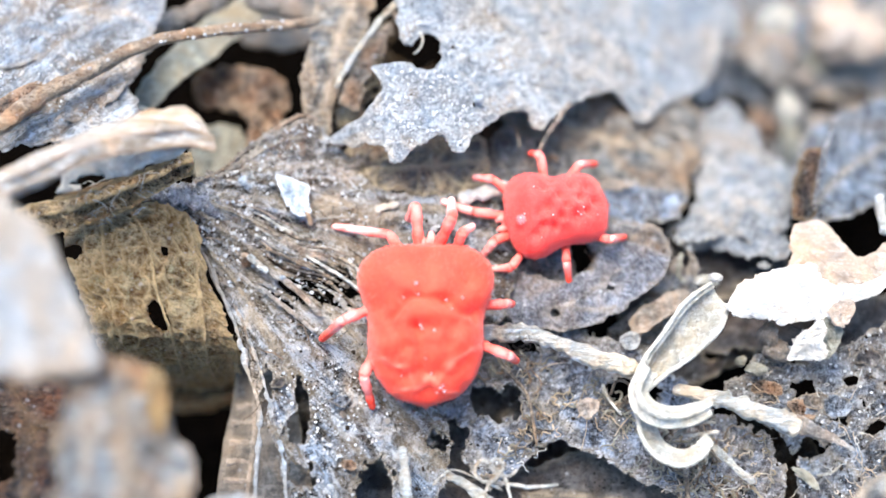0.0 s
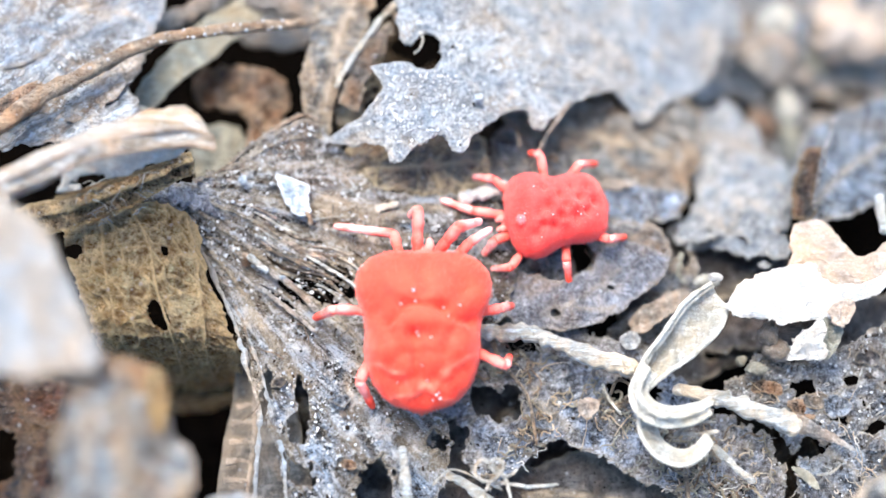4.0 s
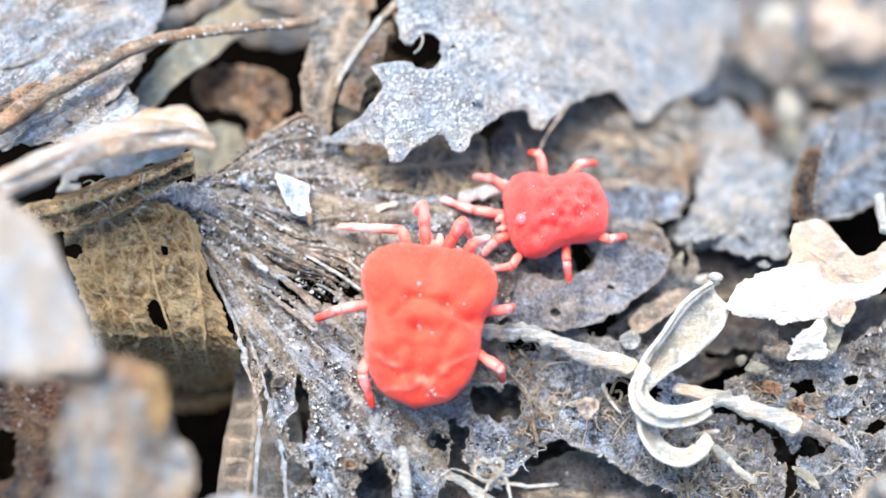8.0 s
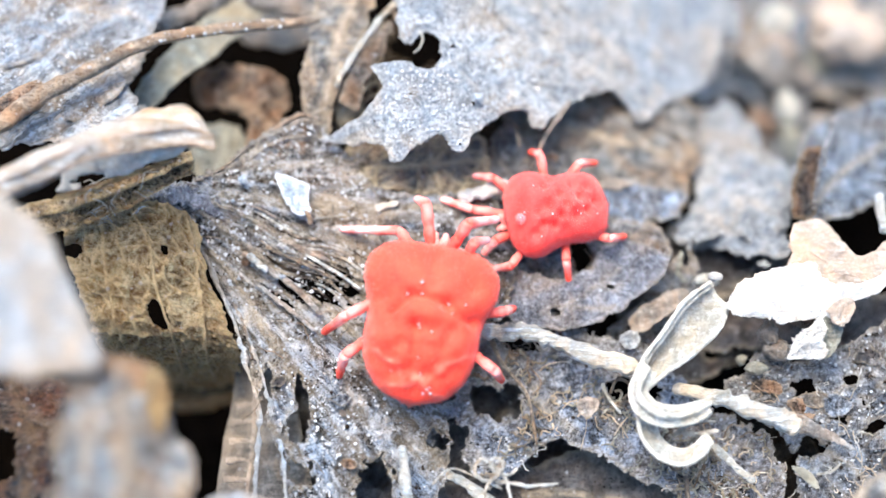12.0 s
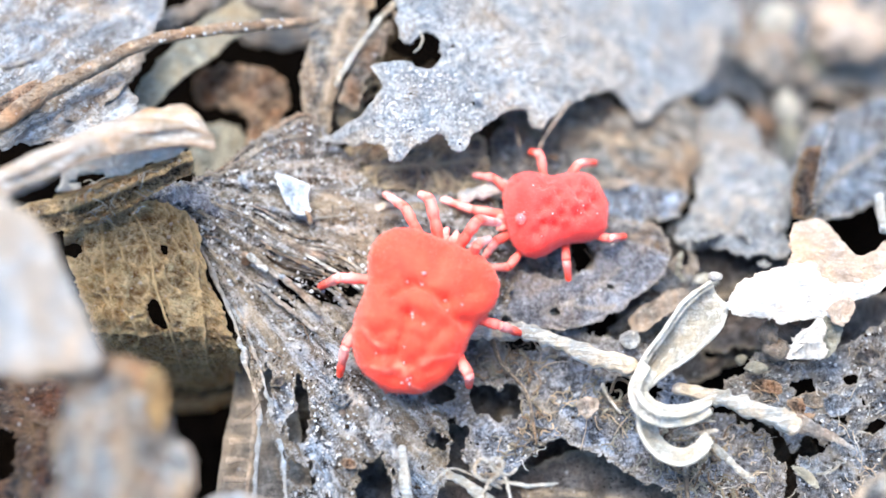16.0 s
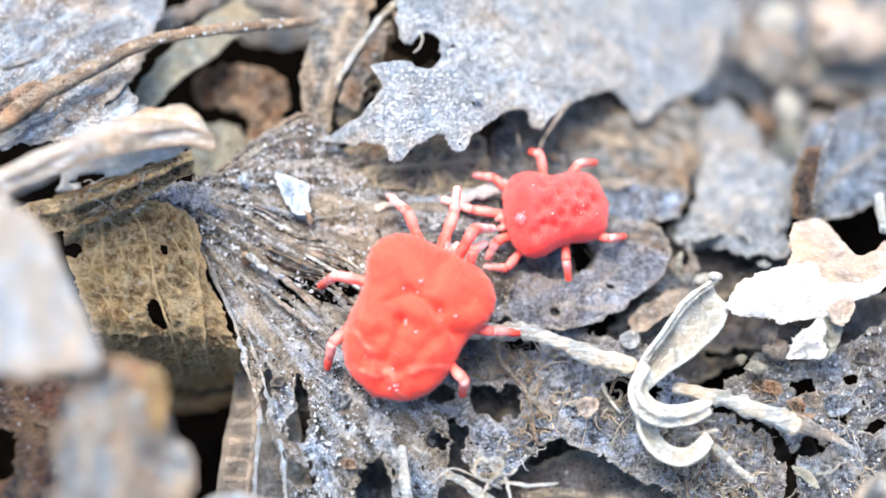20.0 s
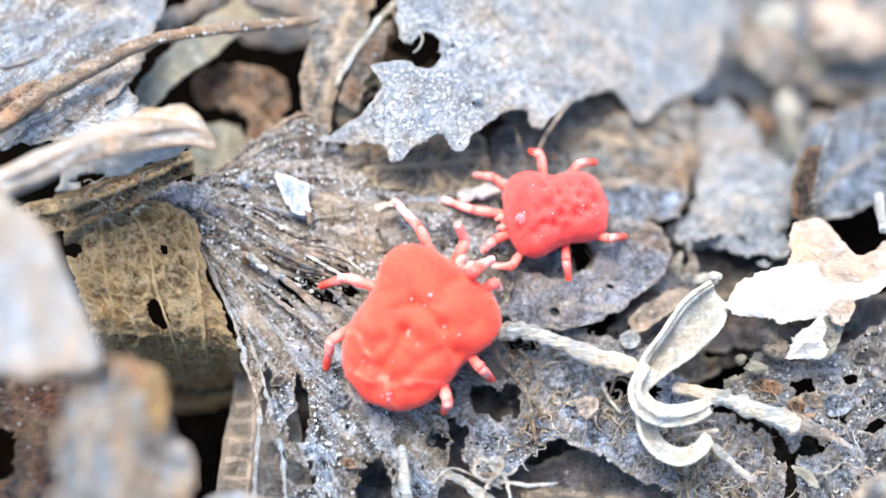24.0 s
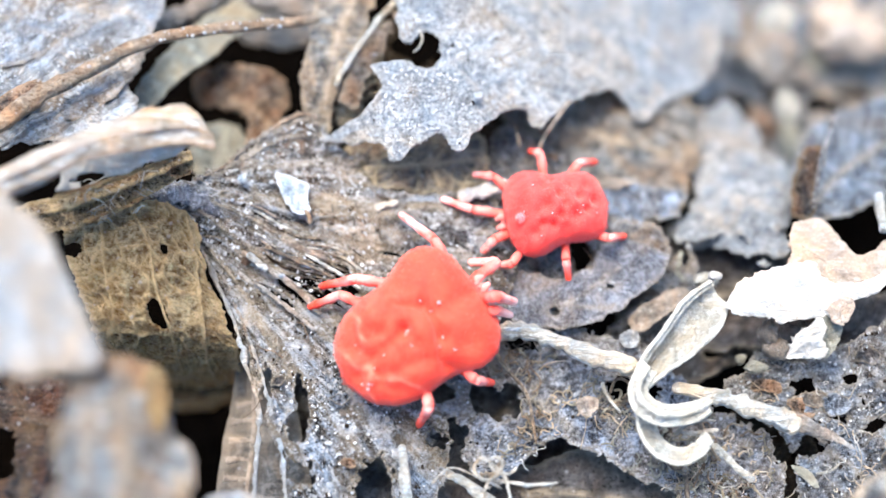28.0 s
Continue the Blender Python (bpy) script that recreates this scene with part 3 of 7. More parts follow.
# ---- ground: soil under the litter, near-black to stand in for shade in the gaps ----
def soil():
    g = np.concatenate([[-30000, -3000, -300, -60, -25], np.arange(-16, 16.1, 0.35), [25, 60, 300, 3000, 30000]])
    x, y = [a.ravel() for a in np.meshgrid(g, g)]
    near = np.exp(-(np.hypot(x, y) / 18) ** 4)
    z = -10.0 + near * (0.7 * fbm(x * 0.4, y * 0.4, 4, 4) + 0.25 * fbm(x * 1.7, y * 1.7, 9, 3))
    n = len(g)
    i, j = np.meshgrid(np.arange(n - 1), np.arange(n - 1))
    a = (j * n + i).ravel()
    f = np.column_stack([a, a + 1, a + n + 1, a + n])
    add("ground", np.column_stack([x, y, z]), f, M_SHADE_SOIL, None, "forest soil under the leaf litter, coloured near-black to stand in for shade", "ground", kind="structure", origin=(0, 0, -10.0))


soil()

# ---- leaves beneath ----
leaf("underleaf", [(-4.67, -1.97, -1.6), (-4.04, -1.63, -1.5), (-3.33, -2.97, -1.4), (-2.75, -5.48, -1.4), (-3.21, -6.21, -1.4), (-5.01, -6.18, -1.6), (-4.93, -4.18, -1.7), (-4.73, -2.92, -1.6)], M_UNDER, "dull grey-brown strip of leaf with cross bars", ragged=0.03, veins=[[(-4.22, -2.01, -1.55), (-4.2, -3.71, -1.55), (-4.34, -5.95, -1.55)], [(-4.67, -3.22, -1.55), (-4.42, -3.17, -1.55), (-4.2, -3.14, -1.55)], [(-4.73, -3.6, -1.55), (-4.46, -3.55, -1.55), (-4.18, -3.55, -1.55)], [(-4.79, -4.01, -1.55), (-4.5, -3.99, -1.55), (-4.19, -3.99, -1.55)], [(-4.81, -4.44, -1.55), (-4.54, -4.42, -1.55), (-4.22, -4.44, -1.55)], [(-4.84, -4.84, -1.55), (-4.54, -4.84, -1.55), (-4.25, -4.87, -1.55)]], vein_r=0.095, vein_mat=M_TAN, seed=3, category="leaf")
# Filler leaves: their dark colour stands in for shade in the gaps.
leaf("bed_leaf", [(4.3, 1.18, -2.4), (7.42, 1.68, -2.2), (8.57, 0.31, -2.4), (7.27, -1.97, -2.2), (5.13, -2.77, -2.2), (3.94, -0.81, -2.4)], M_DARK_AND_SHADE, "filler leaf deep under the dry leaf, darkened to read as shade", ragged=0.1, seed=72, ripple=0.4, wrinkle=0.15, veins=[[(4.1, -2.07, 0), (5.39, -1.04, 0), (7.19, -0.12, 0)]], vein_r=0.06, res=0.12, holes=[(6.41, -1.4, 0.5, 0.53)])
leaf("bed_leaf", [(-3.94, -2.05, -1.9), (-0.83, -2.29, -2), (2.27, -2.56, -2), (3.27, -3.61, -2), (2.67, -6.37, -2), (-2.75, -6.4, -1.8), (-3.96, -4.16, -1.8)], M_DARK_AND_SHADE, "filler leaf deep under the rotten holes, darkened to read as shade", ragged=0.1, seed=73, ripple=0.4, wrinkle=0.15, veins=[[(-3.19, -3.07, 0), (-1.23, -4.53, 0), (0.42, -6.4, 0)], [(1.4, -3.32, 0), (0.9, -4.53, 0), (0.19, -5.71, 0)]], vein_r=0.06, res=0.12)
leaf("bed_leaf", [(6.41, -2.8, -2.1), (8.14, -3.35, -2), (8.76, -4.88, -2), (8.37, -6.37, -2), (5.89, -6.37, -2)], M_UMBER_AND_SHADE, "filler leaf between the rotten leaves, darkened to read as shade", ragged=0.1, seed=74, ripple=0.4, wrinkle=0.15, veins=[[(6.41, -3.81, 0), (7.03, -5.01, 0), (7.37, -6.4, 0)]], vein_r=0.06, res=0.12)
leaf("lower_leaf", [(0.46, -1.28, -0.9), (2.22, -1.31, -0.8), (3.95, -1.86, -0.7), (4.94, -2.35, -0.8), (5.77, -3.35, -0.9), (6.98, -3.89, -1), (7.53, -4.7, -1), (7.44, -6.24, -1.2), (4.78, -6.24, -1.2), (4.93, -5.18, -1), (4.21, -4.84, -0.9), (3.13, -4.35, -0.9), (2.4, -4.22, -0.9), (1.41, -4.94, -1), (0.92, -5.31, -1), (0.44, -4.33, -1), (-0.54, -4.2, -1), (-0.8, -3.07, -1)], M_SLATE, "blue-grey decayed leaf with eaten holes", holes=[(1.13, -3.28, 0.6, 0.45), (0.2, -4.04, 0.38, 0.35), (3.93, -2.97, 0.33, 0.27), (2.75, -4.72, 0.75, 0.35), (1.84, -1.93, 0.5, 0.27), (-0.05, -3.09, 0.33, 0.21), (4.54, -3.09, 0.25, 0.27)], ragged=0.16, rag=2.6, pin=0.72, veins=[[(0.81, -1.81, 0), (1.4, -3.07, 0), (2.09, -4.41, 0)], [(2.12, -3.32, 0), (3.28, -4.29, 0), (4.89, -5.24, 0)]], vein_r=0.05, ripple=0.15, wrinkle=0.07, plates=((0.9, 0.11), (0.4, 0.045)), seed=5, res=0.055, net=0.3)
leaf("bottom_leaf", [(-0.3, -4.94, -1.7), (1.46, -4.65, -1.9), (3.23, -4.04, -1.8), (4.46, -4.56, -1.7), (5.93, -4.71, -1.6), (6.32, -6.18, -1.6), (-0.29, -6.42, -1.6)], M_DARK_AND_SHADE, "leaf low in the litter, its colour darkened for shade", ragged=0.1, seed=6, ripple=0.2, veins=[[(0.19, -5.71, 0), (2.07, -5.12, 0), (4.88, -5.48, 0)]], vein_r=0.05)
leaf("right_leaf", [(6.92, -2.05, -0.6), (7.06, -1.89, -0.6), (7.58, -2.46, -0.4), (8.56, -2.23, -0.3), (9.76, -1.43, -0.4), (10.66, -1.43, -0.4), (10.2, -6.29, -0.8), (7.63, -6.26, -1), (7.46, -4.98, -0.8), (7.49, -4.04, -0.6), (6.67, -3.67, -0.6), (6.12, -3.02, -0.7), (6.72, -2.57, -0.7)], M_BLUE, "dark blue-grey leaf pitted with round holes", holes=[(7.86, -3, 0.28, 0.23), (8.53, -3.73, 0.2, 0.13), (8.92, -2.84, 0.12, 0.11), (7.87, -4.31, 0.3, 0.24), (9.28, -3.9, 0.2, 0.16), (7.2, -2.11, 0.12, 0.11), (7.19, -3.69, 0.18, 0.13)], ragged=0.14, rag=2.4, pin=0.66, veins=[[(7.46, -2.7, 0), (7.94, -4.05, 0), (9.14, -5.12, 0)], [(9.51, -2.57, 0), (8.64, -3.07, 0), (7.85, -3.81, 0)]], seed=8, ripple=0.3, wrinkle=0.08, plates=((0.9, 0.14), (0.4, 0.05)), res=0.055, net=0.3)
leaf("right_back_leaf", [(8.99, 4.15, -2.68), (10.25, 4.87, -2.89), (12.41, 5.62, -3.1), (11.2, 0.74, -1.24), (10.35, 1.69, -1.51), (9.42, 1.23, -1.24), (8.69, 1.01, -1.03), (8.22, 0.93, -1.0), (8.35, 2.29, -1.88)], M_BLUE, "grey leaf scrap behind a standing stalk", ragged=0.1, seed=11, ripple=0.2, veins=[[(8.17, 0.85, -0.06), (9.47, 2.48, -0.97), (11.08, 3.71, -1.42)]])
leaf("far_leaf", [(7.18, 11.27, -6.57), (14.44, 11.55, -7.01), (13.6, 5.79, -6.57), (11.26, 5.34, -6.35), (9.83, 4.06, -6.13), (8.68, 5.07, -6.13), (8.72, 7.09, -6.35), (6.83, 6.51, -6.24)], M_SIDE, "dull grey leaf deep in the litter, out of focus", ragged=0.15, seed=12, ripple=0.3, holes=[(10.84, 6.56, 0.68, 0.26), (8.68, 5.96, 0.28, 0.5), (11.66, 6.99, 0.55, 0.18)], veins=[[(8.43, 9.33, -6.46), (9.91, 7.5, -6.46), (12.04, 6.44, -6.46)]], vein_r=0.06)
leaf("middle_leaf", [(5.74, 4.09, -3.59), (6.59, 5.38, -3.91), (7.7, 5.8, -4.12), (8.13, 4.51, -3.8), (8.79, 3.48, -3.26), (8.26, 1.26, -1.87), (7.94, 0.24, -1.2), (7.17, -0.01, -1.05), (6.64, 0.53, -1.42), (6.35, 0.73, -1.57), (5.64, 0.67, -1.63), (5.35, 1.35, -2.09), (5.91, 1.66, -2.15), (6.3, 2.28, -2.57), (6.09, 2.94, -3.09)], M_UPPER, "pale grey crumpled leaf lying behind the mites", ragged=0.15, rag=2, holes=[(7.24, 0.16, 0.38, 0.11), (7.01, 1.38, 0.12, 0.16)], inner=[(7.08, 2.45, -2.26), (7.34, 1.08, -1.39)], seed=14, ripple=0.35, wrinkle=0.1, plates=((0.9, 0.15),), veins=[[(6.24, 3.97, -1.98), (6.83, 2.11, -1.12), (7.1, 0.04, -0.07)], [(6.83, 2.11, -1.12), (6.15, 0.95, -0.7), (5.64, 0.3, -0.23)]], vein_r=0.06)
leaf("side_leaf", [(1.15, 3.39, -0.9), (1.96, 3.38, -1.1), (2.69, 2.99, -1.2), (3.26, 2.22, -1.1), (3.74, 1.06, -0.9), (4.21, 0.89, -0.75), (4.71, 0.83, -0.65), (5.07, 0.53, -0.6), (5.24, 0.05, -0.55), (5.02, -0.29, -0.55), (4.55, -0.69, -0.55), (4.1, -1.12, -0.6), (3.47, -1.36, -0.7), (2.22, -1.69, -0.85), (1.21, -1.54, -0.9), (0.72, 0.37, -0.6)], M_SIDE, "grey-brown leaf lobe under the smaller mite", ragged=0.12, rag=2.6, holes=[(3.14, 0.1, 0.25, 0.35)], veins=[[(1.47, 1.5, 0), (2.47, 0.82, 0), (3.46, 0.28, 0), (4.58, 0.15, 0)], [(2.56, -0.38, 0), (3.69, -0.25, 0), (4.69, -0.12, 0)]], vein_r=0.045, seed=15, ripple=0.18, wrinkle=0.08, plates=((0.8, 0.07), (0.35, 0.04)), res=0.06, net=0.2)
leaf("olive_leaf", [(1.31, 4.38, -1.4), (2.84, 4.53, -1.7), (4.44, 4.93, -2.2), (5.84, 5.28, -2.9), (6.65, 4.87, -3.2), (6.62, 3.83, -3.0), (6.12, 2.59, -2.6), (5.74, 1.72, -2.3), (4.21, 0.95, -1.8), (2.86, 0.98, -1.5), (1.54, 2.04, -1.3)], M_DUN, "dim olive-brown leaf under the serrated leaf", ragged=0.16, rag=1.8, veins=[[(2.67, 3.64, -1.6), (4.08, 3.53, -2), (5.54, 3.34, -2.6)]], vein_r=0.06, seed=115, ripple=0.2, wrinkle=0.12, plates=((0.9, 0.08),), res=0.08)
leaf("slate_lobe", [(3.67, 2.13, -1.5), (4.25, 2.29, -1.6), (5.08, 2.28, -1.8), (5.73, 2.22, -1.9), (5.91, 1.86, -1.9), (5.56, 1.37, -1.7), (5.05, 1.14, -1.5), (4.42, 1.05, -1.3), (3.75, 1.01, -1.2), (3.3, 1.32, -1.2)], M_SLATE, "slate-blue torn leaf lobe beside the smaller mite", ragged=0.14, rag=2.4, seed=116, ripple=0.25, wrinkle=0.1, plates=((0.7, 0.08), (0.3, 0.04)), res=0.06)
leaf("ochre_sliver", [(3.69, 2.14, -1.25), (4.21, 2.22, -1.3), (4.64, 2.12, -1.35), (4.2, 1.99, -1.3), (3.74, 1.94, -1.25)], M_TAN, "thin tan sliver of leaf", ragged=0.05, seed=117, ripple=0.1, res=0.06)
leaf("pale_crust", [(5.18, 0.99, -1.3), (5.68, 1.12, -1.35), (6.32, 1.2, -1.4), (6.5, 0.9, -1.35), (6.25, 0.54, -1.3), (5.69, 0.41, -1.25), (5.31, 0.61, -1.25)], M_UPPER, "pale crumpled crust of leaf", ragged=0.16, rag=3, seed=118, ripple=0.35, wrinkle=0.16, plates=((0.5, 0.12), (0.25, 0.06)), res=0.05)
leaf("pale_crust", [(6.63, 1.33, -1.6), (7.04, 1.6, -1.7), (7.58, 1.66, -1.7), (8.14, 1.57, -1.7), (8.11, 0.84, -1.5), (7.71, 0.52, -1.4), (7.17, 0.58, -1.4), (6.76, 0.84, -1.5)], M_UPPER, "lumpy bluish-white crust of leaf", ragged=0.18, rag=3, seed=119, ripple=0.4, wrinkle=0.2, plates=((0.5, 0.16), (0.25, 0.08)), res=0.05)
# Lavender base colour stands in for the sky's sheen on this lobe.
leaf("lavender_lobe", [(1.27, -0.39, -0.3), (2.02, -0.48, -0.32), (2.77, -0.68, -0.3), (3.32, -0.25, -0.3), (3.52, 0.25, -0.36), (4.14, 0.36, -0.36), (4.74, 0.18, -0.38), (5.18, -0.0, -0.4), (4.98, -0.42, -0.36), (4.48, -0.93, -0.34), (4.01, -1.26, -0.36), (3.58, -1.61, -0.42), (2.81, -1.79, -0.5), (1.94, -1.73, -0.45), (1.26, -1.46, -0.4)], M_LAVENDER, "torn leaf lobe overlapping the brown one, its lavender standing in for sky sheen", ragged=0.07, rag=3, seed=155, res=0.055, ripple=0.12, wrinkle=0.07, thick=0.06, plates=((0.6, 0.04),), holes=[(2.47, -1.36, 0.12, 0.09), (3.73, -0.78, 0.1, 0.05)], veins=[[(1.43, -1.04, 0), (2.66, -1.23, 0), (3.93, -0.38, 0)], [(2.66, -1.23, 0), (3.4, -1.3, 0), (4.02, -1.17, 0)]], vein_r=0.03)
# Shade of the hollow put into this leaf's dark colour.
leaf("hollow_leaf", [(5.84, -0.97, -1.9), (6.76, -0.72, -1.8), (8.3, -0.76, -1.7), (10.23, -0.51, -1.6), (11.17, -0.51, -1.6), (10.94, -2.4, -1.6), (8.93, -2.37, -1.7), (7.22, -1.78, -1.9), (6.05, -2.02, -2)], M_DARK_AND_SHADE, "brown leaf in the hollow under the dry leaf, darkened to read as shade", ragged=0.1, seed=17, ripple=0.4, wrinkle=0.12, veins=[[(5.81, -2.07, 0), (7.52, -2.07, 0), (9.5, -1.81, 0)]], vein_r=0.05)
leaf("lobe_under", [(3.52, -1.69, -1.3), (4.44, -0.92, -1.2), (5.14, 0.04, -1.2), (5.78, 0.63, -1.3), (5.91, 0.66, -1.4), (5.83, -0.61, -1.3), (5.67, -1.69, -1.3), (4.65, -2.32, -1.4)], M_SIDE, "brownish grey leaf scrap in shade", ragged=0.08, seed=16, ripple=0.2, wrinkle=0.1, holes=[(5.58, 0.28, 0.12, 0.29), (4.6, -0.68, 0.38, 0.09)], veins=[[(3.61, -2.07, 0), (4.62, -1.55, 0), (6.17, -0.38, 0)]], vein_r=0.05)
leaf("brown_crumpled_leaf", [(-6.08, 5.09, -1.6), (-5.49, 5.35, -1.3), (-4.54, 5.04, -1), (-3.97, 5.04, -1.3), (-3.58, 4.2, -1.5), (-3.84, 3.33, -1.4), (-4.25, 2.65, -1.7), (-4.75, 2.92, -1.8), (-4.62, 3.75, -1.5), (-5.27, 4.25, -1.6), (-6.02, 4.47, -1.9)], M_BROWN, "crumpled rust-brown leaf in shade", inner=[(-4.3, 4.15, -0.5), (-5.3, 4.86, -1.6), (-4.06, 3.47, -0.9)], ragged=0.08, seed=18, ripple=0.5, wrinkle=0.22, veins=[[(-5.17, 4.41, 0), (-4.35, 3.76, 0), (-3.8, 2.9, 0)], [(-4.49, 3.9, 0), (-3.97, 4.05, 0), (-3.65, 4.05, 0)]], vein_r=0.05)
leaf("pale_strip", [(-7.31, 3.02, 0.2), (-6.82, 4.49, 0), (-6.11, 5.6, -0.4), (-5.54, 6.44, -0.8), (-4.37, 7.35, -1), (-3.7, 7.47, -1.2), (-4.83, 5.82, -0.8), (-5.42, 5.05, -0.5), (-6.24, 4.08, -0.2), (-6.79, 3.26, 0)], M_DRAB, "pale greenish-grey strip of dead leaf", ragged=0.05, seed=19)
leaf("back_strip", [(-5.06, 8.37, -2.69), (-3.15, 8.37, -2.69), (-3.04, 7.14, -2.59), (-3.52, 6.4, -2.59), (-4.52, 6.25, -2.59), (-5.27, 6.62, -2.69)], M_UNDER, "dull tan leaf scrap deep behind the twig", ragged=0.1, seed=20, ripple=0.2)

# ---- the broad leaf on which the mites walk ----
MAIN = leaf("broad_leaf", [(-6.41, 0.81, 1.1), (-5.93, 1.06, 1), (-5.45, 1.32, 0.7), (-4.9, 1.77, 0.4), (-4.25, 2.48, 0.3), (-3.26, 3.11, 0.3), (-2.82, 3.06, 0.2), (-2.49, 2.52, 0.05), (-1.85, 2.1, -0.1), (-1.52, 1.47, -0.1), (-0.56, 1.34, -0.2), (1.1, 1.52, -0.3), (1.71, -0.05, -0.2), (1.44, -1.46, -0.3), (0.69, -1.83, -0.35), (0.2, -2.46, -0.4), (0.07, -3.44, -0.5), (0.19, -4.41, -0.6), (-0.29, -6.29, -0.8), (-2.99, -6.35, -0.4), (-3.3, -5.32, -0.2), (-3.52, -4.51, -0.1), (-3.82, -3.68, 0), (-4.03, -3.07, 0), (-4.28, -2.32, 0), (-4.71, -1.44, 0.05), (-5.13, -0.55, 0.1), (-5.45, 0.17, 0.3), (-5.93, 0.44, 0.8)],
            M_MAIN, "broad grey-brown rotting leaf with ragged holes and fibrous veins", inner=[(-5.32, 0.79, 0.9), (-4.38, 0.72, 0.6), (-3.53, -0.16, 0.1), (-2.03, -0.78, 0), (-0.55, -0.52, 0), (-1.06, 0.82, 0), (0.2, 0.86, -0.1), (-2.72, -2.57, 0), (-1.01, -3.54, -0.1), (-3.29, 0.43, 0.3)],
            holes=[(-3.76, -3.17, 0.12, 0.56), (-3.18, -4.03, 0.11, 0.35), (-2.99, -3.84, 0.18, 0.53), (-3.07, -3.17, 0.09, 0.29), (-3.03, -4.99, 0.33, 0.24), (-1.41, -5.05, 0.38, 0.48), (-1.64, -5.34, 0.23, 0.27), (0.07, -3.17, 0.43, 0.59), (1.22, -3.54, 0.5, 0.4), (-0.11, -4.21, 0.23, 0.19), (-2.29, -0.74, 0.2, 0.07), (-1.97, -0.94, 0.12, 0.12), (-2.66, -0.61, 0.1, 0.05), (-3.48, -0.35, 0.12, 0.04), (-2.94, -0.48, 0.15, 0.04), (-2.03, -1.27, 0.1, 0.07)],
            veins=[[(-4.86, 1.06, 0), (-3.84, 1.01, 0), (-2.83, 0.93, 0), (-1.06, 0.93, 0), (0.96, 1.12, 0)], [(-5.34, 0.62, 0), (-4.56, 0.12, 0), (-3.27, -0.84, 0), (-2.26, -1.68, 0), (-1.26, -2.82, 0)], [(-5.6, 0.35, 0), (-5.4, 0.01, 0), (-4.73, -1.3, 0), (-4.17, -2.57, 0), (-3.76, -3.81, 0), (-3.23, -5.71, 0)], [(-4.97, 0.75, 0), (-4.33, 0.55, 0), (-2.79, -0.19, 0), (-1.78, -0.78, 0)], [(-5.52, 1.61, 0), (-4.66, 2.13, 0), (-3.22, 3.16, 0)], [(-5.44, 0.28, 0), (-4.37, -1.04, 0), (-3.45, -2.57, 0), (-2.67, -4.05, 0)]],
            vein_r=0.06, ragged=0.07, rag=2.8, pin=0.8, ripple=0.12, wrinkle=0.08, plates=((0.55, 0.03), (0.28, 0.02)), seed=2, res=0.045, thick=0.08, fan_rise=0.19, fan=(-6.78, 1.36, 0), slits=(*(-2.59, -0.65, 0)[:2], 1.25, 0.85))

tube("petiole", [(-6.5, 1.14, 0.55), (-6.08, 0.99, 0.85), (-5.63, 0.86, 0.9), (-5.17, 0.78, 0.7), (-4.66, 0.65, 0.35), (-4.12, 0.51, 0.1)], 0.34, 0.1, M_LAVENDER, MAIN, n=70, sides=18, rough=0.45, seed=9, flat=0.55, swell=0.15)
for edge_line, edge_r in (([(-5.36, 0.03, 0.24), (-4.81, -1.1, 0.18), (-4.43, -1.97, 0.12), (-4.2, -2.72, 0.08), (-3.9, -3.63, 0.04), (-3.89, -4.53, 0), (-3.91, -5.7, -0.05)], 0.05), ([(-4.18, -2.1, 0.12), (-3.89, -2.84, 0.08), (-3.61, -3.75, 0.04), (-3.37, -4.59, 0), (-3.23, -5.7, -0.05)], 0.04), ([(-3.43, -4.19, 0.1), (-3.32, -3.9, 0.16), (-3.13, -3.69, 0.12)], 0.016)):
    tube("edge_vein", edge_line, edge_r, edge_r * 0.8, M_PALE, MAIN, n=90, sides=8, rough=0.9, seed=14, swell=0.7, label="pale stripped vein along the torn edge")
tube("pale_patch", [(-1.51, 0.91, 0.05), (-1.26, 0.98, 0.07), (-0.99, 1.07, 0.05)], 0.09, 0.06, M_WHITE, MAIN, n=20, sides=10, rough=0.4, flat=0.5)
for fibre_line, fibre_r, fibre_m in (([(-4.38, -0.22, 0.28), (-3.87, -0.53, 0.24), (-3.25, -0.96, 0.16), (-2.62, -1.59, 0.1)], 0.1, M_TAN), ([(-4.11, -0.85, 0.2), (-3.48, -1.34, 0.14), (-2.73, -1.96, 0.08)], 0.07, M_TAN), ([(-3.53, 0.12, 0.24), (-3.03, -0.12, 0.18), (-2.53, -0.33, 0.14)], 0.1, M_TAN), ([(-3.89, -0.08, 0.26), (-3.02, -0.44, 0.16), (-2.27, -0.81, 0.1)], 0.05, M_ROOT), ([(-3.03, -0.21, 0.18), (-2.4, -0.56, 0.12), (-1.78, -1, 0.08)], 0.05, M_STEM), ([(-4.79, -0.73, 0.24), (-4.39, -1.59, 0.12), (-4.04, -2.59, 0.06)], 0.05, M_TAN)):
    tube("leaf_fibre", fibre_line, fibre_r, fibre_r * 0.5, fibre_m, MAIN, n=30, sides=8, rough=0.6, seed=4, flat=0.6, swell=0.4)

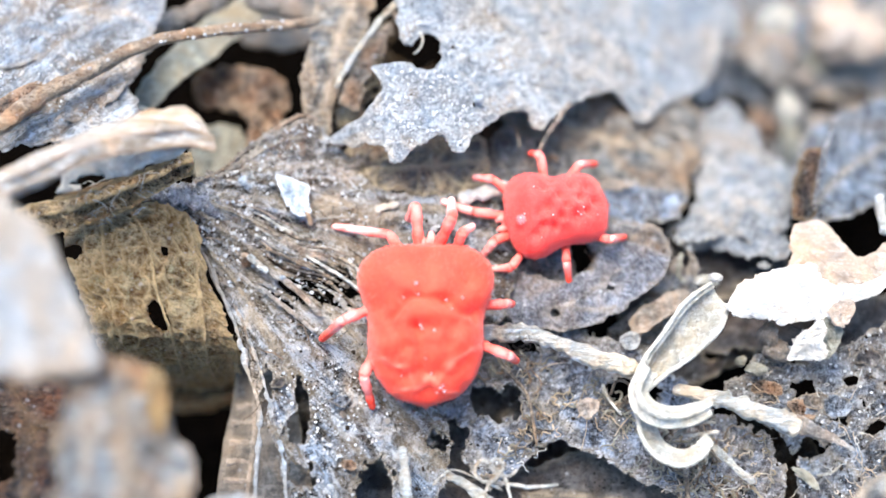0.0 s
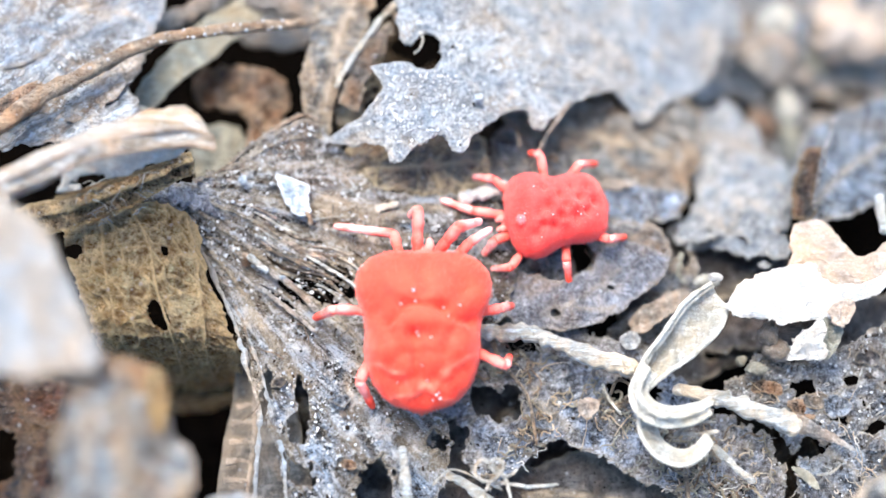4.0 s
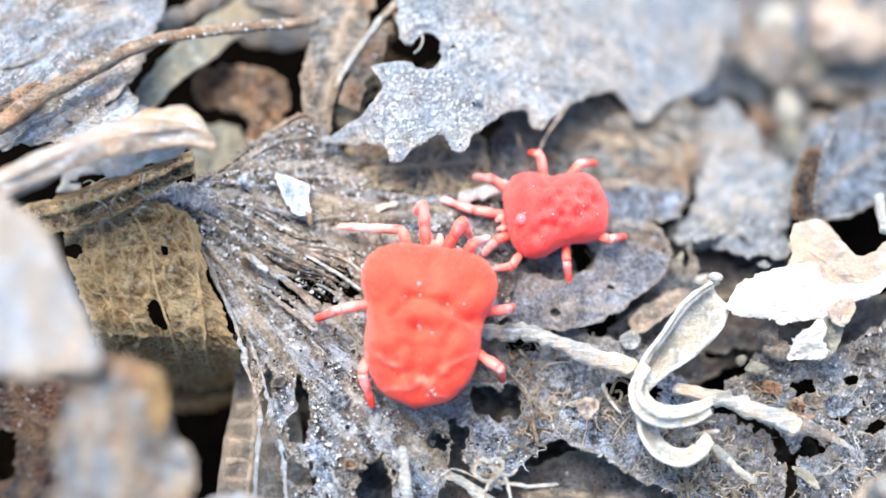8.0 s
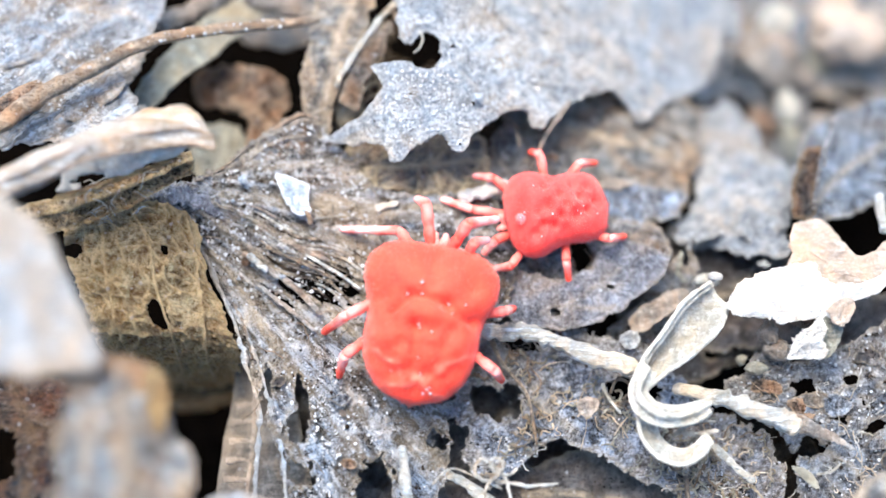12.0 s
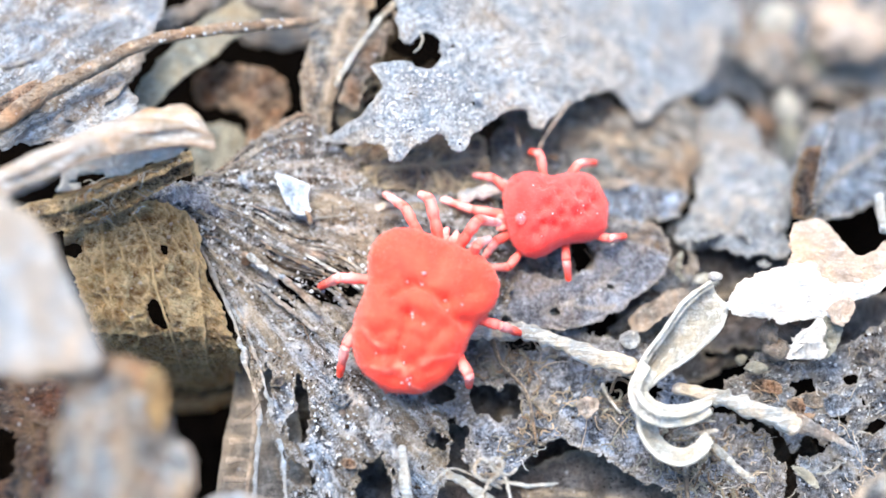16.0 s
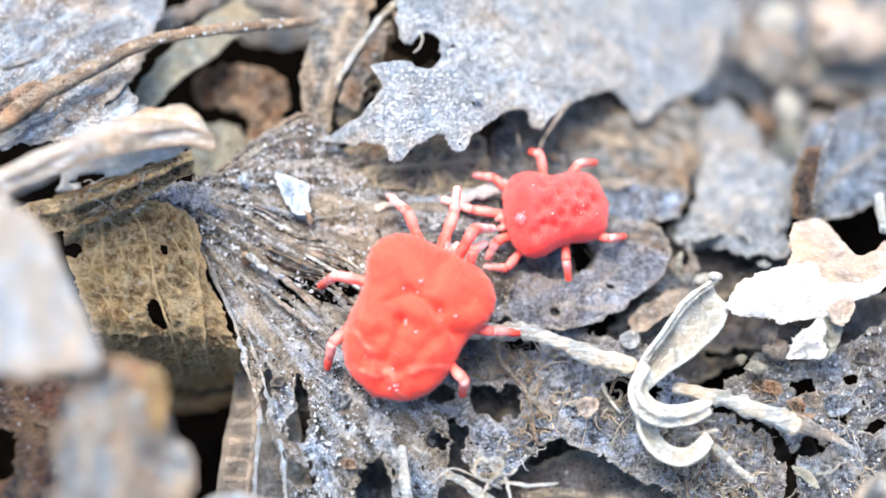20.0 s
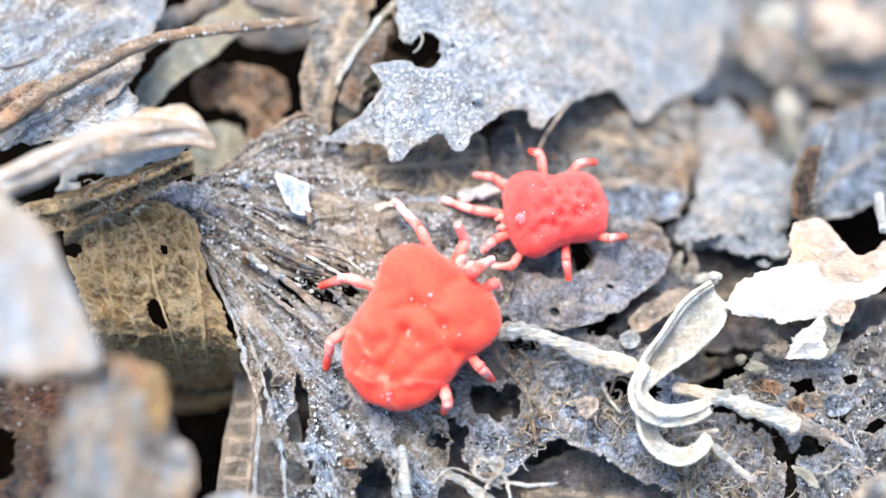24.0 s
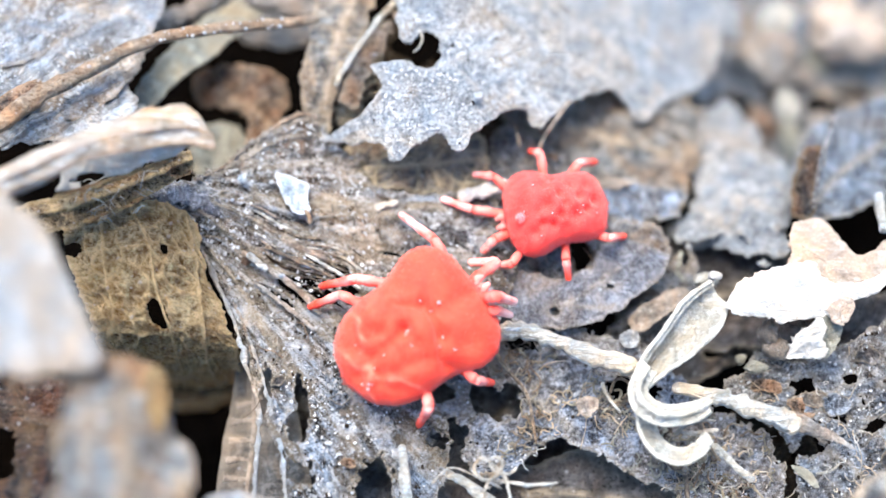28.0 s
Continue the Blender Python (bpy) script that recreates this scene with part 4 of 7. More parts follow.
fan_at = np.array((-6.78, 1.36, 0)[:2])
rng_f = np.random.RandomState(17)
for k in range(46):
    turn = math.atan2((-1.78, -0.78, 0)[1] - fan_at[1], (-1.78, -0.78, 0)[0] - fan_at[0]) + rng_f.uniform(-0.16, 0.2)
    r0 = rng_f.uniform(2.6, 4.6)
    r = np.linspace(r0, r0 + rng_f.uniform(0.5, 1.4), 8)
    x, y = fan_at[0] + r * np.cos(turn + 0.02 * np.sin(r * 3)), fan_at[1] + r * np.sin(turn + 0.02 * np.sin(r * 3))
    line = np.column_stack([x, y, TOPS[MAIN.name][0](x, y) + 0.03])
    v, f = tube_mesh(line, np.full(8, rng_f.uniform(0.012, 0.035)) * np.array([0.5, 0.9, 1, 1, 1, 1, 0.8, 0.4]), 6, 0.4, k)
    add("leaf_fibre", v, f, (M_TAN, M_ROOT, M_STEM, M_UMBER_AND_SHADE)[k % 4], MAIN)

tube("edge_vein", [(-5.43, 1.25, 0.8), (-4.87, 1.69, 0.55), (-4.22, 2.33, 0.5), (-3.26, 2.99, 0.5), (-2.83, 2.95, 0.4)], 0.045, 0.04, M_TAN, MAIN, n=50, sides=8, rough=0.5, seed=15, swell=0.3)
leaf("upturned_lobe", [(-5.12, 1.37, 0.7), (-4.74, 1.68, 0.62), (-4.21, 2.25, 0.58), (-3.25, 2.92, 0.58), (-2.82, 2.88, 0.5), (-2.47, 2.3, -0.25), (-2.76, 1.8, -0.2), (-3.58, 1.8, -0.05), (-4.31, 1.4, 0.15), (-4.78, 1.1, 0.3)], M_LOBE, "brown upturned lobe of the rotting leaf dusted with grit", ragged=0.06, rag=3, seed=143, res=0.05, ripple=0.08, wrinkle=0.08, veins=[[(-5.02, 1.75, 0), (-4.16, 2.36, 0), (-3.15, 2.9, 0)], [(-4.52, 1.81, 0), (-3.65, 2.39, 0), (-2.69, 2.62, 0)]], vein_r=0.035, fan=(-6.78, 1.36, 0))

# ---- upper grey serrated leaf ----
leaf("serrated_leaf", [(-2.91, 2.37, 0.3), (-2.21, 2.64, 0.5), (-1.69, 2.82, 1.2), (-1.27, 3.28, 1.3), (-1.45, 3.56, 1.3), (-1.68, 3.84, 1.3), (-1.18, 3.92, 1.3), (-0.78, 3.92, 1.3), (-0.53, 3.78, 1.3), (-0.24, 3.74, 1.3), (0.01, 4.09, 1.3), (-0.11, 4.54, 1.3), (-0.46, 4.77, 1.3), (-0.58, 4.49, 1.3), (-0.87, 4.32, 1.3), (-1.02, 4.63, 1.3), (-1.08, 5.58, 1.2), (-1.03, 6.53, 1.1), (3.05, 8.28, -1.22), (7.92, 10.26, -4.36), (7.54, 7.67, -4.14), (7.05, 5.9, -3.65), (5.62, 4.85, -2.58), (5.08, 4.14, -2.08), (4.8, 4.02, -1.92), (4.6, 4.29, -1.69), (4.11, 4.55, -1.3), (3.42, 4.11, -0.7), (2.83, 3.51, -0.3), (2.47, 3.19, -0.06), (2.2, 2.82, 0.12), (1.98, 2.88, 0.17), (1.93, 3.24, 0.17), (1.67, 3.2, 0.5), (1.22, 2.83, 0.6), (0.75, 2.27, 1.2), (0.57, 1.91, 1.2), (0.34, 1.71, 1.2), (0.17, 1.91, 1.2), (0.01, 2.2, 1.2), (-0.48, 2.04, 1.2), (-0.81, 1.64, 1.2), (-1.13, 1.56, 1.2), (-1.26, 1.95, 1.1), (-1.95, 2.27, 0.4)],
     M_UPPER, "silvery grey serrated leaf dusted with white grit", veins=[[(-2.88, 2.55, 0.0), (-1.09, 3.26, 0.0), (0.87, 4.34, 0.0), (2.89, 5.56, -0.33), (4.75, 7.72, -1.36)], [(-0.18, 4.41, 0.0), (0.34, 4.86, 0.0), (1.01, 5.98, 0.0)], [(2.34, 5.15, -0.12), (3.73, 4.89, -0.77), (4.71, 4.12, -1.34)], [(0.21, 3.9, 0.0), (0.86, 3.33, 0.0), (1.11, 3.04, 0.0)]], vein_r=0.04, ragged=0.05, rag=3.0, ripple=0.16, wrinkle=0.05, seed=21, res=0.07, smooth=1, rim=0.09, thick=0.1)

# ---- strips between them ----
leaf("narrow_leaf", [(-3.01, 6.84, 0.1), (-1.47, 6.9, 0), (-1.66, 5.66, 0.3), (-1.94, 4.61, 0.6), (-2.27, 3.85, 0.4), (-2.49, 3.33, 0), (-2.66, 2.82, -0.3), (-3.11, 2.75, -0.3), (-3.29, 3.26, 0), (-3.18, 3.99, 0.4), (-3.03, 5.16, 0.4)], M_DUN, "narrow grey-tan leaf with raised veins", veins=[[(-1.91, 6.41, 0.3), (-2.35, 5.21, 0.3), (-2.54, 4.04, 0.3), (-2.73, 3.32, 0.3)], [(-2.78, 6.41, 0.3), (-2.93, 4.77, 0.3), (-3.08, 3.47, 0.3)]], vein_r=0.06, ragged=0.1, rag=3.5, seed=23, net=0.6, wrinkle=0.05, vein_mat=M_TAN)
SHRED = leaf("shredded_leaf", [(-2.4, 3.8, 0.5), (-2.05, 4.39, 0.6), (-1.61, 5.14, 0.7), (-1.07, 5.8, 0.7), (-1.03, 5.49, 0.6), (-1.23, 4.86, 0.4), (-1.49, 4.38, 0.2), (-1.75, 4, 0.1), (-1.87, 3.47, 0), (-2.25, 3.28, 0.1)], M_LOBE, "shredded brown leaf scrap with a pale rim", veins=[[(-2.41, 4.08, 0), (-2.03, 4.78, 0), (-1.58, 5.56, 0), (-1.1, 6.16, 0)]], vein_r=0.06, ragged=0.12, rag=4, pin=0.4, seed=24, vein_mat=M_CURL)
tube("rim", [(-2.44, 3.72, 0.5), (-2.17, 4.2, 0.6), (-1.86, 4.73, 0.65), (-1.5, 5.25, 0.7), (-1.04, 5.84, 0.7)], 0.07, 0.08, M_CURL, SHRED, n=40, sides=8, rough=0.4, seed=8)
leaf("skeleton_scrap", [(-2.38, 2.46, -0.28), (-1.87, 2.89, -0.28), (-0.84, 3.08, -0.38), (1, 3.31, -0.58), (1.1, 1.41, -0.28), (-1.07, 1.35, -0.13), (-2.1, 1.85, -0.18)], M_SKELETON, "dim blue-grey leaf with tan net veins under the serrated leaf", ragged=0.1, net=1.0, wrinkle=0.08, seed=25, res=0.035, veins=[[(-2.09, 1.92, 0), (-0.56, 2.06, 0), (0.98, 2.33, 0)], [(-0.05, 1.5, 0), (-0.18, 2.06, 0), (0.08, 2.62, 0)]], vein_r=0.035)
leaf("skeleton_scrap", [(-2.61, 3.13, -0.5), (-2.57, 4.1, -0.4), (-2.19, 4.85, -0.4), (-1.4, 5.2, -0.5), (-1.12, 4.15, -0.5), (-1.63, 2.99, -0.5)], M_SKELETON, "brown netted leaf skeleton beside the narrow leaf", ragged=0.12, web=0.3, seed=26, res=0.035, veins=[[(-2.38, 3.04, 0), (-1.88, 4.05, 0), (-1.24, 4.63, 0)]], vein_r=0.04)
# Dark colour stands in for shade, as sunlight reaches this leaf.
leaf("underlying_leaf", [(-3.07, 4.1, -1.6), (-2.6, 6.37, -1.8), (-0.34, 7.01, -1.8), (0.22, 5.48, -1.6), (1.58, 4, -1.4), (1.27, 1.86, -1.2), (-2.17, 2, -1.2)], M_UMBER_AND_SHADE, "leaf under the netted scraps, darkened to read as shade", ragged=0.1, seed=27, ripple=0.2, wrinkle=0.1, veins=[[(-2.37, 2.62, 0), (-0.83, 3.33, 0), (0.85, 2.48, 0)]], vein_r=0.05, holes=[(-0.62, 5.92, 0.75, 0.6)])

# ---- far corner, lumps out of focus ----
def lump(name, centre, size, material, label, category="debris", seed=0):
    bm = bmesh.new()
    bmesh.ops.create_icosphere(bm, subdivisions=4, radius=1)
    v = np.array([p.co[:] for p in bm.verts])
    f = [[q.index for q in p.verts] for p in bm.faces]
    bm.free()
    k = 1 + 0.42 * fbm(v[:, 0] * 1.2 + v[:, 2] * 0.7, v[:, 1] * 1.2 + seed, seed, 3) + 0.16 * fbm(v[:, 1] * 4, v[:, 2] * 4 + v[:, 0], seed + 5, 3)
    v = v * k[:, None] * np.array(size) + np.array(centre)
    return add(name, v, f, material, None, label, category)


lump("clod", (8.76, 7.32, -6.45), (0.56, 0.78, 0.44), M_SIDE, "grey-lavender lump of damp debris", seed=21)
lump("clod", (10.59, 8.04, -6.45), (0.44, 0.56, 0.44), M_DRAB, "drab green-grey lump of debris", seed=22)
lump("clod", (8.84, 5.8, -6.23), (0.44, 0.56, 0.44), M_BROWN, "brown lump of rotten wood", seed=23)
lump("clod", (9.61, 5.35, -6.0), (0.33, 0.56, 0.44), M_DRAB, "drab pale lump of debris", seed=24)
lump("clod", (11.97, 5.92, -6.11), (0.56, 0.67, 0.44), M_BLUE, "blue-grey lump of damp debris", seed=25)
lump("clod", (9.24, 7.74, -5.89), (0.94, 0.78, 0.78), M_TAN, "pinkish-tan lump of debris", seed=1)
lump("clod", (11.53, 8.34, -5.67), (1.22, 0.83, 0.67), M_ROSE, "cream-coloured lump of dry debris", seed=2)
lump("clod", (11.29, 9.49, -6.11), (0.67, 0.78, 0.56), M_ROSE, "cream-coloured lump of dry debris", seed=3)
lump("clod", (10.05, 7.33, -6.11), (0.5, 0.39, 0.44), M_TAN, "small pinkish lump of debris", seed=4)
lump("clod", (9.61, 6.31, -6.0), (0.33, 0.5, 0.39), M_CURL, "small pale lump of debris", seed=5)
lump("clod", (10.37, 5.76, -5.78), (0.44, 0.33, 0.33), M_TAN, "tan lump of dry debris", seed=6)
lump("clod", (9.66, 9.32, -6.45), (0.56, 0.56, 0.44), M_CURL, "grey-green lump of debris", seed=7)
lump("clod", (10.26, 8.76, -6.45), (0.44, 0.67, 0.44), M_BLUE, "grey lump of damp debris", seed=8)
lump("clod", (5.96, -0.48, -0.9), (0.26, 0.16, 0.2), M_CURL, "pale dry crumb of debris", seed=9)
lump("clod", (12.31, 8.46, -5.56), (0.56, 1.0, 0.44), M_TAN, "tan lump of dry debris", seed=10)
lump("clod", (7.79, 8.18, -4.45), (0.28, 0.56, 0.33), M_UPPER, "bluish-grey crumb on the grey leaf", seed=11)
lump("clod", (7.94, 1.7, -2.07), (0.36, 0.52, 0.31), M_UPPER, "grey crumb of rotten leaf", seed=12)
lump("clod", (6.84, 1.48, -2.07), (0.29, 0.52, 0.31), M_UPPER, "pale grey crumb of leaf", seed=13)
lump("clod", (6.1, 1.31, -2.17), (0.52, 0.31, 0.26), M_UPPER, "pale grey crumb of leaf", seed=14)
leaf("bleached_tip", [(7.3, -2.66, 0.3), (7.33, -2.42, 0.45), (7.46, -2.22, 0.6), (7.7, -2.02, 0.75), (7.96, -1.89, 0.8), (8.08, -2.06, 0.75), (8.07, -2.39, 0.6), (8.08, -2.68, 0.4), (7.69, -2.63, 0.35)], M_WHITE, "bleached white curled leaf tip", inner=[(7.68, -2.37, 0.8)], ragged=0.05, rag=3.5, seed=131, res=0.04, ripple=0.12, wrinkle=0.08, thick=0.12, veins=[[(7.4, -2.56, 0.4), (7.77, -2.24, 0.4), (8.04, -1.9, 0.5)]], vein_r=0.03)
leaf("drab_facet", [(8.02, -1.82, 0.62), (8.37, -1.73, 0.58), (8.56, -1.96, 0.5), (8.45, -2.27, 0.35), (8.25, -2.59, 0.2), (8.03, -2.66, 0.25), (8.04, -2.27, 0.5)], M_DRAB, "drab beige leaf scrap beside the bleached tip", ragged=0.04, seed=132, res=0.05, ripple=0.08, wrinkle=0.05)
lump("clod", (8.25, -0.93, -1.8), (0.5, 0.5, 0.4), M_BROWN, "dark brown lump in the hollow", seed=16)

# ---- white dry leaf on the right ----
leaf("bleached_leaf", [(5.99, -1.56, 0.5), (6.28, -0.95, 0.5), (6.91, -0.69, 0.5), (7.55, -0.52, 0.45), (7.99, -0.43, 0.42), (8.26, -0.85, 0.52), (8.8, -1.05, 0.58), (9.54, -0.81, 0.55), (10.62, -0.32, 0.48), (10.59, -0.56, 0.5), (9.5, -1.08, 0.58), (8.74, -1.44, 0.65), (8.35, -1.76, 0.65), (7.86, -1.86, 0.65), (7.26, -1.91, 0.65), (6.67, -1.78, 0.65), (6.21, -1.69, 0.6)], M_WHITE, "sun-bleached cream dry leaf with a torn edge", ragged=0.09, rag=4, seed=30, ripple=0.15, wrinkle=0.05, veins=[[(6.13, -1.33, 0.5), (7.46, -1.39, 0.5), (8.29, -1.52, 0.5)]], vein_r=0.03, thick=0.05, rim=0.03)
leaf("rosy_leaf", [(7.31, -0.88, 0.3), (7.59, -0.48, 0.28), (7.71, 0.53, 0.05), (8.01, 0.68, 0), (8.53, 0.62, 0), (8.81, 0.18, 0.1), (9.11, -0.3, 0.2), (9.44, -0.17, 0.2), (9.75, 0.14, 0.2), (10.78, 0.21, 0.2), (10.65, -0.46, 0.36), (9.56, -0.98, 0.44), (8.8, -1.33, 0.5), (8.05, -1.52, 0.5)], M_ROSE, "rosy-tan dry leaf half under the bleached leaf", ragged=0.06, rag=3, seed=145, ripple=0.08, wrinkle=0.07, veins=[[(7.89, -0.06, 0.2), (8.8, -0.62, 0.3), (10.08, -0.23, 0.3)]], vein_r=0.03)
leaf("bleached_scrap", [(8.05, -1.7, 0.8), (8.32, -1.54, 0.85), (8.68, -1.45, 0.8), (8.7, -1.7, 0.78), (8.54, -1.96, 0.75), (8.38, -2.08, 0.72), (8.19, -1.94, 0.75)], M_ROSE, "pinkish dry leaf scrap under the bleached leaf", ragged=0.04, seed=31, ripple=0.15, wrinkle=0.06, res=0.05)

# ---- pale straw and dry curled leaf ----
tube("straw", [(0.45, -1.83, -0.35), (1.18, -1.85, -0.2), (1.91, -1.93, -0.1), (2.64, -2.2, -0.05), (3.35, -2.52, 0), (4.19, -2.76, 0)], 0.2, 0.21, M_STEM, label="pale fibrous straw lying on the leaf", category="stem", n=60, sides=12, rough=0.35, swell=0.15, seed=3)
tube("straw", [(4.93, -3.14, -0.2), (5.73, -3.33, -0.05), (6.3, -3.55, 0.05), (6.93, -3.8, 0.08), (7.55, -4.04, 0.05)], 0.15, 0.24, M_STEM, label="pale frayed straw half under the curled leaf", category="stem", n=60, sides=14, rough=0.28, swell=0.2, seed=5)
tube("straw", [(7.39, -3.92, 0.06), (7.8, -4.09, 0.06), (8.25, -4.27, 0), (8.69, -4.49, -0.1)], 0.22, 0.03, M_TAN, label="tan blade tip at the end of the straw", category="stem", n=40, sides=12, rough=0.3, seed=6, flat=0.5)
curl = loft("curled_leaf", [[(5.82, -0.92, 0.5), (5.2, -1.36, 0.6), (4.67, -2.07, 0.65), (4.17, -2.73, 0.6), (3.95, -3.32, 0.5)], [(5.96, -1.1, 0.2), (5.46, -1.59, 0.1), (5, -2.16, 0.1), (4.54, -2.66, 0.1), (4.16, -3.24, 0.2)], [(6.17, -1.39, 0.3), (5.92, -1.99, 0.4), (5.32, -2.58, 0.5), (4.7, -3.01, 0.5), (4.22, -3.4, 0.45)]], M_CURL, "dry curled pale leaf with looping rims", ribs=(0.0, 0.12, 1.0), seed=33, nu=70, nv=30, ragged=0.02, end_rag=0.05)
loft("loop", [[(4.23, -2.74, 0.62), (3.94, -3.34, 0.6), (4.03, -3.82, 0.6), (4.53, -4.1, 0.6), (5.18, -4.02, 0.5), (5.57, -3.78, 0.4)], [(4.29, -2.9, 0.75), (4.05, -3.39, 0.8), (4.17, -3.75, 0.8), (4.58, -3.97, 0.8), (5.16, -3.87, 0.65), (5.63, -3.61, 0.4)], [(4.47, -2.95, 0.5), (4.24, -3.34, 0.5), (4.36, -3.61, 0.5), (4.69, -3.73, 0.5), (5.17, -3.67, 0.45), (5.63, -3.5, 0.35)]], M_CURL, parent=curl, seed=34, nu=70, nv=16, ragged=0.015, end_rag=0.03, wrinkle=0.015, ribs=(0.0, 0.5, 1.0))
loft("loop", [[(4.05, -3.81, 0.3), (4.1, -4.29, 0.3), (4.4, -4.73, 0.3), (4.91, -4.92, 0.35), (5.34, -4.75, 0.4), (5.6, -4.4, 0.4)], [(4.27, -3.84, 0.15), (4.36, -4.26, 0.15), (4.59, -4.57, 0.15), (4.97, -4.73, 0.2), (5.3, -4.59, 0.3), (5.57, -4.3, 0.38)], [(4.44, -3.88, 0.05), (4.55, -4.23, 0), (4.77, -4.46, 0), (5.02, -4.55, 0.05), (5.26, -4.46, 0.2), (5.51, -4.22, 0.34)]], M_CURL, parent=curl, seed=35, nu=70, nv=14, ragged=0.015, end_rag=0.03, wrinkle=0.02, ribs=(0.0, 1.0))

# ---- left side: folded and near leaves ----
leaf("glinting_leaf", [(-10.93, 6.47, 1.2), (-6.41, 6.84, 0.6), (-6.5, 5.58, 0.7), (-6.67, 4.45, 0.9), (-6.9, 3.49, 1.1), (-7.24, 2.84, 1.3), (-7.55, 2.45, 1.4), (-8.49, 2.27, 1.5), (-9.51, 1.75, 1.6), (-10.4, 1.44, 1.7)], M_GLINT, "weathered leaf with white streaks standing in for glints on its ridges", ragged=0.08, seed=40, ripple=0.3, wrinkle=0.1, veins=[[(-10.07, 3.44, 1.2), (-8.65, 4.28, 1.2), (-7.14, 6.02, 1.2)], [(-9.99, 5, 1.2), (-9.28, 5.58, 1.2), (-8.57, 6.17, 1.2)]], res=0.07, fan=(-12.29, -1.03, 1.5), fan_rise=0.16)
leaf("glinting_scrap", [(-8.11, 2.84, 1.3), (-7.55, 3.53, 1.3), (-7.19, 3.79, 1.2), (-6.81, 3.21, 1.1), (-6.62, 2.54, 1.2), (-7.73, 1.93, 1.5), (-9.46, 1.58, 1.7), (-9.51, 2.04, 1.7)], M_GLINT, "silvery leaf scrap under the twig", ragged=0.08, seed=41, ripple=0.2, wrinkle=0.1, fan=(-12.29, -1.03, 1.5), fan_rise=0.15)
leaf("tan_scrap", [(-5.86, 3.72, -1.6), (-5.26, 3.87, -1.7), (-4.85, 3.82, -1.9), (-4.73, 3.35, -2), (-4.97, 2.69, -1.8), (-5.43, 2.29, -1.6), (-5.89, 2.3, -1.5), (-6.07, 3.0, -1.5)], M_DRAB, "pale drab leaf scrap behind the rolled leaf", ragged=0.1, seed=43, ripple=0.2, wrinkle=0.08, veins=[[(-5.24, 3.72, -1.6), (-5.27, 3.05, -1.6), (-5.55, 2.34, -1.5)]], vein_r=0.03)
leaf("green_scrap", [(-7.1, 3.28, 0.4), (-6.74, 3.44, 0.2), (-6.68, 2.97, 0.3), (-6.87, 2.55, 0.6)], M_CURL, "pale green-grey leaf scrap in the gap", ragged=0.04, seed=142)
tube("twig", [(-6.9, 5.86, -0.6), (-6.57, 5.99, -0.6), (-6.07, 6.35, -0.7), (-5.3, 6.91, -0.8)], 0.24, 0.26, M_TAN, label="blurred pinkish-brown twig behind the leaf", category="twig", n=30, sides=10, seed=12)
tube("twig", [(-4.76, 6.97, -0.9), (-3.92, 6.65, -0.9), (-2.94, 6.34, -0.9)], 0.3, 0.28, M_TAN, label="blurred brown twig deep in the litter", category="twig", n=30, sides=10, seed=13)
leaf("russet_scrap", [(-9.74, 2.55, 1.9), (-9.38, 2.83, 2), (-8.84, 3.22, 1.9), (-8.59, 3.15, 1.9), (-8.79, 2.68, 1.9), (-9.22, 2.21, 1.9), (-9.68, 1.95, 1.9)], M_BROWN, "small russet leaf scrap", ragged=0.05, seed=42)
TWIG = tube("twig", [(-9.84, 1.17, 2.6), (-9.28, 1.88, 2.4), (-8.69, 2.53, 2.2), (-7.96, 3.17, 2), (-7.2, 3.77, 1.8), (-6.42, 4.28, 1.6), (-5.47, 4.63, 1.4), (-4.5, 4.86, 1.2), (-3.64, 5.05, 1), (-2.83, 5.26, 0.8)], 0.21, 0.095, M_TWIG, label="thin bent brown twig", category="twig", n=90, sides=10, rough=0.3, swell=0.15, seed=7)
dust_path = spline([(-6.38, 4.2, 1.75), (-5.44, 4.55, 1.55), (-4.48, 4.77, 1.35), (-3.63, 4.99, 1.12)], 40)
for k in range(22):
    p = dust_path[(k * 17) % 40] + np.array([0.1 * math.sin(k * 2.3), 0.1 * math.cos(k * 3.1), 0.02 * (k % 3)])
    bm = bmesh.new()
    bmesh.ops.create_icosphere(bm, subdivisions=1, radius=0.018 + 0.01 * (k % 4))
    v = np.array([q.co[:] for q in bm.verts]) + p
    f = [[q.index for q in s.verts] for s in bm.faces]
    bm.free()
    add("dust_grain", v, f, M_GRIT, TWIG, attrs={"vein": np.zeros(len(v)), "rim": np.zeros(len(v))})
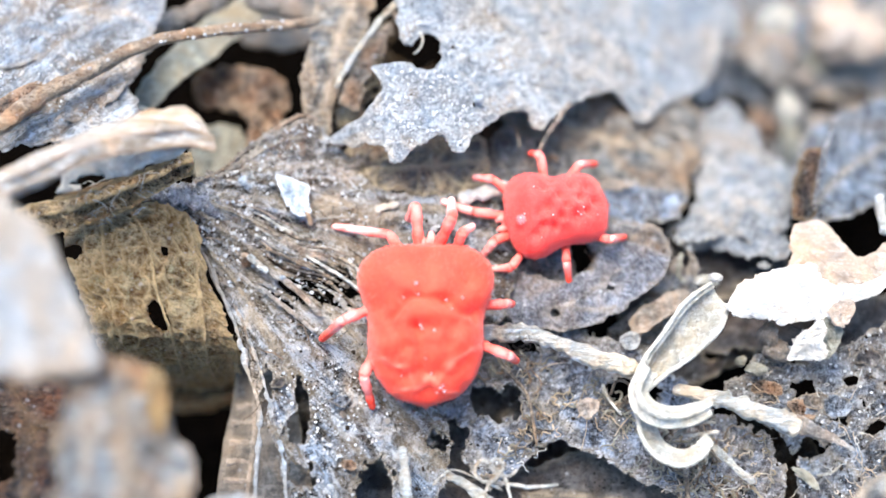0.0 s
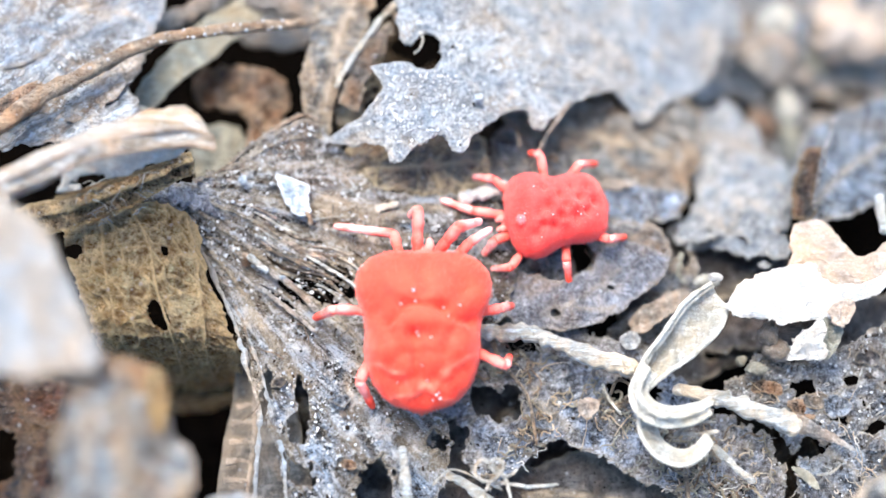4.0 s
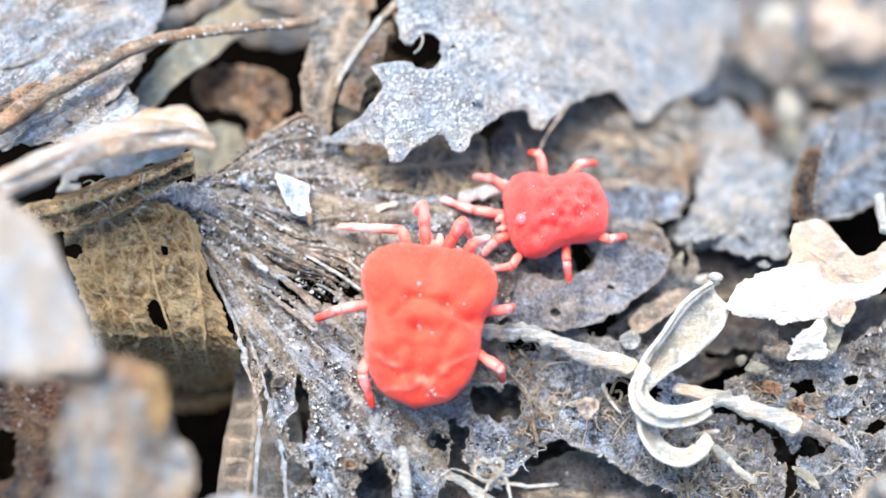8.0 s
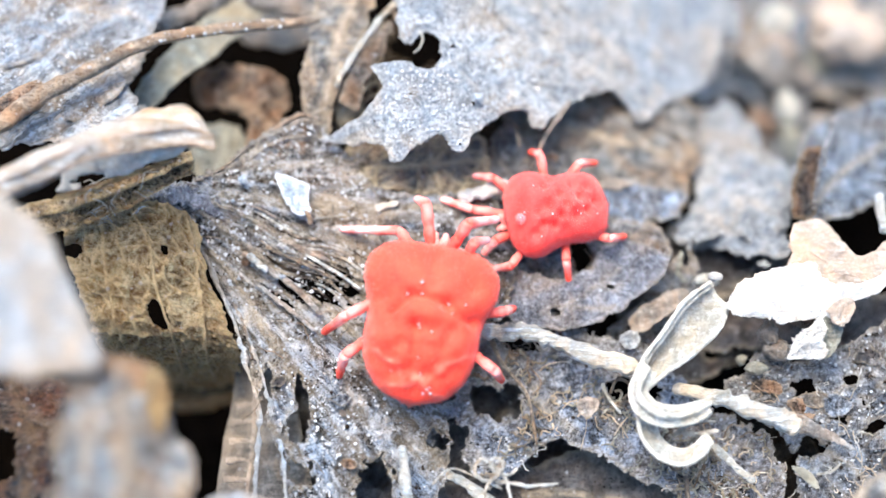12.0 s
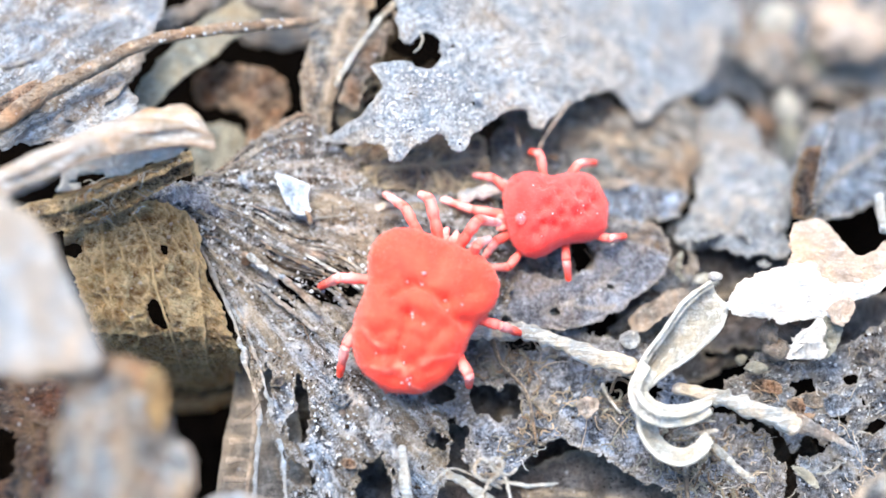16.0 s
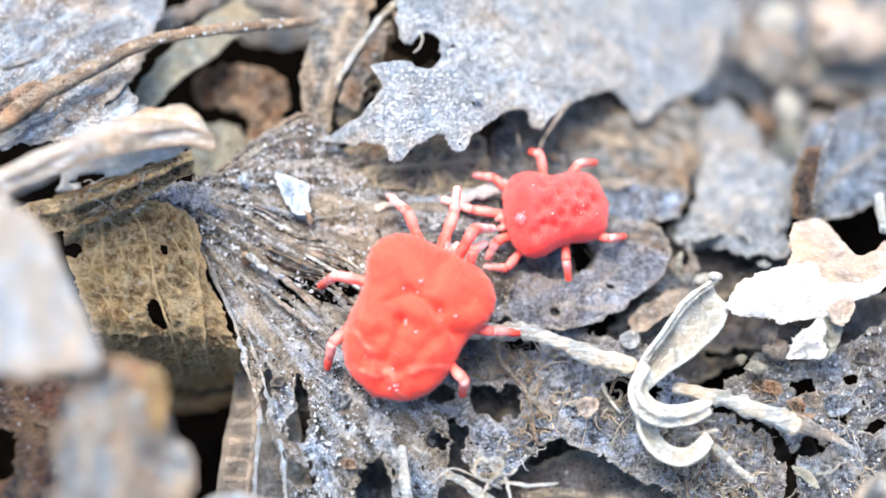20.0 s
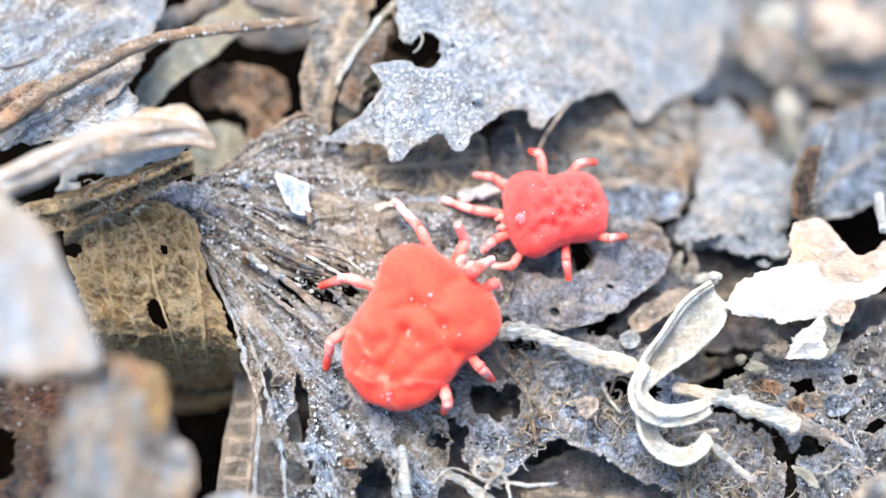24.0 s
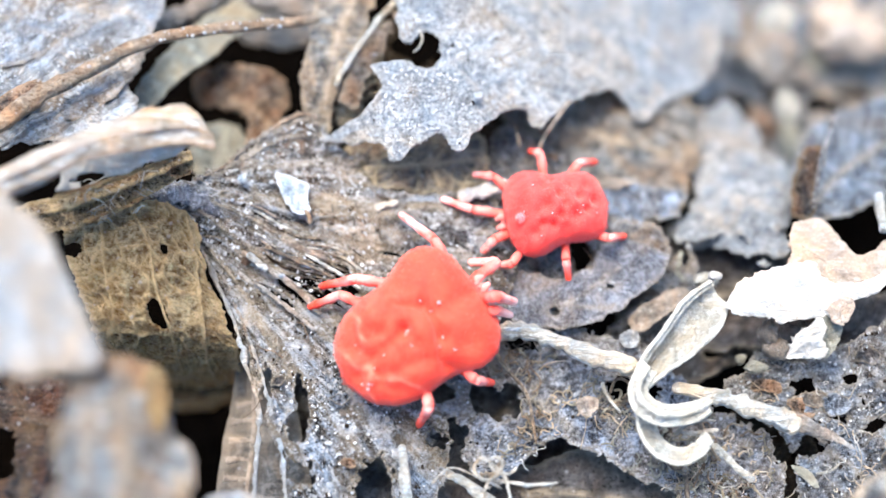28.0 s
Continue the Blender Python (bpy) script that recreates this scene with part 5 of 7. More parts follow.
loft("rolled_leaf", [[(-9.21, -0.13, 4.06), (-8.03, 0.64, 3.85), (-7.03, 1.22, 3.65), (-6.09, 1.67, 3.43), (-5.35, 1.89, 3.23), (-4.98, 1.76, 3.13)], [(-9.02, -0.53, 4.47), (-7.86, 0.19, 4.26), (-6.88, 0.77, 4.06), (-5.85, 1.15, 3.85), (-5.13, 1.37, 3.55), (-4.7, 1.28, 3.34)], [(-8.98, -0.78, 4.47), (-8.05, -0.18, 4.26), (-6.86, 0.46, 4.06), (-5.82, 0.79, 3.85), (-5.11, 1.0, 3.55), (-4.54, 1.0, 3.23)], [(-9.12, -0.83, 4.06), (-8.14, -0.28, 3.85), (-7.06, 0.41, 3.65), (-5.92, 0.8, 3.43), (-5.16, 0.95, 3.23), (-4.75, 1.01, 3.03)]], M_WARM, "pale rolled leaf edge, out of focus", seed=44, nu=80, nv=30, ragged=0.05, ribs=(0.45, 0.75), wrinkle=0.08)
FUZZY = loft("fuzzy_leaf", [[(-9.0, 0.17, 1.9), (-8.14, 0.43, 1.9), (-7.44, 0.61, 1.9), (-6.89, 0.86, 1.85), (-6.2, 1.15, 1.8), (-5.72, 1.45, 1.75), (-5.34, 1.66, 1.7)], [(-9.0, -0.08, 1.65), (-8.06, 0.12, 1.65), (-7.44, 0.37, 1.6), (-6.89, 0.6, 1.6), (-6.28, 0.91, 1.55), (-5.76, 1.27, 1.5), (-5.32, 1.4, 1.5)], [(-8.85, -0.33, 1.45), (-7.97, -0.16, 1.45), (-7.43, 0.08, 1.4), (-6.95, 0.29, 1.4), (-6.36, 0.63, 1.35), (-5.8, 1.01, 1.3), (-5.4, 1.2, 1.3)]], M_FUZZ, "folded brown leaf with woolly fibres", seed=45, nu=80, nv=36, ragged=0.05, wrinkle=0.14, ribs=(0.35,), net=0.3)
for rim_line in ([(-8.1, 0.34, 2.05), (-7.39, 0.52, 2.08), (-6.84, 0.77, 2.03), (-6.45, 0.95, 2.0), (-6.15, 1.07, 1.98), (-5.88, 1.18, 1.94), (-5.69, 1.37, 1.92)], [(-7.56, 0.02, 1.5), (-7.26, 0.12, 1.53), (-6.92, 0.26, 1.51), (-6.62, 0.41, 1.47), (-6.34, 0.61, 1.45)]):
    tube("rim", rim_line, 0.05, 0.035, M_OCHRE, FUZZY, n=50, sides=8, rough=0.6, seed=16, swell=0.2, label="golden-brown frayed rim")
SCRAP = leaf("pale_scrap", [(-8.15, 0.29, 2.9), (-7.61, 0.59, 2.9), (-7.28, 0.8, 2.9), (-6.56, 1.04, 2.85), (-5.73, 1.23, 2.75), (-5.13, 1.35, 2.6), (-5.22, 1.22, 2.5), (-5.55, 1.1, 2.45), (-5.85, 0.96, 2.45), (-6.05, 0.88, 2.45), (-6.34, 0.78, 2.45), (-6.72, 0.61, 2.5), (-7.23, 0.41, 2.5), (-7.93, 0.21, 2.5), (-8.11, 0.27, 2.6), (-7.77, 0.4, 2.65), (-7.63, 0.45, 2.65), (-7.56, 0.4, 2.65), (-7.14, 0.47, 2.65), (-6.92, 0.55, 2.65), (-6.95, 0.63, 2.7), (-7.31, 0.58, 2.72), (-7.58, 0.53, 2.75)], M_WHITE, "pale grey-beige leaf scrap under the rolled leaf", ragged=0.06, rag=2.5, seed=144, ripple=0.08, wrinkle=0.06, veins=[[(-6.81, 0.75, 2.7), (-6.19, 0.9, 2.65), (-5.64, 1.15, 2.6)]], vein_r=0.03)
tube("rim", [(-7.92, 0.21, 2.52), (-7.22, 0.41, 2.52), (-6.72, 0.6, 2.52), (-6.34, 0.77, 2.47), (-6.04, 0.88, 2.47), (-5.85, 0.95, 2.47), (-5.54, 1.09, 2.47)], 0.035, 0.03, M_OCHRE, SCRAP, n=60, sides=8, rough=0.7, seed=17, swell=0.2, label="golden-brown frayed rim")
loft("netted_leaf", [[(-8.23, 0.4, 0.8), (-7.54, 0.45, 1.0), (-6.79, 0.57, 1.1), (-5.99, 0.64, 1.05), (-5.41, 0.48, 0.6)], [(-8.13, -0.49, 0.95), (-7.23, -0.42, 1.2), (-6.39, -0.31, 1.25), (-5.71, -0.37, 1.05), (-5.08, -0.77, 0.65)], [(-7.72, -1.32, 0.85), (-6.92, -1.41, 1.15), (-6.2, -1.43, 1.2), (-5.53, -1.43, 1.0), (-4.72, -1.51, 0.4)], [(-7.52, -1.92, 0.45), (-6.72, -2.1, 0.75), (-6.0, -2.16, 0.75), (-5.31, -2.19, 0.6), (-4.41, -2.22, 0)], [(-7.68, -2.01, -1.0), (-6.85, -2.23, -0.75), (-6.09, -2.33, -0.75), (-5.36, -2.4, -0.85), (-4.51, -2.39, -1.25)], [(-8.1, -1.86, -3.35), (-7.17, -2.15, -3.15), (-6.35, -2.32, -3.15), (-5.56, -2.35, -3.35), (-4.8, -2.14, -3.75)], [(-8.64, -1.5, -6.4), (-7.79, -1.88, -6.4), (-6.97, -2.08, -6.4), (-6.08, -2.03, -6.5), (-5.26, -1.74, -6.7)]], M_YELLOW, "curled yellow-brown leaf with a net of veins and a round hole", seed=46, nu=110, nv=120, thick=0.05, ragged=0.03, net=1.0, wrinkle=0.1, holes=((0.425, 0.545, 0.068, 0.084), (0.16, 0.07, 0.035, 0.06), (0.19, 0.66, 0.02, 0.03)), cross=(0.27, 0.56, 0.86))
# Dark by its material, in place of the netted leaf's shadow.
leaf("shade_leaf", [(-8.42, -1.19, -3), (-4.79, -0.91, -3), (-4.61, -2.39, -3.2), (-6.5, -2.75, -3.4), (-8.49, -2.53, -3.2)], M_SHADE, "brown leaf, its colour darkened to stand in for deep shade", seed=47, ragged=0.05, ripple=0.2, veins=[[(-8.13, -1.72, -3.1), (-6.5, -2, -3.1), (-4.91, -1.44, -3.1)]], vein_r=0.05)
leaf("near_pale_leaf", [(-8.19, -1.25, 6.74), (-7.66, -1.31, 6.56), (-7.24, -1.6, 6.38), (-6.74, -2.15, 6.28), (-6.37, -2.76, 6.2), (-6.09, -3.41, 6.2), (-5.86, -3.94, 6.1), (-5.77, -4.26, 6.1), (-6.27, -4.48, 6.2), (-6.78, -4.54, 6.38), (-7.85, -4.63, 6.56)], M_PALE, "pale grey leaf close to the lens, blurred", ragged=0.07, rag=1.6, seed=48, ripple=0.35, wrinkle=0.1, thick=0.12, veins=[[(-7.82, -2.1, 6.38), (-6.97, -2.72, 6.38), (-6.1, -3.82, 6.38)], [(-7.45, -1.89, 6.38), (-6.93, -3.13, 6.38), (-6.72, -4.31, 6.38)]], vein_r=0.06)
NEAR = leaf("near_grey_leaf", [(-6.57, -4.16, 5.47), (-5.97, -3.95, 5.39), (-5.41, -3.98, 5.11), (-5.03, -3.99, 4.74), (-4.92, -4.44, 4.56), (-4.89, -4.95, 4.47), (-4.7, -5.24, 4.29), (-4.49, -5.39, 4.11), (-4.37, -5.87, 4.11), (-4.33, -6.79, 4.19), (-6.74, -6.95, 5.29), (-6.53, -6.18, 5.2), (-6.74, -5.51, 5.29), (-6.45, -4.85, 5.39)], M_NEAR, "grey-brown leaf close to the lens, blurred", inner=[(-5.63, -4.9, 5.57), (-5.76, -5.94, 5.47), (-5.24, -5.04, 4.47), (-4.77, -5.98, 4.65)], ragged=0.08, rag=2.0, seed=49, ripple=0.35, wrinkle=0.16, thick=0.12, veins=[[(-6.29, -4.16, 5.11), (-6.05, -5.18, 5.11), (-5.98, -6.54, 5.11)], [(-5.64, -4.13, 5.11), (-5.49, -5.18, 5.11), (-5.36, -6.54, 5.11)], [(-5.1, -4.16, 5.11), (-5.03, -4.78, 5.11), (-4.93, -5.38, 5.11)]], vein_r=0.07, vein_mat=M_TAN)
leaf("ochre_strip", [(-5.24, -4.07, 5.02), (-4.96, -4.07, 4.92), (-4.86, -4.56, 4.84), (-4.84, -5.09, 4.74), (-5.0, -5.25, 4.74), (-5.18, -4.87, 4.84)], M_OCHRE, "ochre-brown strip along the torn leaf edge, blurred", ragged=0.04, seed=152, ripple=0.1, wrinkle=0.1)
tube("rim", [(-4.7, -5.26, 4.29), (-4.54, -5.4, 4.24), (-4.45, -5.69, 4.19), (-4.4, -6.07, 4.19)], 0.05, 0.04, M_ROSE, NEAR, label="thin pale rosy rim of the blurred leaf", n=30, sides=8, rough=0.5, seed=19)
leaf("near_brown_leaf", [(-10.1, -2.96, 1), (-8.24, -3.18, 0.9), (-7.43, -3.27, 0.8), (-6.91, -4.42, 0.6), (-6.69, -6.51, 0.8), (-9.56, -6.79, 1.2)], M_GUM, "rust-brown leaf scrap with a dark hollow", holes=[(-8.96, -4.81, 0.33, 0.53)], ragged=0.06, seed=50, ripple=0.6, wrinkle=0.12, veins=[[(-8.92, -3.3, 0.9), (-8.34, -4.48, 0.9), (-8.26, -6.3, 0.9)], [(-8.56, -4.01, 0.9), (-8.01, -4.25, 0.9), (-7.51, -4.71, 0.9)]], vein_r=0.06)
leaf("front_scrap", [(-4.6, -5.84, 2.13), (-3.76, -5.69, 1.94), (-3.12, -6.0, 1.74), (-3.08, -6.86, 1.74), (-4.74, -6.91, 2.13)], M_PALE, "pale leaf scrap at the near edge", ragged=0.05, seed=51)
leaf("corner_scrap", [(7.8, -6.07, 1.9), (7.99, -5.67, 2.0), (8.3, -5.45, 2.1), (8.67, -5.33, 2.2), (9.27, -5.44, 2.3), (9.16, -6.4, 2.3), (7.84, -6.47, 2.0)], M_DUN, "drab leaf scrap close to the lens, blurred", ragged=0.06, seed=153, ripple=0.2, wrinkle=0.08)

# ---- small litter ----
leaf("white_flake", [(-3.78, 1.61, 0.55), (-3.4, 1.5, 0.58), (-3.16, 1.36, 0.6), (-2.91, 1.28, 0.6), (-2.96, 0.98, 0.6), (-2.87, 0.62, 0.58), (-3.01, 0.54, 0.57), (-3.24, 0.57, 0.56), (-3.46, 0.87, 0.56)], M_FLAKE, "translucent white flake of bark skin", ragged=0.02, rag=4, seed=60, res=0.04, ripple=0.05, wrinkle=0.04, thick=0.05, category="flake")
tube("fibre", [(-3.02, 0.71, 0.56), (-2.92, 0.5, 0.54), (-2.9, 0.38, 0.45)], 0.05, 0.06, M_TWIG, label="tiny orange-brown splinter by the flake", category="splinter", n=12)
leaf("seed_scale", [(2.83, -3.5, 0), (3.07, -3.36, 0.05), (3.33, -3.45, 0.05), (3.3, -3.66, 0.02), (3.06, -3.83, 0), (2.88, -3.74, 0)], M_TAN, "small round pinkish-tan seed scale", ragged=0.01, seed=61, res=0.04, ripple=0.03, thick=0.05, category="seed", holes=())
tube("stalk", [(9.12, 3.45, -0.4), (8.94, 2.94, -0.4), (8.62, 2.05, -0.3), (8.34, 1.01, -0.2)], 0.065, 0.05, M_SIDE, label="thin standing blue-grey stalk", category="stem", n=30)
leaf("brown_scrap", [(8.1, 2.24, -0.75), (8.57, 2.91, -0.8), (8.95, 2.76, -0.7), (8.63, 1.73, -0.55), (8.35, 0.82, -0.5), (7.89, 0.98, -0.55)], M_RUST, "dark brown leaf scrap beside the standing stalk", ragged=0.08, seed=146, ripple=0.15, wrinkle=0.08)
tube("splinter", [(-0.85, -4.45, 0.2), (-0.8, -4.92, 0.15), (-0.72, -5.73, 0.1)], 0.07, 0.13, M_STEM, label="white splinter of bare wood", category="splinter", n=24)
tube("splinter", [(0.07, -4.97, -0.2), (0.54, -5.23, -0.2), (1.13, -5.68, -0.2)], 0.08, 0.14, M_STEM, label="white root splinter half buried", category="splinter", n=24)
tube("root_fibre", [(2.39, -5.24, 0.1), (1.82, -5.3, 0.15), (1.24, -5.22, 0.15), (0.79, -5.17, 0.2), (0.66, -4.96, 0.25), (0.82, -4.77, 0.3), (1.12, -4.97, 0.3), (1.31, -5.19, 0.25), (1.42, -5.68, 0.2)], 0.042, 0.034, M_FIBRE, label="curled white root fibre", category="root", n=80, sides=7, rough=0.4, seed=61)
tube("root_fibre", [(0.86, -5.67, 0.1), (0.91, -5.31, 0.25), (1.16, -5.09, 0.35), (1.24, -4.87, 0.4), (1.08, -4.76, 0.42), (0.97, -4.89, 0.38), (1.1, -5.05, 0.34), (1.38, -5.09, 0.3), (1.54, -4.94, 0.25)], 0.036, 0.026, M_FIBRE, label="second loop of curled white root fibre", category="root", n=80, sides=7, rough=0.4, seed=62)
tube("root_fibre", [(-0.22, -5.22, -0.1), (0.01, -5, -0.05), (0.25, -4.91, 0), (0.78, -5.12, 0), (1.24, -5.34, 0)], 0.025, 0.02, M_FIBRE, label="thin pale root fibre", category="root", n=40, sides=6)
tube("root_fibre", [(1.07, -1.92, -0.5), (1.24, -2.46, -0.4), (1.54, -2.84, -0.4), (1.84, -3.28, -0.4), (2.01, -4.31, -0.5)], 0.06, 0.03, M_ROOT, label="thin dark rootlet over a hole", category="root", n=40, sides=6)

lump("bud", (5.87, -0.8, 0.42), (0.15, 0.11, 0.1), M_WHITE, "tiny cream bud at the tip of the curled leaf", "bud", seed=48)
tube("dry_stalk", [(5.46, 0.27, -1), (5.39, -0.04, -0.9), (5.33, -0.29, -0.9), (5.46, -0.49, -0.85)], 0.06, 0.045, M_DRAB, n=30, sides=8, rough=0.3, seed=61, label="pale bent dry stalk beside the curled leaf", category="stalk")
leaf("rust_strip", [(4.13, -1.43, -0.75), (4.5, -1.11, -0.8), (4.97, -0.76, -0.85), (5.36, -0.63, -0.85), (5.58, -0.74, -0.9), (5.27, -1.13, -0.85), (4.89, -1.44, -0.8), (4.53, -1.72, -0.75), (4.23, -1.76, -0.7)], M_TAN, "rust-edged grey strip of leaf beside the curl", ragged=0.07, rag=2.5, seed=133, ripple=0.15, wrinkle=0.08, res=0.06)
lump("clod", (7.08, -1.89, -0.15), (0.2, 0.3, 0.3), M_TAN, "pinkish-brown crumbly stub under the bleached leaf", seed=49)
lump("clod", (7.25, -2.26, -0.3), (0.26, 0.26, 0.28), M_TAN, "pinkish-brown crumb of rotten bark on the leaf", seed=50)
lump("crumb", (0.8, 3.12, 1.12), (0.11, 0.1, 0.09), M_FLAKE, "small round white grain on the serrated leaf", "crumb", seed=41)
leaf("bark_flake", [(3.83, -1.92, -0.5), (4.05, -1.78, -0.45), (4.3, -1.81, -0.45), (4.34, -2.02, -0.5), (4.19, -2.2, -0.5), (3.91, -2.15, -0.5)], M_UPPER, "bluish-grey curled flake beside the straw", ragged=0.03, rag=4, seed=142, res=0.04, ripple=0.15, wrinkle=0.06, thick=0.04, category="flake")
lump("crumb", (6.8, -2.68, -0.3), (0.22, 0.14, 0.14), M_DRAB, "grey-green pellet on the dark leaf", "crumb", seed=43)
lump("crumb", (6.5, -2.44, -0.4), (0.12, 0.12, 0.11), M_DRAB, "small round grey-green pellet on the leaf", "crumb", seed=44)
lump("crumb", (-4.39, 1.34, 0.72), (0.09, 0.1, 0.06), M_FLAKE, "white mineral crumb on the leaf stalk", "crumb", seed=45)
tube("straw_chip", [(-4.25, -0.31, 0.42), (-4.04, -0.47, 0.4), (-3.8, -0.66, 0.34)], 0.08, 0.06, M_STEM, label="cream-white chip lying along a leaf vein", category="stem", n=20, sides=8, rough=0.5, seed=37, flat=0.7)
lump("crumb", (-3.49, -0.75, 0.24), (0.06, 0.05, 0.05), M_FLAKE, "white mineral crumb on the vein", "crumb", seed=47)
tube("rootlet", [(2.96, 3.71, -0.2), (2.61, 3.18, -0.15), (2.35, 2.78, -0.2), (2.02, 2.11, -0.45)], 0.055, 0.045, M_TAN, label="thin tan rootlet under the serrated leaf", category="root", n=24, sides=7, seed=21)
tube("rootlet", [(1.45, 3.4, -0.3), (1.71, 2.99, -0.35), (1.77, 2.58, -0.4)], 0.035, 0.03, M_ROOT, label="thin brown rootlet under the serrated leaf", category="root", n=20, sides=6, seed=22)
tube("rootlet", [(-0.53, 4.7, 1.35), (-0.45, 4.49, 1.3), (-0.53, 4.29, 1.25), (-0.66, 4.2, 1.2)], 0.035, 0.025, M_CURL, label="pale curled hair in the leaf notch", category="root", n=20, sides=6, seed=23)
tube("rootlet", [(-2.89, 0.54, 0.3), (-2.55, 0.64, 0.25), (-2.08, 0.71, 0.2)], 0.02, 0.014, M_FIBRE, label="fine white hair beside the flake", category="root", n=20, sides=5, seed=24)
tube("rootlet", [(-2.84, 1.83, 0.2), (-2.34, 1.88, 0.15), (-1.84, 2.08, 0.1), (-1.59, 2.4, 0.1)], 0.035, 0.025, M_TAN, label="thin tan rootlet crossing the leaf", category="root", n=24, sides=6, seed=25)
tube("straw_chip", [(5.74, -4.35, -0.3), (6.11, -4.72, -0.35), (6.57, -5.11, -0.4)], 0.09, 0.08, M_STEM, label="short pale straw chip among root hairs", category="stem", n=24, sides=8, seed=26)
tube("straw_chip", [(0.35, 1.15, 0), (0.84, 1.33, 0.02), (1.48, 1.56, 0)], 0.15, 0.17, M_WHITE, label="cream-coloured chip of straw under the smaller mite", category="stem", n=24, sides=10, rough=0.4, seed=36, flat=0.6)
tube("root_fibre", [(4.87, -4.21, -0.1), (5.11, -4.02, 0), (5.51, -3.9, 0), (5.8, -3.88, -0.1)], 0.045, 0.03, M_CURL, label="pale arched fibre beside the curled leaf", category="root", n=24, sides=7, seed=27)
tube("root_fibre", [(5.01, -4.16, 0.05), (5.36, -4.18, 0.05), (5.82, -4.1, 0)], 0.05, 0.06, M_FIBRE, label="white fibre end beside the curled leaf", category="root", n=20, sides=7, seed=28)
tube("root_fibre", [(5.42, -3.93, 0), (5.55, -4.34, -0.05), (5.86, -4.73, -0.2)], 0.04, 0.035, M_ROOT, label="thin brown fibre over the root hairs", category="root", n=20, sides=7, seed=29)
tube("root_fibre", [(5.16, -4.77, -0.6), (5.2, -5.12, -0.7), (5.22, -5.58, -0.8)], 0.05, 0.05, M_ROOT, label="thin grey root end", category="root", n=16, sides=7, seed=30)
tube("stalk", [(9.86, 1.38, -0.2), (9.82, 0.86, -0.1), (9.81, 0.35, 0)], 0.1, 0.1, M_STEM, label="yellowish dry stalk at the hollow", category="stem", n=20, seed=31)
leaf("leaf_tip", [(7.32, -4.75, -0.4), (7.65, -4.85, -0.3), (7.86, -5.07, -0.3), (7.95, -5.31, -0.4), (7.81, -5.24, -0.4), (7.54, -4.96, -0.4)], M_DRAB, "curled pale green-grey leaf tip", ragged=0.01, seed=132, res=0.05, ripple=0.05, veins=[[(7.27, -4.89, 0), (7.61, -5.03, 0), (7.78, -5.29, 0)]], vein_r=0.02)
tube("root_fibre", [(7.85, -4.99, -0.2), (8.15, -4.94, -0.2), (8.42, -4.74, -0.25)], 0.03, 0.02, M_CURL, label="thin pale curved fibre", category="root", n=16, sides=6, seed=33)
tube("rootlet", [(3.62, -3.19, -0.5), (3.77, -2.9, -0.4), (4.01, -2.98, -0.35), (4.07, -3.28, -0.4)], 0.035, 0.03, M_ROOT, label="looped dark rootlet in a hole", category="root", n=24, sides=6, seed=34)
tube("rootlet", [(3.46, -2.94, -0.5), (3.57, -3.25, -0.5), (3.86, -3.62, -0.55)], 0.04, 0.03, M_FIBRE, label="pale rootlet in a hole", category="root", n=20, sides=6, seed=35)

# ---- dust, crumbs and root hairs ----
def scatter(name, count, rng, lo=None, hi=None):
    """Random places on top of a leaf, inside its outline and off its holes."""
    top, pts, holes = TOPS[name]
    p = np.array([q[:2] for q in pts])
    a0, a1 = (p.min(0), p.max(0)) if lo is None else (np.array(lo[:2]), np.array(hi[:2]))
    x, y = rng.uniform(min(a0[0], a1[0]), max(a0[0], a1[0]), count), rng.uniform(min(a0[1], a1[1]), max(a0[1], a1[1]), count)
    ok = inside_distance(x, y, pts) > 0.12
    for hx, hy, hr, hs in holes:
        ok &= np.hypot((x - hx) / hr, (y - hy) / hs) > 1.3
    ok &= fbm(x * 1.1, y * 1.1, 77, 3) > rng.uniform(-0.6, 0.75, count)
    x, y = x[ok], y[ok]
    return np.column_stack([x, y, top(x, y)])


def grains(name, places, smallest, largest, material, label, seed, flat=1.2):
    rng = np.random.RandomState(seed)
    n = len(places)
    bm = bmesh.new()
    bmesh.ops.create_icosphere(bm, subdivisions=1, radius=1)
    base = np.array([q.co[:] for q in bm.verts]) * np.array([1, 1, 0.7 * flat])
    f = np.array([[q.index for q in p.verts] for p in bm.faces])
    bm.free()
    size = smallest + (largest - smallest) * rng.uniform(0, 1, n) ** 4
    v = (base[None] * rng.uniform(0.6, 1.3, (n, 1, 3)) + rng.normal(0, 0.14, (n, len(base), 3))) * size[:, None, None] + places[:, None] + np.array([0, 0, 1])[None, None] * size[:, None, None] * 0.3
    faces = (f[None] + np.arange(n)[:, None, None] * len(base)).reshape(-1, 3)
    ob = add(name, v.reshape(-1, 3), faces, material, None, label, "grit", kind="stuff")
    return ob


rng_g = np.random.RandomState(11)
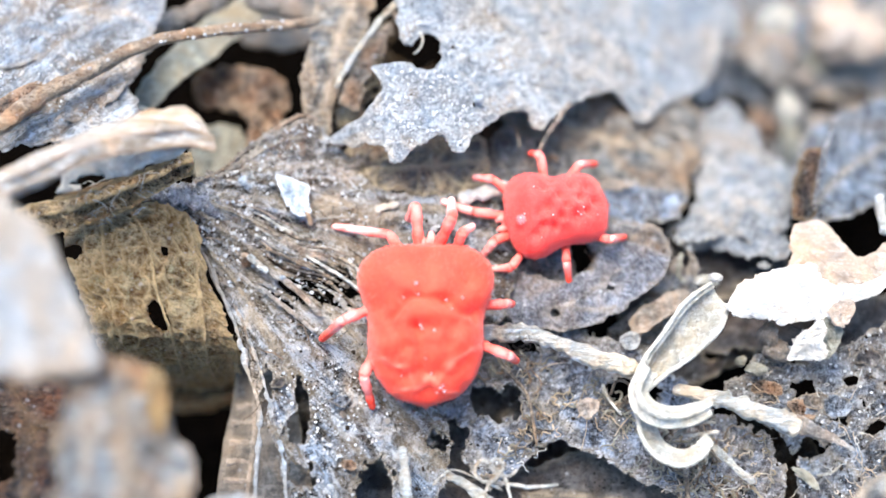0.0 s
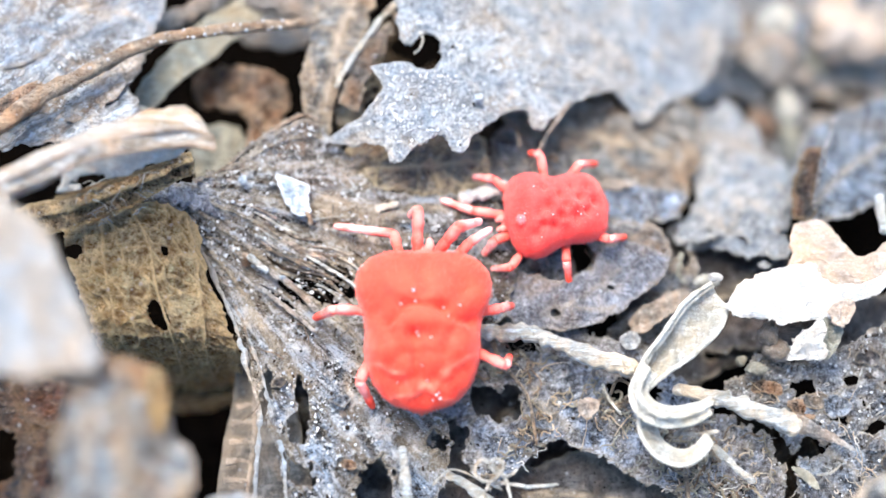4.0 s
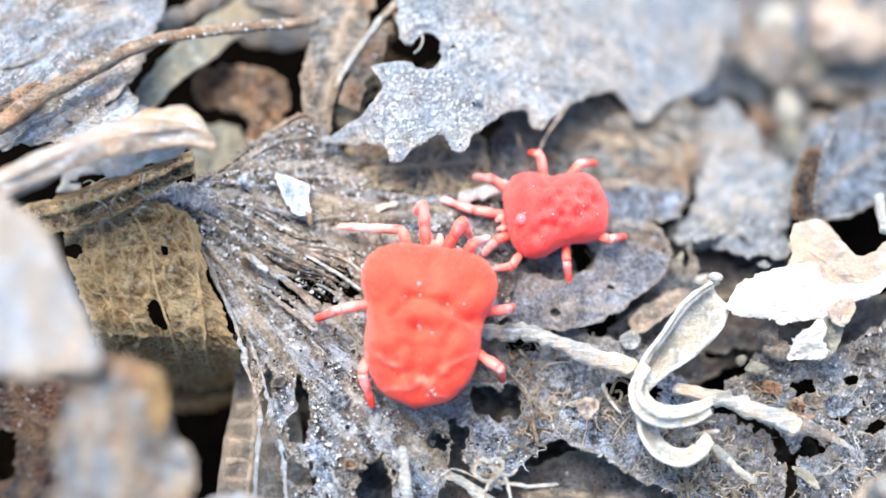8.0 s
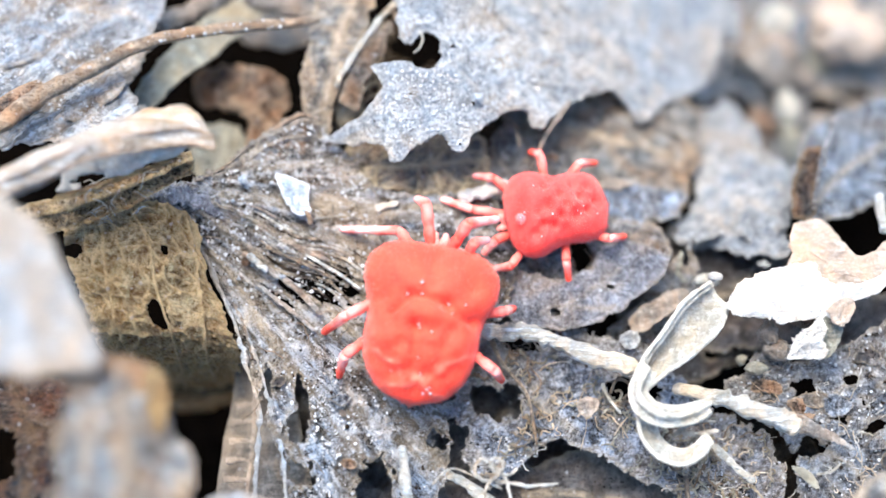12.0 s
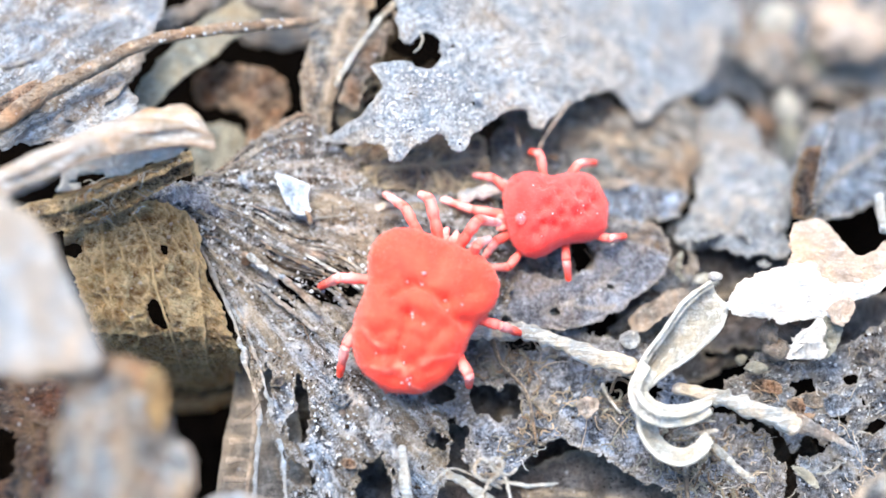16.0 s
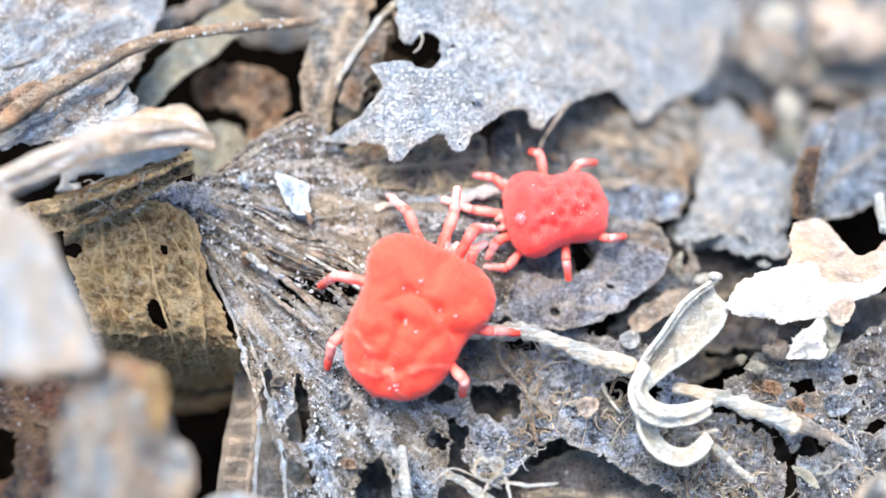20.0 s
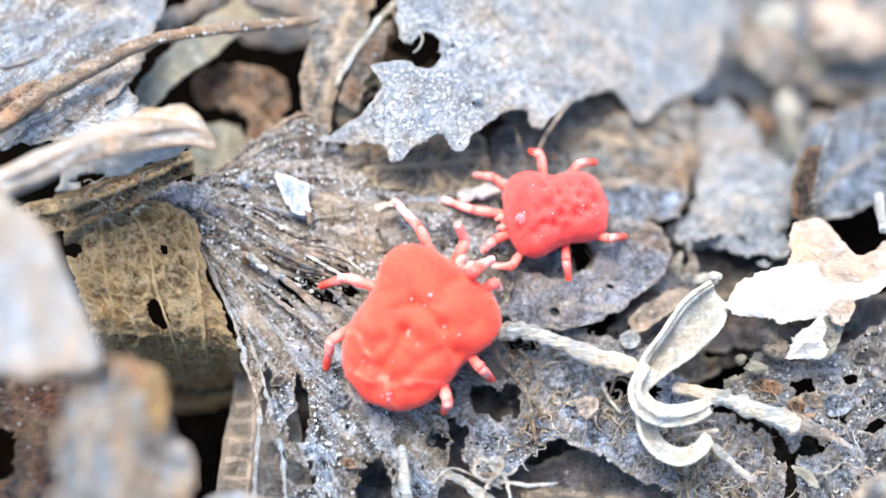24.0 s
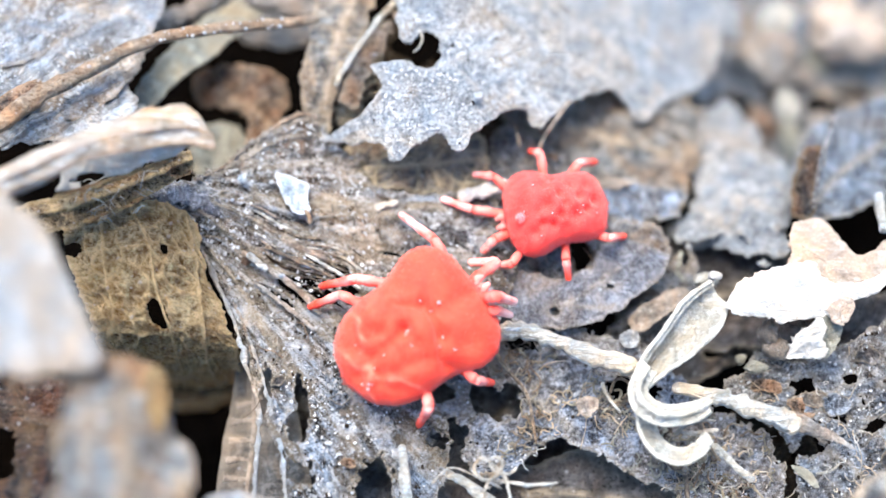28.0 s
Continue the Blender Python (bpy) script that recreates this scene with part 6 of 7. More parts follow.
# Mineral dust; extra grains on glinting and serrated leaves stand in for glints.
grains("white_grit", np.vstack([scatter("serrated_leaf", 6500, rng_g), scatter("broad_leaf", 10000, rng_g), scatter("right_leaf", 2200, rng_g), scatter("lower_leaf", 2200, rng_g), scatter("glinting_leaf", 9000, rng_g), scatter("serrated_leaf", 14000, rng_g, (-1.66, 1.75, 1), (2.2, 5.11, 1)), scatter("upturned_lobe", 3500, rng_g), scatter("broad_leaf", 1500, rng_g, (-3.69, -2.57, 0), (-0.75, -5.48, 0))]), 0.007, 0.042, M_GRIT, "white mineral dust on the leaves, thickened to stand in for glints", 1)
# White beads stand in for wet drops and glints, besides coarse grit.
grains("pale_beads", np.vstack([scatter("right_leaf", 260, rng_g), scatter("lower_leaf", 160, rng_g), scatter("broad_leaf", 260, rng_g), scatter("broad_leaf", 2600, rng_g, (-5.48, -1.04, 0), (-1.59, 2.06, 0)), scatter("upturned_lobe", 500, rng_g), scatter("serrated_leaf", 420, rng_g, (-1.66, 1.75, 1), (1.75, 5.11, 1))]), 0.012, 0.054, M_GRIT, "coarse bluish-white grit and beads standing in for wet drops and glints", 6)
grains("dark_grit", np.vstack([scatter("serrated_leaf", 700, rng_g), scatter("broad_leaf", 6000, rng_g), scatter("right_leaf", 2500, rng_g), scatter("lower_leaf", 1800, rng_g), scatter("side_leaf", 800, rng_g)]), 0.01, 0.055, M_UMBER_AND_SHADE, "dark brown crumbs of humus on the leaves", 2, 0.5)


def hairs(places, seed, longest, r, material, label, curl=0.26):
    rng = np.random.RandomState(seed)
    vs, fs, base = [], [], 0
    for p in places:
        n = 12
        turn = np.cumsum(rng.normal(0, curl, n)) + rng.uniform(0, 6.28)
        step = longest * rng.uniform(0.25, 1.0) / n
        path = p + np.column_stack([np.cumsum(np.cos(turn) * step), np.cumsum(np.sin(turn) * step), 0.04 + 0.16 * np.sin(np.linspace(0, np.pi, n)) * rng.uniform(0, 1)])
        v, f = tube_mesh(path, np.full(n, r * rng.uniform(0.6, 1.3)), 5, 0.2, seed)
        vs.append(v)
        fs += [tuple(i + base for i in q) for q in f]
        base += len(v)
    add("root_hairs", np.vstack(vs), fs, material, None, label, "root hairs", kind="stuff")


hairs(np.vstack([scatter("lower_leaf", 150, rng_g), scatter("right_leaf", 40, rng_g), scatter("lower_leaf", 26, rng_g, (4.89, -3.6, -0.9), (6.73, -5.32, -0.9))]), 3, 1.1, 0.014, M_FIBRE, "pale fine root hairs tangled over the rotten leaf")
hairs(np.vstack([scatter("broad_leaf", 90, rng_g), scatter("skeleton_scrap", 50, rng_g), scatter("side_leaf", 40, rng_g)]), 4, 1.0, 0.014, M_ROOT, "brown fine root hairs lying on the leaf")

hairs(np.vstack([scatter("lower_leaf", n, rng_g, lo, hi) for n, lo, hi in ((40, (1.34, -1.67, -0.9), (2.2, -2.58, -0.9)), (40, (0.33, -2.45, -0.9), (0.94, -3.6, -0.9)), (50, (3.33, -2.45, -0.9), (4.26, -3.72, -0.9)), (30, (1.43, -3.6, -0.9), (2.15, -4.47, -0.9)), (60, (4.63, -3.85, -0.9), (6.48, -5.32, -0.9)))]), 8, 0.8, 0.022, M_ROOT, "curly brown rootlets round the eaten holes", 0.55)

hairs(np.vstack([scatter("lower_leaf", n, rng_g, lo, hi) for n, lo, hi in ((50, (0.45, -2.32, -0.9), (1.87, -3.35, -0.9)), (40, (1.33, -2.32, -0.9), (2.8, -3.35, -0.9)), (60, (3.2, -2.45, -0.9), (4.08, -3.66, -0.9)), (46, (1.18, -3.6, -0.9), (2.33, -4.59, -0.9)), (150, (4.51, -3.66, -0.9), (7.09, -5.35, -0.9)), (50, (3.27, -3.85, -0.9), (4.8, -5.08, -0.9)))]), 12, 0.7, 0.022, M_DRAB, "drab rootlets matted round the holes", 0.7)
hairs(np.vstack([scatter("lower_leaf", n, rng_g, lo, hi) for n, lo, hi in ((60, (0.2, -2.32, -0.9), (1.86, -3.85, -0.9)), (40, (1.44, -3.35, -0.9), (2.63, -4.72, -0.9)), (40, (3.2, -2.45, -0.9), (4.14, -3.66, -0.9)), (90, (4.87, -3.85, -0.9), (7.09, -5.35, -0.9)))]), 15, 0.55, 0.018, M_FIBRE, "pale rootlets curling out of the holes", 0.8)
hairs(np.vstack([scatter("right_leaf", n, rng_g, lo, hi) for n, lo, hi in ((30, (6.79, -2.15, -0.6), (7.79, -3.42, -0.6)), (40, (7.55, -3.87, -0.8), (9.35, -5.36, -0.8)), (20, (8.22, -2.43, -0.5), (9.54, -3.69, -0.5)))]), 13, 0.6, 0.013, M_FIBRE, "pale root hairs lying over the pitted leaf", 0.6)
hairs(np.vstack([scatter("skeleton_scrap", 24, rng_g), scatter("side_leaf", 20, rng_g)]), 14, 0.6, 0.014, M_TAN, "tan root hairs under the serrated leaf", 0.5)


def torn_bits():
    """Small torn scraps of leaf lying on the rotten leaves."""
    rng = np.random.RandomState(44)
    kinds = [(M_BLUE, "small blue-grey scrap of rotten leaf"), (M_DUN, "small grey-brown scrap of rotten leaf"), (M_DARK_AND_SHADE, "small dark scrap of rotten leaf"), (M_BROWN, "small brown scrap of rotten leaf"), (M_SIDE, "small grey scrap of rotten leaf")]
    spots = [(name, p) for name, n in (("lower_leaf", 34), ("right_leaf", 30), ("side_leaf", 8), ("broad_leaf", 16)) for p in scatter(name, n, rng)]
    for k, (name, p) in enumerate(spots):
        r, turn = rng.uniform(0.16, 0.34), rng.uniform(0, 6.28)
        if name in ("broad_leaf", "side_leaf"):
            r *= 0.6
        ring = [(p[0] + r * rng.uniform(0.6, 1.4) * math.cos(turn + q), p[1] + r * 0.7 * rng.uniform(0.6, 1.4) * math.sin(turn + q)) for q in np.linspace(0, 6.28, 8)[:-1]]
        top = TOPS[name][0]
        outline = [(x, y, float(top(np.array(x), np.array(y))) + 0.05 + 0.08 * rng.uniform()) for x, y in ring]
        material, label = kinds[k % 5]
        leaf("leaf_scrap", outline, material, label, ragged=0.035, rag=6, res=0.03, thick=0.05, ripple=0.1, wrinkle=0.07, seed=200 + k, rim=0.04, group="leaf scraps on the rotten leaves")


torn_bits()

rng_w = np.random.RandomState(31)
wool = np.array([Vector((-7.48, 0.53, 2.0)).lerp(Vector((-6.11, 1.1, 1.95)), t)[:] for t in rng_w.uniform(0, 1, 18)] + [Vector((-7.43, 0.04, 1.52)).lerp(Vector((-6.32, 0.6, 1.47)), t)[:] for t in rng_w.uniform(0, 1, 18)])
hairs(wool + rng_w.normal(0, 0.1, wool.shape), 5, 0.5, 0.011, M_FIBRE, "white woolly fibres on the folded brown leaf")


def crumb_mesh(seed):
    bm = bmesh.new()
    bmesh.ops.create_icosphere(bm, subdivisions=2, radius=1)
    for q in bm.verts:
        q.co *= 1 + 0.5 * noise.noise(q.co * 1.3 + Vector((seed * 3.1, 0, 0)))
        q.co.z *= 0.7
    me = bpy.data.meshes.new("crumb")
    bm.to_mesh(me)
    bm.free()
    return me


def crumbs():
    rng = np.random.RandomState(21)
    kinds = [(M_BROWN, "brown crumb of rotten leaf"), (M_BLUE, "dark grey crumb of soil"), (M_TAN, "tan crumb of dry leaf"), (M_UPPER, "grey crumb with mineral dust"), (M_WHITE, "tiny white chip of straw")]
    meshes = []
    for k in range(10):
        me = crumb_mesh(k)
        me.materials.append(kinds[k % 5][0])
        meshes.append((me, kinds[k % 5][1]))
    spots = np.vstack([scatter("lower_leaf", 80, rng), scatter("right_leaf", 70, rng), scatter("broad_leaf", 60, rng), scatter("middle_leaf", 20, rng), scatter("side_leaf", 14, rng)])
    for p in spots:
        me, label = meshes[rng.randint(10)]
        ob = new("crumb", me)
        s = 0.04 + 0.08 * rng.uniform() ** 3
        ob.scale = Vector((s, s * rng.uniform(0.6, 1.2), s)) * MM
        ob.rotation_euler = (0, 0, rng.uniform(0, 6.28))
        ob.location = Vector((p[0], p[1], p[2] + s * 0.25)) * MM
        tagged(ob, label, "crumb", "crumbs on the leaves")


crumbs()


# ---- the two velvet mites ----
def part(name, v, f, material, parent, label="", attrs=None):
    """One mesh under a mite or under one of its parts, in its parent's space (mm)."""
    ORIGIN[parent.name] = np.zeros(3)
    return add(name, v, f, material, parent, label, attrs=attrs)


def mite_body_shape(half, widths, tall, dimples, seed, lines):
    """A peanut-shaped velvety body; x runs forward, z up from the leaf."""
    nu, nv = 110, 96
    front = max(widths)
    s, a = np.meshgrid(-np.cos(np.linspace(0, np.pi, nu)), np.arange(nv) / nv * 2 * np.pi, indexing="ij")
    end = np.clip(1 - np.abs(s) ** 2.5, 0, 1) ** (1 / 2.2)
    w = np.interp(s, [-1, -0.9, -0.8, -0.65, -0.5, -0.34, -0.16, 0.0, 0.19, 0.33, 0.47, 0.61, 0.75, 0.89, 0.97, 1], widths)
    h = tall * (0.9 + 0.1 * np.exp(-((s - 0.4) / 0.4) ** 2) + 0.08 * np.exp(-((s + 0.45) / 0.4) ** 2))
    ca, sa = np.cos(a), np.sin(a)
    x = half * s
    y = w * np.sign(ca) * np.abs(ca) ** 0.86
    end_h = np.clip(1 - s ** 2, 0, 1) ** 0.55
    z = h * end_h * np.where(sa > 0, np.abs(sa) ** 0.9, -0.6 * np.abs(sa))
    up = np.clip(sa, 0, 1) ** 0.5
    rng = np.random.RandomState(seed)
    d = 0.03 * fbm(x * 1.1 + 7, y * 1.1, seed, 3) + 0.03 * fbm(x * 2.7, y * 2.7 + 3, seed + 1, 2)
    pale = np.zeros_like(x)
    for px, py, pr, pd in dimples:
        g = np.exp(-(((x - px) ** 2 + (y - py) ** 2) / pr ** 2))
        d = d - 2.9 * pd * g
    for line, width, rise, lighter in lines:
        near = np.full(x.shape, 9.0)
        xw, yw = x + 0.11 * fbm(x * 3.1, y * 3.1, seed + 4, 3), y + 0.11 * fbm(x * 3.1, y * 3.1, seed + 5, 3)
        for p, q in zip(line, line[1:]):
            ex, ey = q[0] - p[0], q[1] - p[1]
            t = np.clip(((xw - p[0]) * ex + (yw - p[1]) * ey) / (ex * ex + ey * ey), 0, 1)
            near = np.minimum(near, np.hypot(xw - p[0] - t * ex, yw - p[1] - t * ey))
        d = d + (0.4 if rise > 0 else 1.35) * rise * np.exp(-(near / width) ** 2)
        pale = np.maximum(pale, 0.85 * lighter * (0.6 + 0.8 * fbm(x * 7, y * 7, seed + 8, 3)) * np.exp(-(near / (0.45 * width)) ** 2))
    k = d * up
    nx, ny, nz = x / half ** 2, y / front ** 2, z / tall ** 2
    ln = np.sqrt(nx ** 2 + ny ** 2 + nz ** 2) + 1e-9
    x, y, z = x + k * nx / ln, y + k * ny / ln, z + k * nz / ln
    v = np.stack([x, y, z + tall * 0.6 + 0.12], -1).reshape(-1, 3)
    f = [(i * nv + j, i * nv + (j + 1) % nv, (i + 1) * nv + (j + 1) % nv, (i + 1) * nv + j) for i in range(nu - 1) for j in range(nv)]
    return v, f, (pale * up).ravel()


def setae(v, count, length, seed):
    """Short spikes over the upper skin."""
    rng = np.random.RandomState(seed)
    mid = v.mean(0)
    pick = v[rng.randint(0, len(v), count)]
    pick = pick + rng.normal(0, 0.015, pick.shape)
    d = (pick - mid) / np.array([3.0, 2.4, 1.0])
    d = d / np.linalg.norm(d, axis=1)[:, None] + rng.normal(0, 0.25, pick.shape)
    d /= np.linalg.norm(d, axis=1)[:, None]
    side = np.cross(d, rng.normal(0, 1, pick.shape))
    side /= np.linalg.norm(side, axis=1)[:, None]
    other = np.cross(d, side)
    r = 0.008
    base = pick - d * 0.03
    out = np.stack([base + side * r, base - side * r * 0.5 + other * r, base - side * r * 0.5 - other * r, pick + d * (length * rng.uniform(0.5, 1.2, (count, 1)))], 1)
    k = np.arange(count) * 4
    f = np.vstack([np.column_stack([k, k + 1, k + 3]), np.column_stack([k + 1, k + 2, k + 3]), np.column_stack([k + 2, k, k + 3])])
    return out.reshape(-1, 3), f


def bead_mesh(centre, r, squash=1.0):
    bm = bmesh.new()
    bmesh.ops.create_icosphere(bm, subdivisions=2, radius=1)
    v = np.array([q.co[:] for q in bm.verts]) * np.array([r, r, r * squash]) + np.array(centre)
    f = [[q.index for q in p.verts] for p in bm.faces]
    bm.free()
    return v, f


def leg_mesh(length, r0, r1, joints, pale0, pale1, round_end):
    """A jointed leg piece along x: swollen segments with narrow joints, paler in the middle of each, and on top where a
    highlight is coloured in.
    """
    n, sides = 12 * joints + 2, 10
    s = np.linspace(0, 1, n)
    seg = np.abs(np.sin(np.pi * s * joints)) ** 0.55
    r = (r0 + (r1 - r0) * s) * (0.85 + 0.19 * seg * (1 + 0.3 * np.sin(s * 17 + length * 9)))
    if round_end:
        r = r * np.sqrt(np.clip(1.0 - np.clip((s - 0.9) / 0.1, 0, 1) ** 2, 0.02, 1))
    path = np.column_stack([s * length, np.zeros(n), np.zeros(n)])
    v, f = tube_mesh(path, r, sides, 0.1, joints)
    turn = np.tile(np.arange(sides) / sides * 6.283, n)
    along = np.repeat(s, sides)
    # Random blotches; sin(turn) pales the upper side, a highlight put into the colour.
    blotch_and_highlight = np.clip(0.55 + 1.6 * fbm(along * length * 2.6 + 3 * joints, np.cos(turn) * 0.6 + length * 7, joints + 3, 3) + 0.25 * np.sin(turn), 0, 1.3)
    pale = (pale0 + (pale1 - pale0) * along) * (0.75 + 0.25 * np.abs(np.sin(np.pi * along * joints)) ** 0.7) * (0.3 + 0.8 * blotch_and_highlight)
    return v, f, pale


def velvet_mite(label, half, widths, tall, dimples, skin, seed, lines, hips, hip_z, pieces, leg_r, grains, hair):
    mite = tagged(new("velvet_mite"), label, "mite", "velvet mites")
    v, f, pale = mite_body_shape(half, widths, tall, dimples, seed, lines)
    body = part("body", v, f, skin, mite, attrs={"pale": pale})
    hv, hf = setae(v[v[:, 2] > tall * 0.55], hair, 0.035, seed)
    part("setae", hv, hf, skin, body, attrs={"pale": np.tile([0.0, 0.0, 0.0, 0.8], len(hv) // 4)})
    for side in (1, -1):
        pv, pf = tube_mesh(spline([(half * 0.86, side * 0.09, tall * 0.5), (half * 1.06, side * 0.12, tall * 0.52), (half * 1.17, side * 0.1, tall * 0.36)], 16), np.array([1, 1.1, 1.1, 1.1, 1.0, 0.9, 1, 1.1, 1.1, 1, 0.9, 0.8, 0.8, 0.7, 0.5, 0.15]) * leg_r * 0.85, 8)
        part("palp", pv, pf, M_LEG, mite, "pale pink feeler beside the mouth", {"pale": np.linspace(0.1, 0.75, len(pv))})
        cv, cf = tube_mesh(spline([(half * 0.85, side * 0.03, tall * 0.62), (half * 0.99, side * 0.05, tall * 0.66), (half * 1.09, side * 0.03, tall * 0.5)], 14), np.array([1, 1, 1.1, 1.15, 1.1, 1, 0.95, 1, 1, 0.9, 0.8, 0.6, 0.4, 0.1]) * leg_r * 0.5, 8)
        part("mouthpart", cv, cf, M_LEG, mite, "short orange-red mouthpart", {"pale": np.linspace(0.05, 0.5, len(cv))})
    for gx, gy, gr in grains:
        near = v[np.argmin(np.hypot(v[:, 0] - gx, v[:, 1] - gy) - 0.4 * v[:, 2])]
        gv, gf = bead_mesh((gx, gy, near[2] + gr * 0.5), gr)
        part("grain", gv, gf, M_BEAD if gr > 0.06 else M_GRIT, body, "clear round droplet" if gr > 0.06 else "white dust grain", {"vein": np.zeros(len(gv)), "rim": np.zeros(len(gv))})
    legs = []
    for k, ((hx, hy), (a, b)) in enumerate(zip(hips, pieces)):
        front_leg = k % 4 < 2
        thick = leg_r * (1.1 if k % 4 == 0 else 1.0)
        lv, lf, lp = leg_mesh(a, thick * 0.95, thick * 1.08, 2, 0.0, 0.4 if front_leg else 0.55, False)
        leg = part("leg", lv, lf, M_LEG, mite, attrs={"pale": lp})
        tv, tf, tp = leg_mesh(b, thick * 1.05, thick * 0.72, 2, 0.4 if front_leg else 0.8, 1.4 if front_leg else -0.4, True)
        foot = part("foot", tv, tf, M_LEG, leg, "pale pink tip of the leg" if front_leg else "orange-red tip of the leg", {"pale": tp})
        legs.append((leg, foot, Vector((hx, hy, hip_z)), a, b))
    return mite, legs


def sample(rows, t):
    """A smooth step between the rows (t, values...)."""
    if t <= rows[0][0]:
        return Vector(rows[0][1:])
    for p, q in zip(rows, rows[1:]):
        if t <= q[0]:
            f = (t - p[0]) / (q[0] - p[0])
            return Vector(p[1:]).lerp(Vector(q[1:]), f)
    return Vector(rows[-1][1:])


def aim(at, ahead, up):
    """A pose at a point whose x axis points ahead and whose z axis leans to up."""
    x = ahead.normalized()
    y = up.cross(x).normalized()
    z = x.cross(y)
    m = Matrix((x, y, z)).transposed().to_4x4()
    m.translation = at * MM
    return m


def leg_rows(hip, a, body_rows, feet):
    """Poses of a leg's two pieces, from the places of its knee and its tip over the leaf."""
    upper, lower = [], []
    for t, body in body_rows:
        m = body.inverted()
        spot = sample(feet, t)
        knee = hip + (m @ Vector(spot[:3]) - hip).normalized() * a
        tip = m @ Vector(spot[3:])
        mu = aim(hip, knee - hip, Vector((0, 0, 1)))
        ml = aim(knee, tip - knee, Vector((0, 0, 1)))
        upper.append((t, mu))
        lower.append((t, mu.inverted() @ ml))
    return upper, lower


# body of the larger mite: seconds, x, y, z, turn from its first heading
BIG_PATH = [(0.0, -0.361, -1.859, 0.362, 0.0), (0.5, -0.352, -1.865, 0.362, -1.2), (1.0, -0.356, -1.871, 0.362, -1.6), (1.5, -0.357, -1.88, 0.362, -2.0), (2.0, -0.36, -1.882, 0.362, -2.9), (2.5, -0.366, -1.922, 0.362, -2.6), (3.0, -0.387, -1.957, 0.362, -2.7), (3.5, -0.426, -2.023, 0.362, -0.9), (5.5, -0.413, -1.939, 0.362, -2.6), (6.0, -0.404, -1.925, 0.362, -3.9), (6.5, -0.408, -1.914, 0.362, -4.2), (7.0, -0.409, -1.909, 0.362, -5.0), (7.5, -0.396, -1.917, 0.362, -6.2), (8.0, -0.393, -1.904, 0.362, -6.6), (8.5, -0.398, -1.901, 0.362, -6.2), (9.0, -0.398, -1.897, 0.362, -6.3), (9.5, -0.408, -1.893, 0.362, -7.4), (10.0, -0.401, -1.895, 0.362, -8.6), (10.5, -0.406, -1.907, 0.362, -9.1), (11.0, -0.399, -1.902, 0.362, -10.0), (11.5, -0.396, -1.892, 0.362, -10.3), (12.0, -0.396, -1.878, 0.362, -10.5), (12.5, -0.384, -1.863, 0.362, -10.4), (14.5, -0.453, -1.832, 0.362, -15.1), (15.0, -0.482, -1.762, 0.362, -17.3), (15.5, -0.506, -1.712, 0.361, -19.1), (16.0, -0.538, -1.682, 0.361, -22.2), (16.5, -0.543, -1.661, 0.36, -23.5), (17.0, -0.56, -1.648, 0.36, -24.2), (17.5, -0.578, -1.685, 0.36, -23.8), (18.0, -0.596, -1.683, 0.36, -23.7), (18.5, -0.597, -1.677, 0.36, -24.5), (19.0, -0.611, -1.669, 0.36, -26.0), (19.5, -0.657, -1.7, 0.36, -25.9), (20.0, -0.678, -1.838, 0.359, -27.3), (20.5, -0.692, -1.844, 0.359, -28.1), (21.0, -0.675, -1.844, 0.359, -28.1), (21.5, -0.641, -1.851, 0.359, -27.5), (23.5, -0.65, -1.948, 0.357, -33.1), (24.0, -0.624, -2.088, 0.355, -36.4), (24.5, -0.627, -2.055, 0.355, -37.2), (25.0, -0.646, -2.037, 0.354, -39.4), (25.5, -0.646, -2.017, 0.352, -41.8), (26.0, -0.654, -2.016, 0.351, -43.1), (26.5, -0.648, -1.971, 0.35, -45.4), (27.0, -0.649, -1.96, 0.348, -47.8), (27.5, -0.655, -1.946, 0.348, -48.9), (28.0, -0.669, -2.1, 0.344, -53.9)]
BIG_HIPS = [(1.62, 0.14), (1.5, 0.48), (0.42, 0.95), (-0.4, 1.0), (1.62, -0.25), (1.5, -0.6), (0.4, -1.0), (-0.35, -1.0)]
BIG_PIECES = [(0.94, 0.64), (0.87, 1.52), (0.94, 1.36), (0.8, 0.96), (0.8, 1.28), (0.52, 1.12), (0.66, 1.04), (0.87, 1.44)]
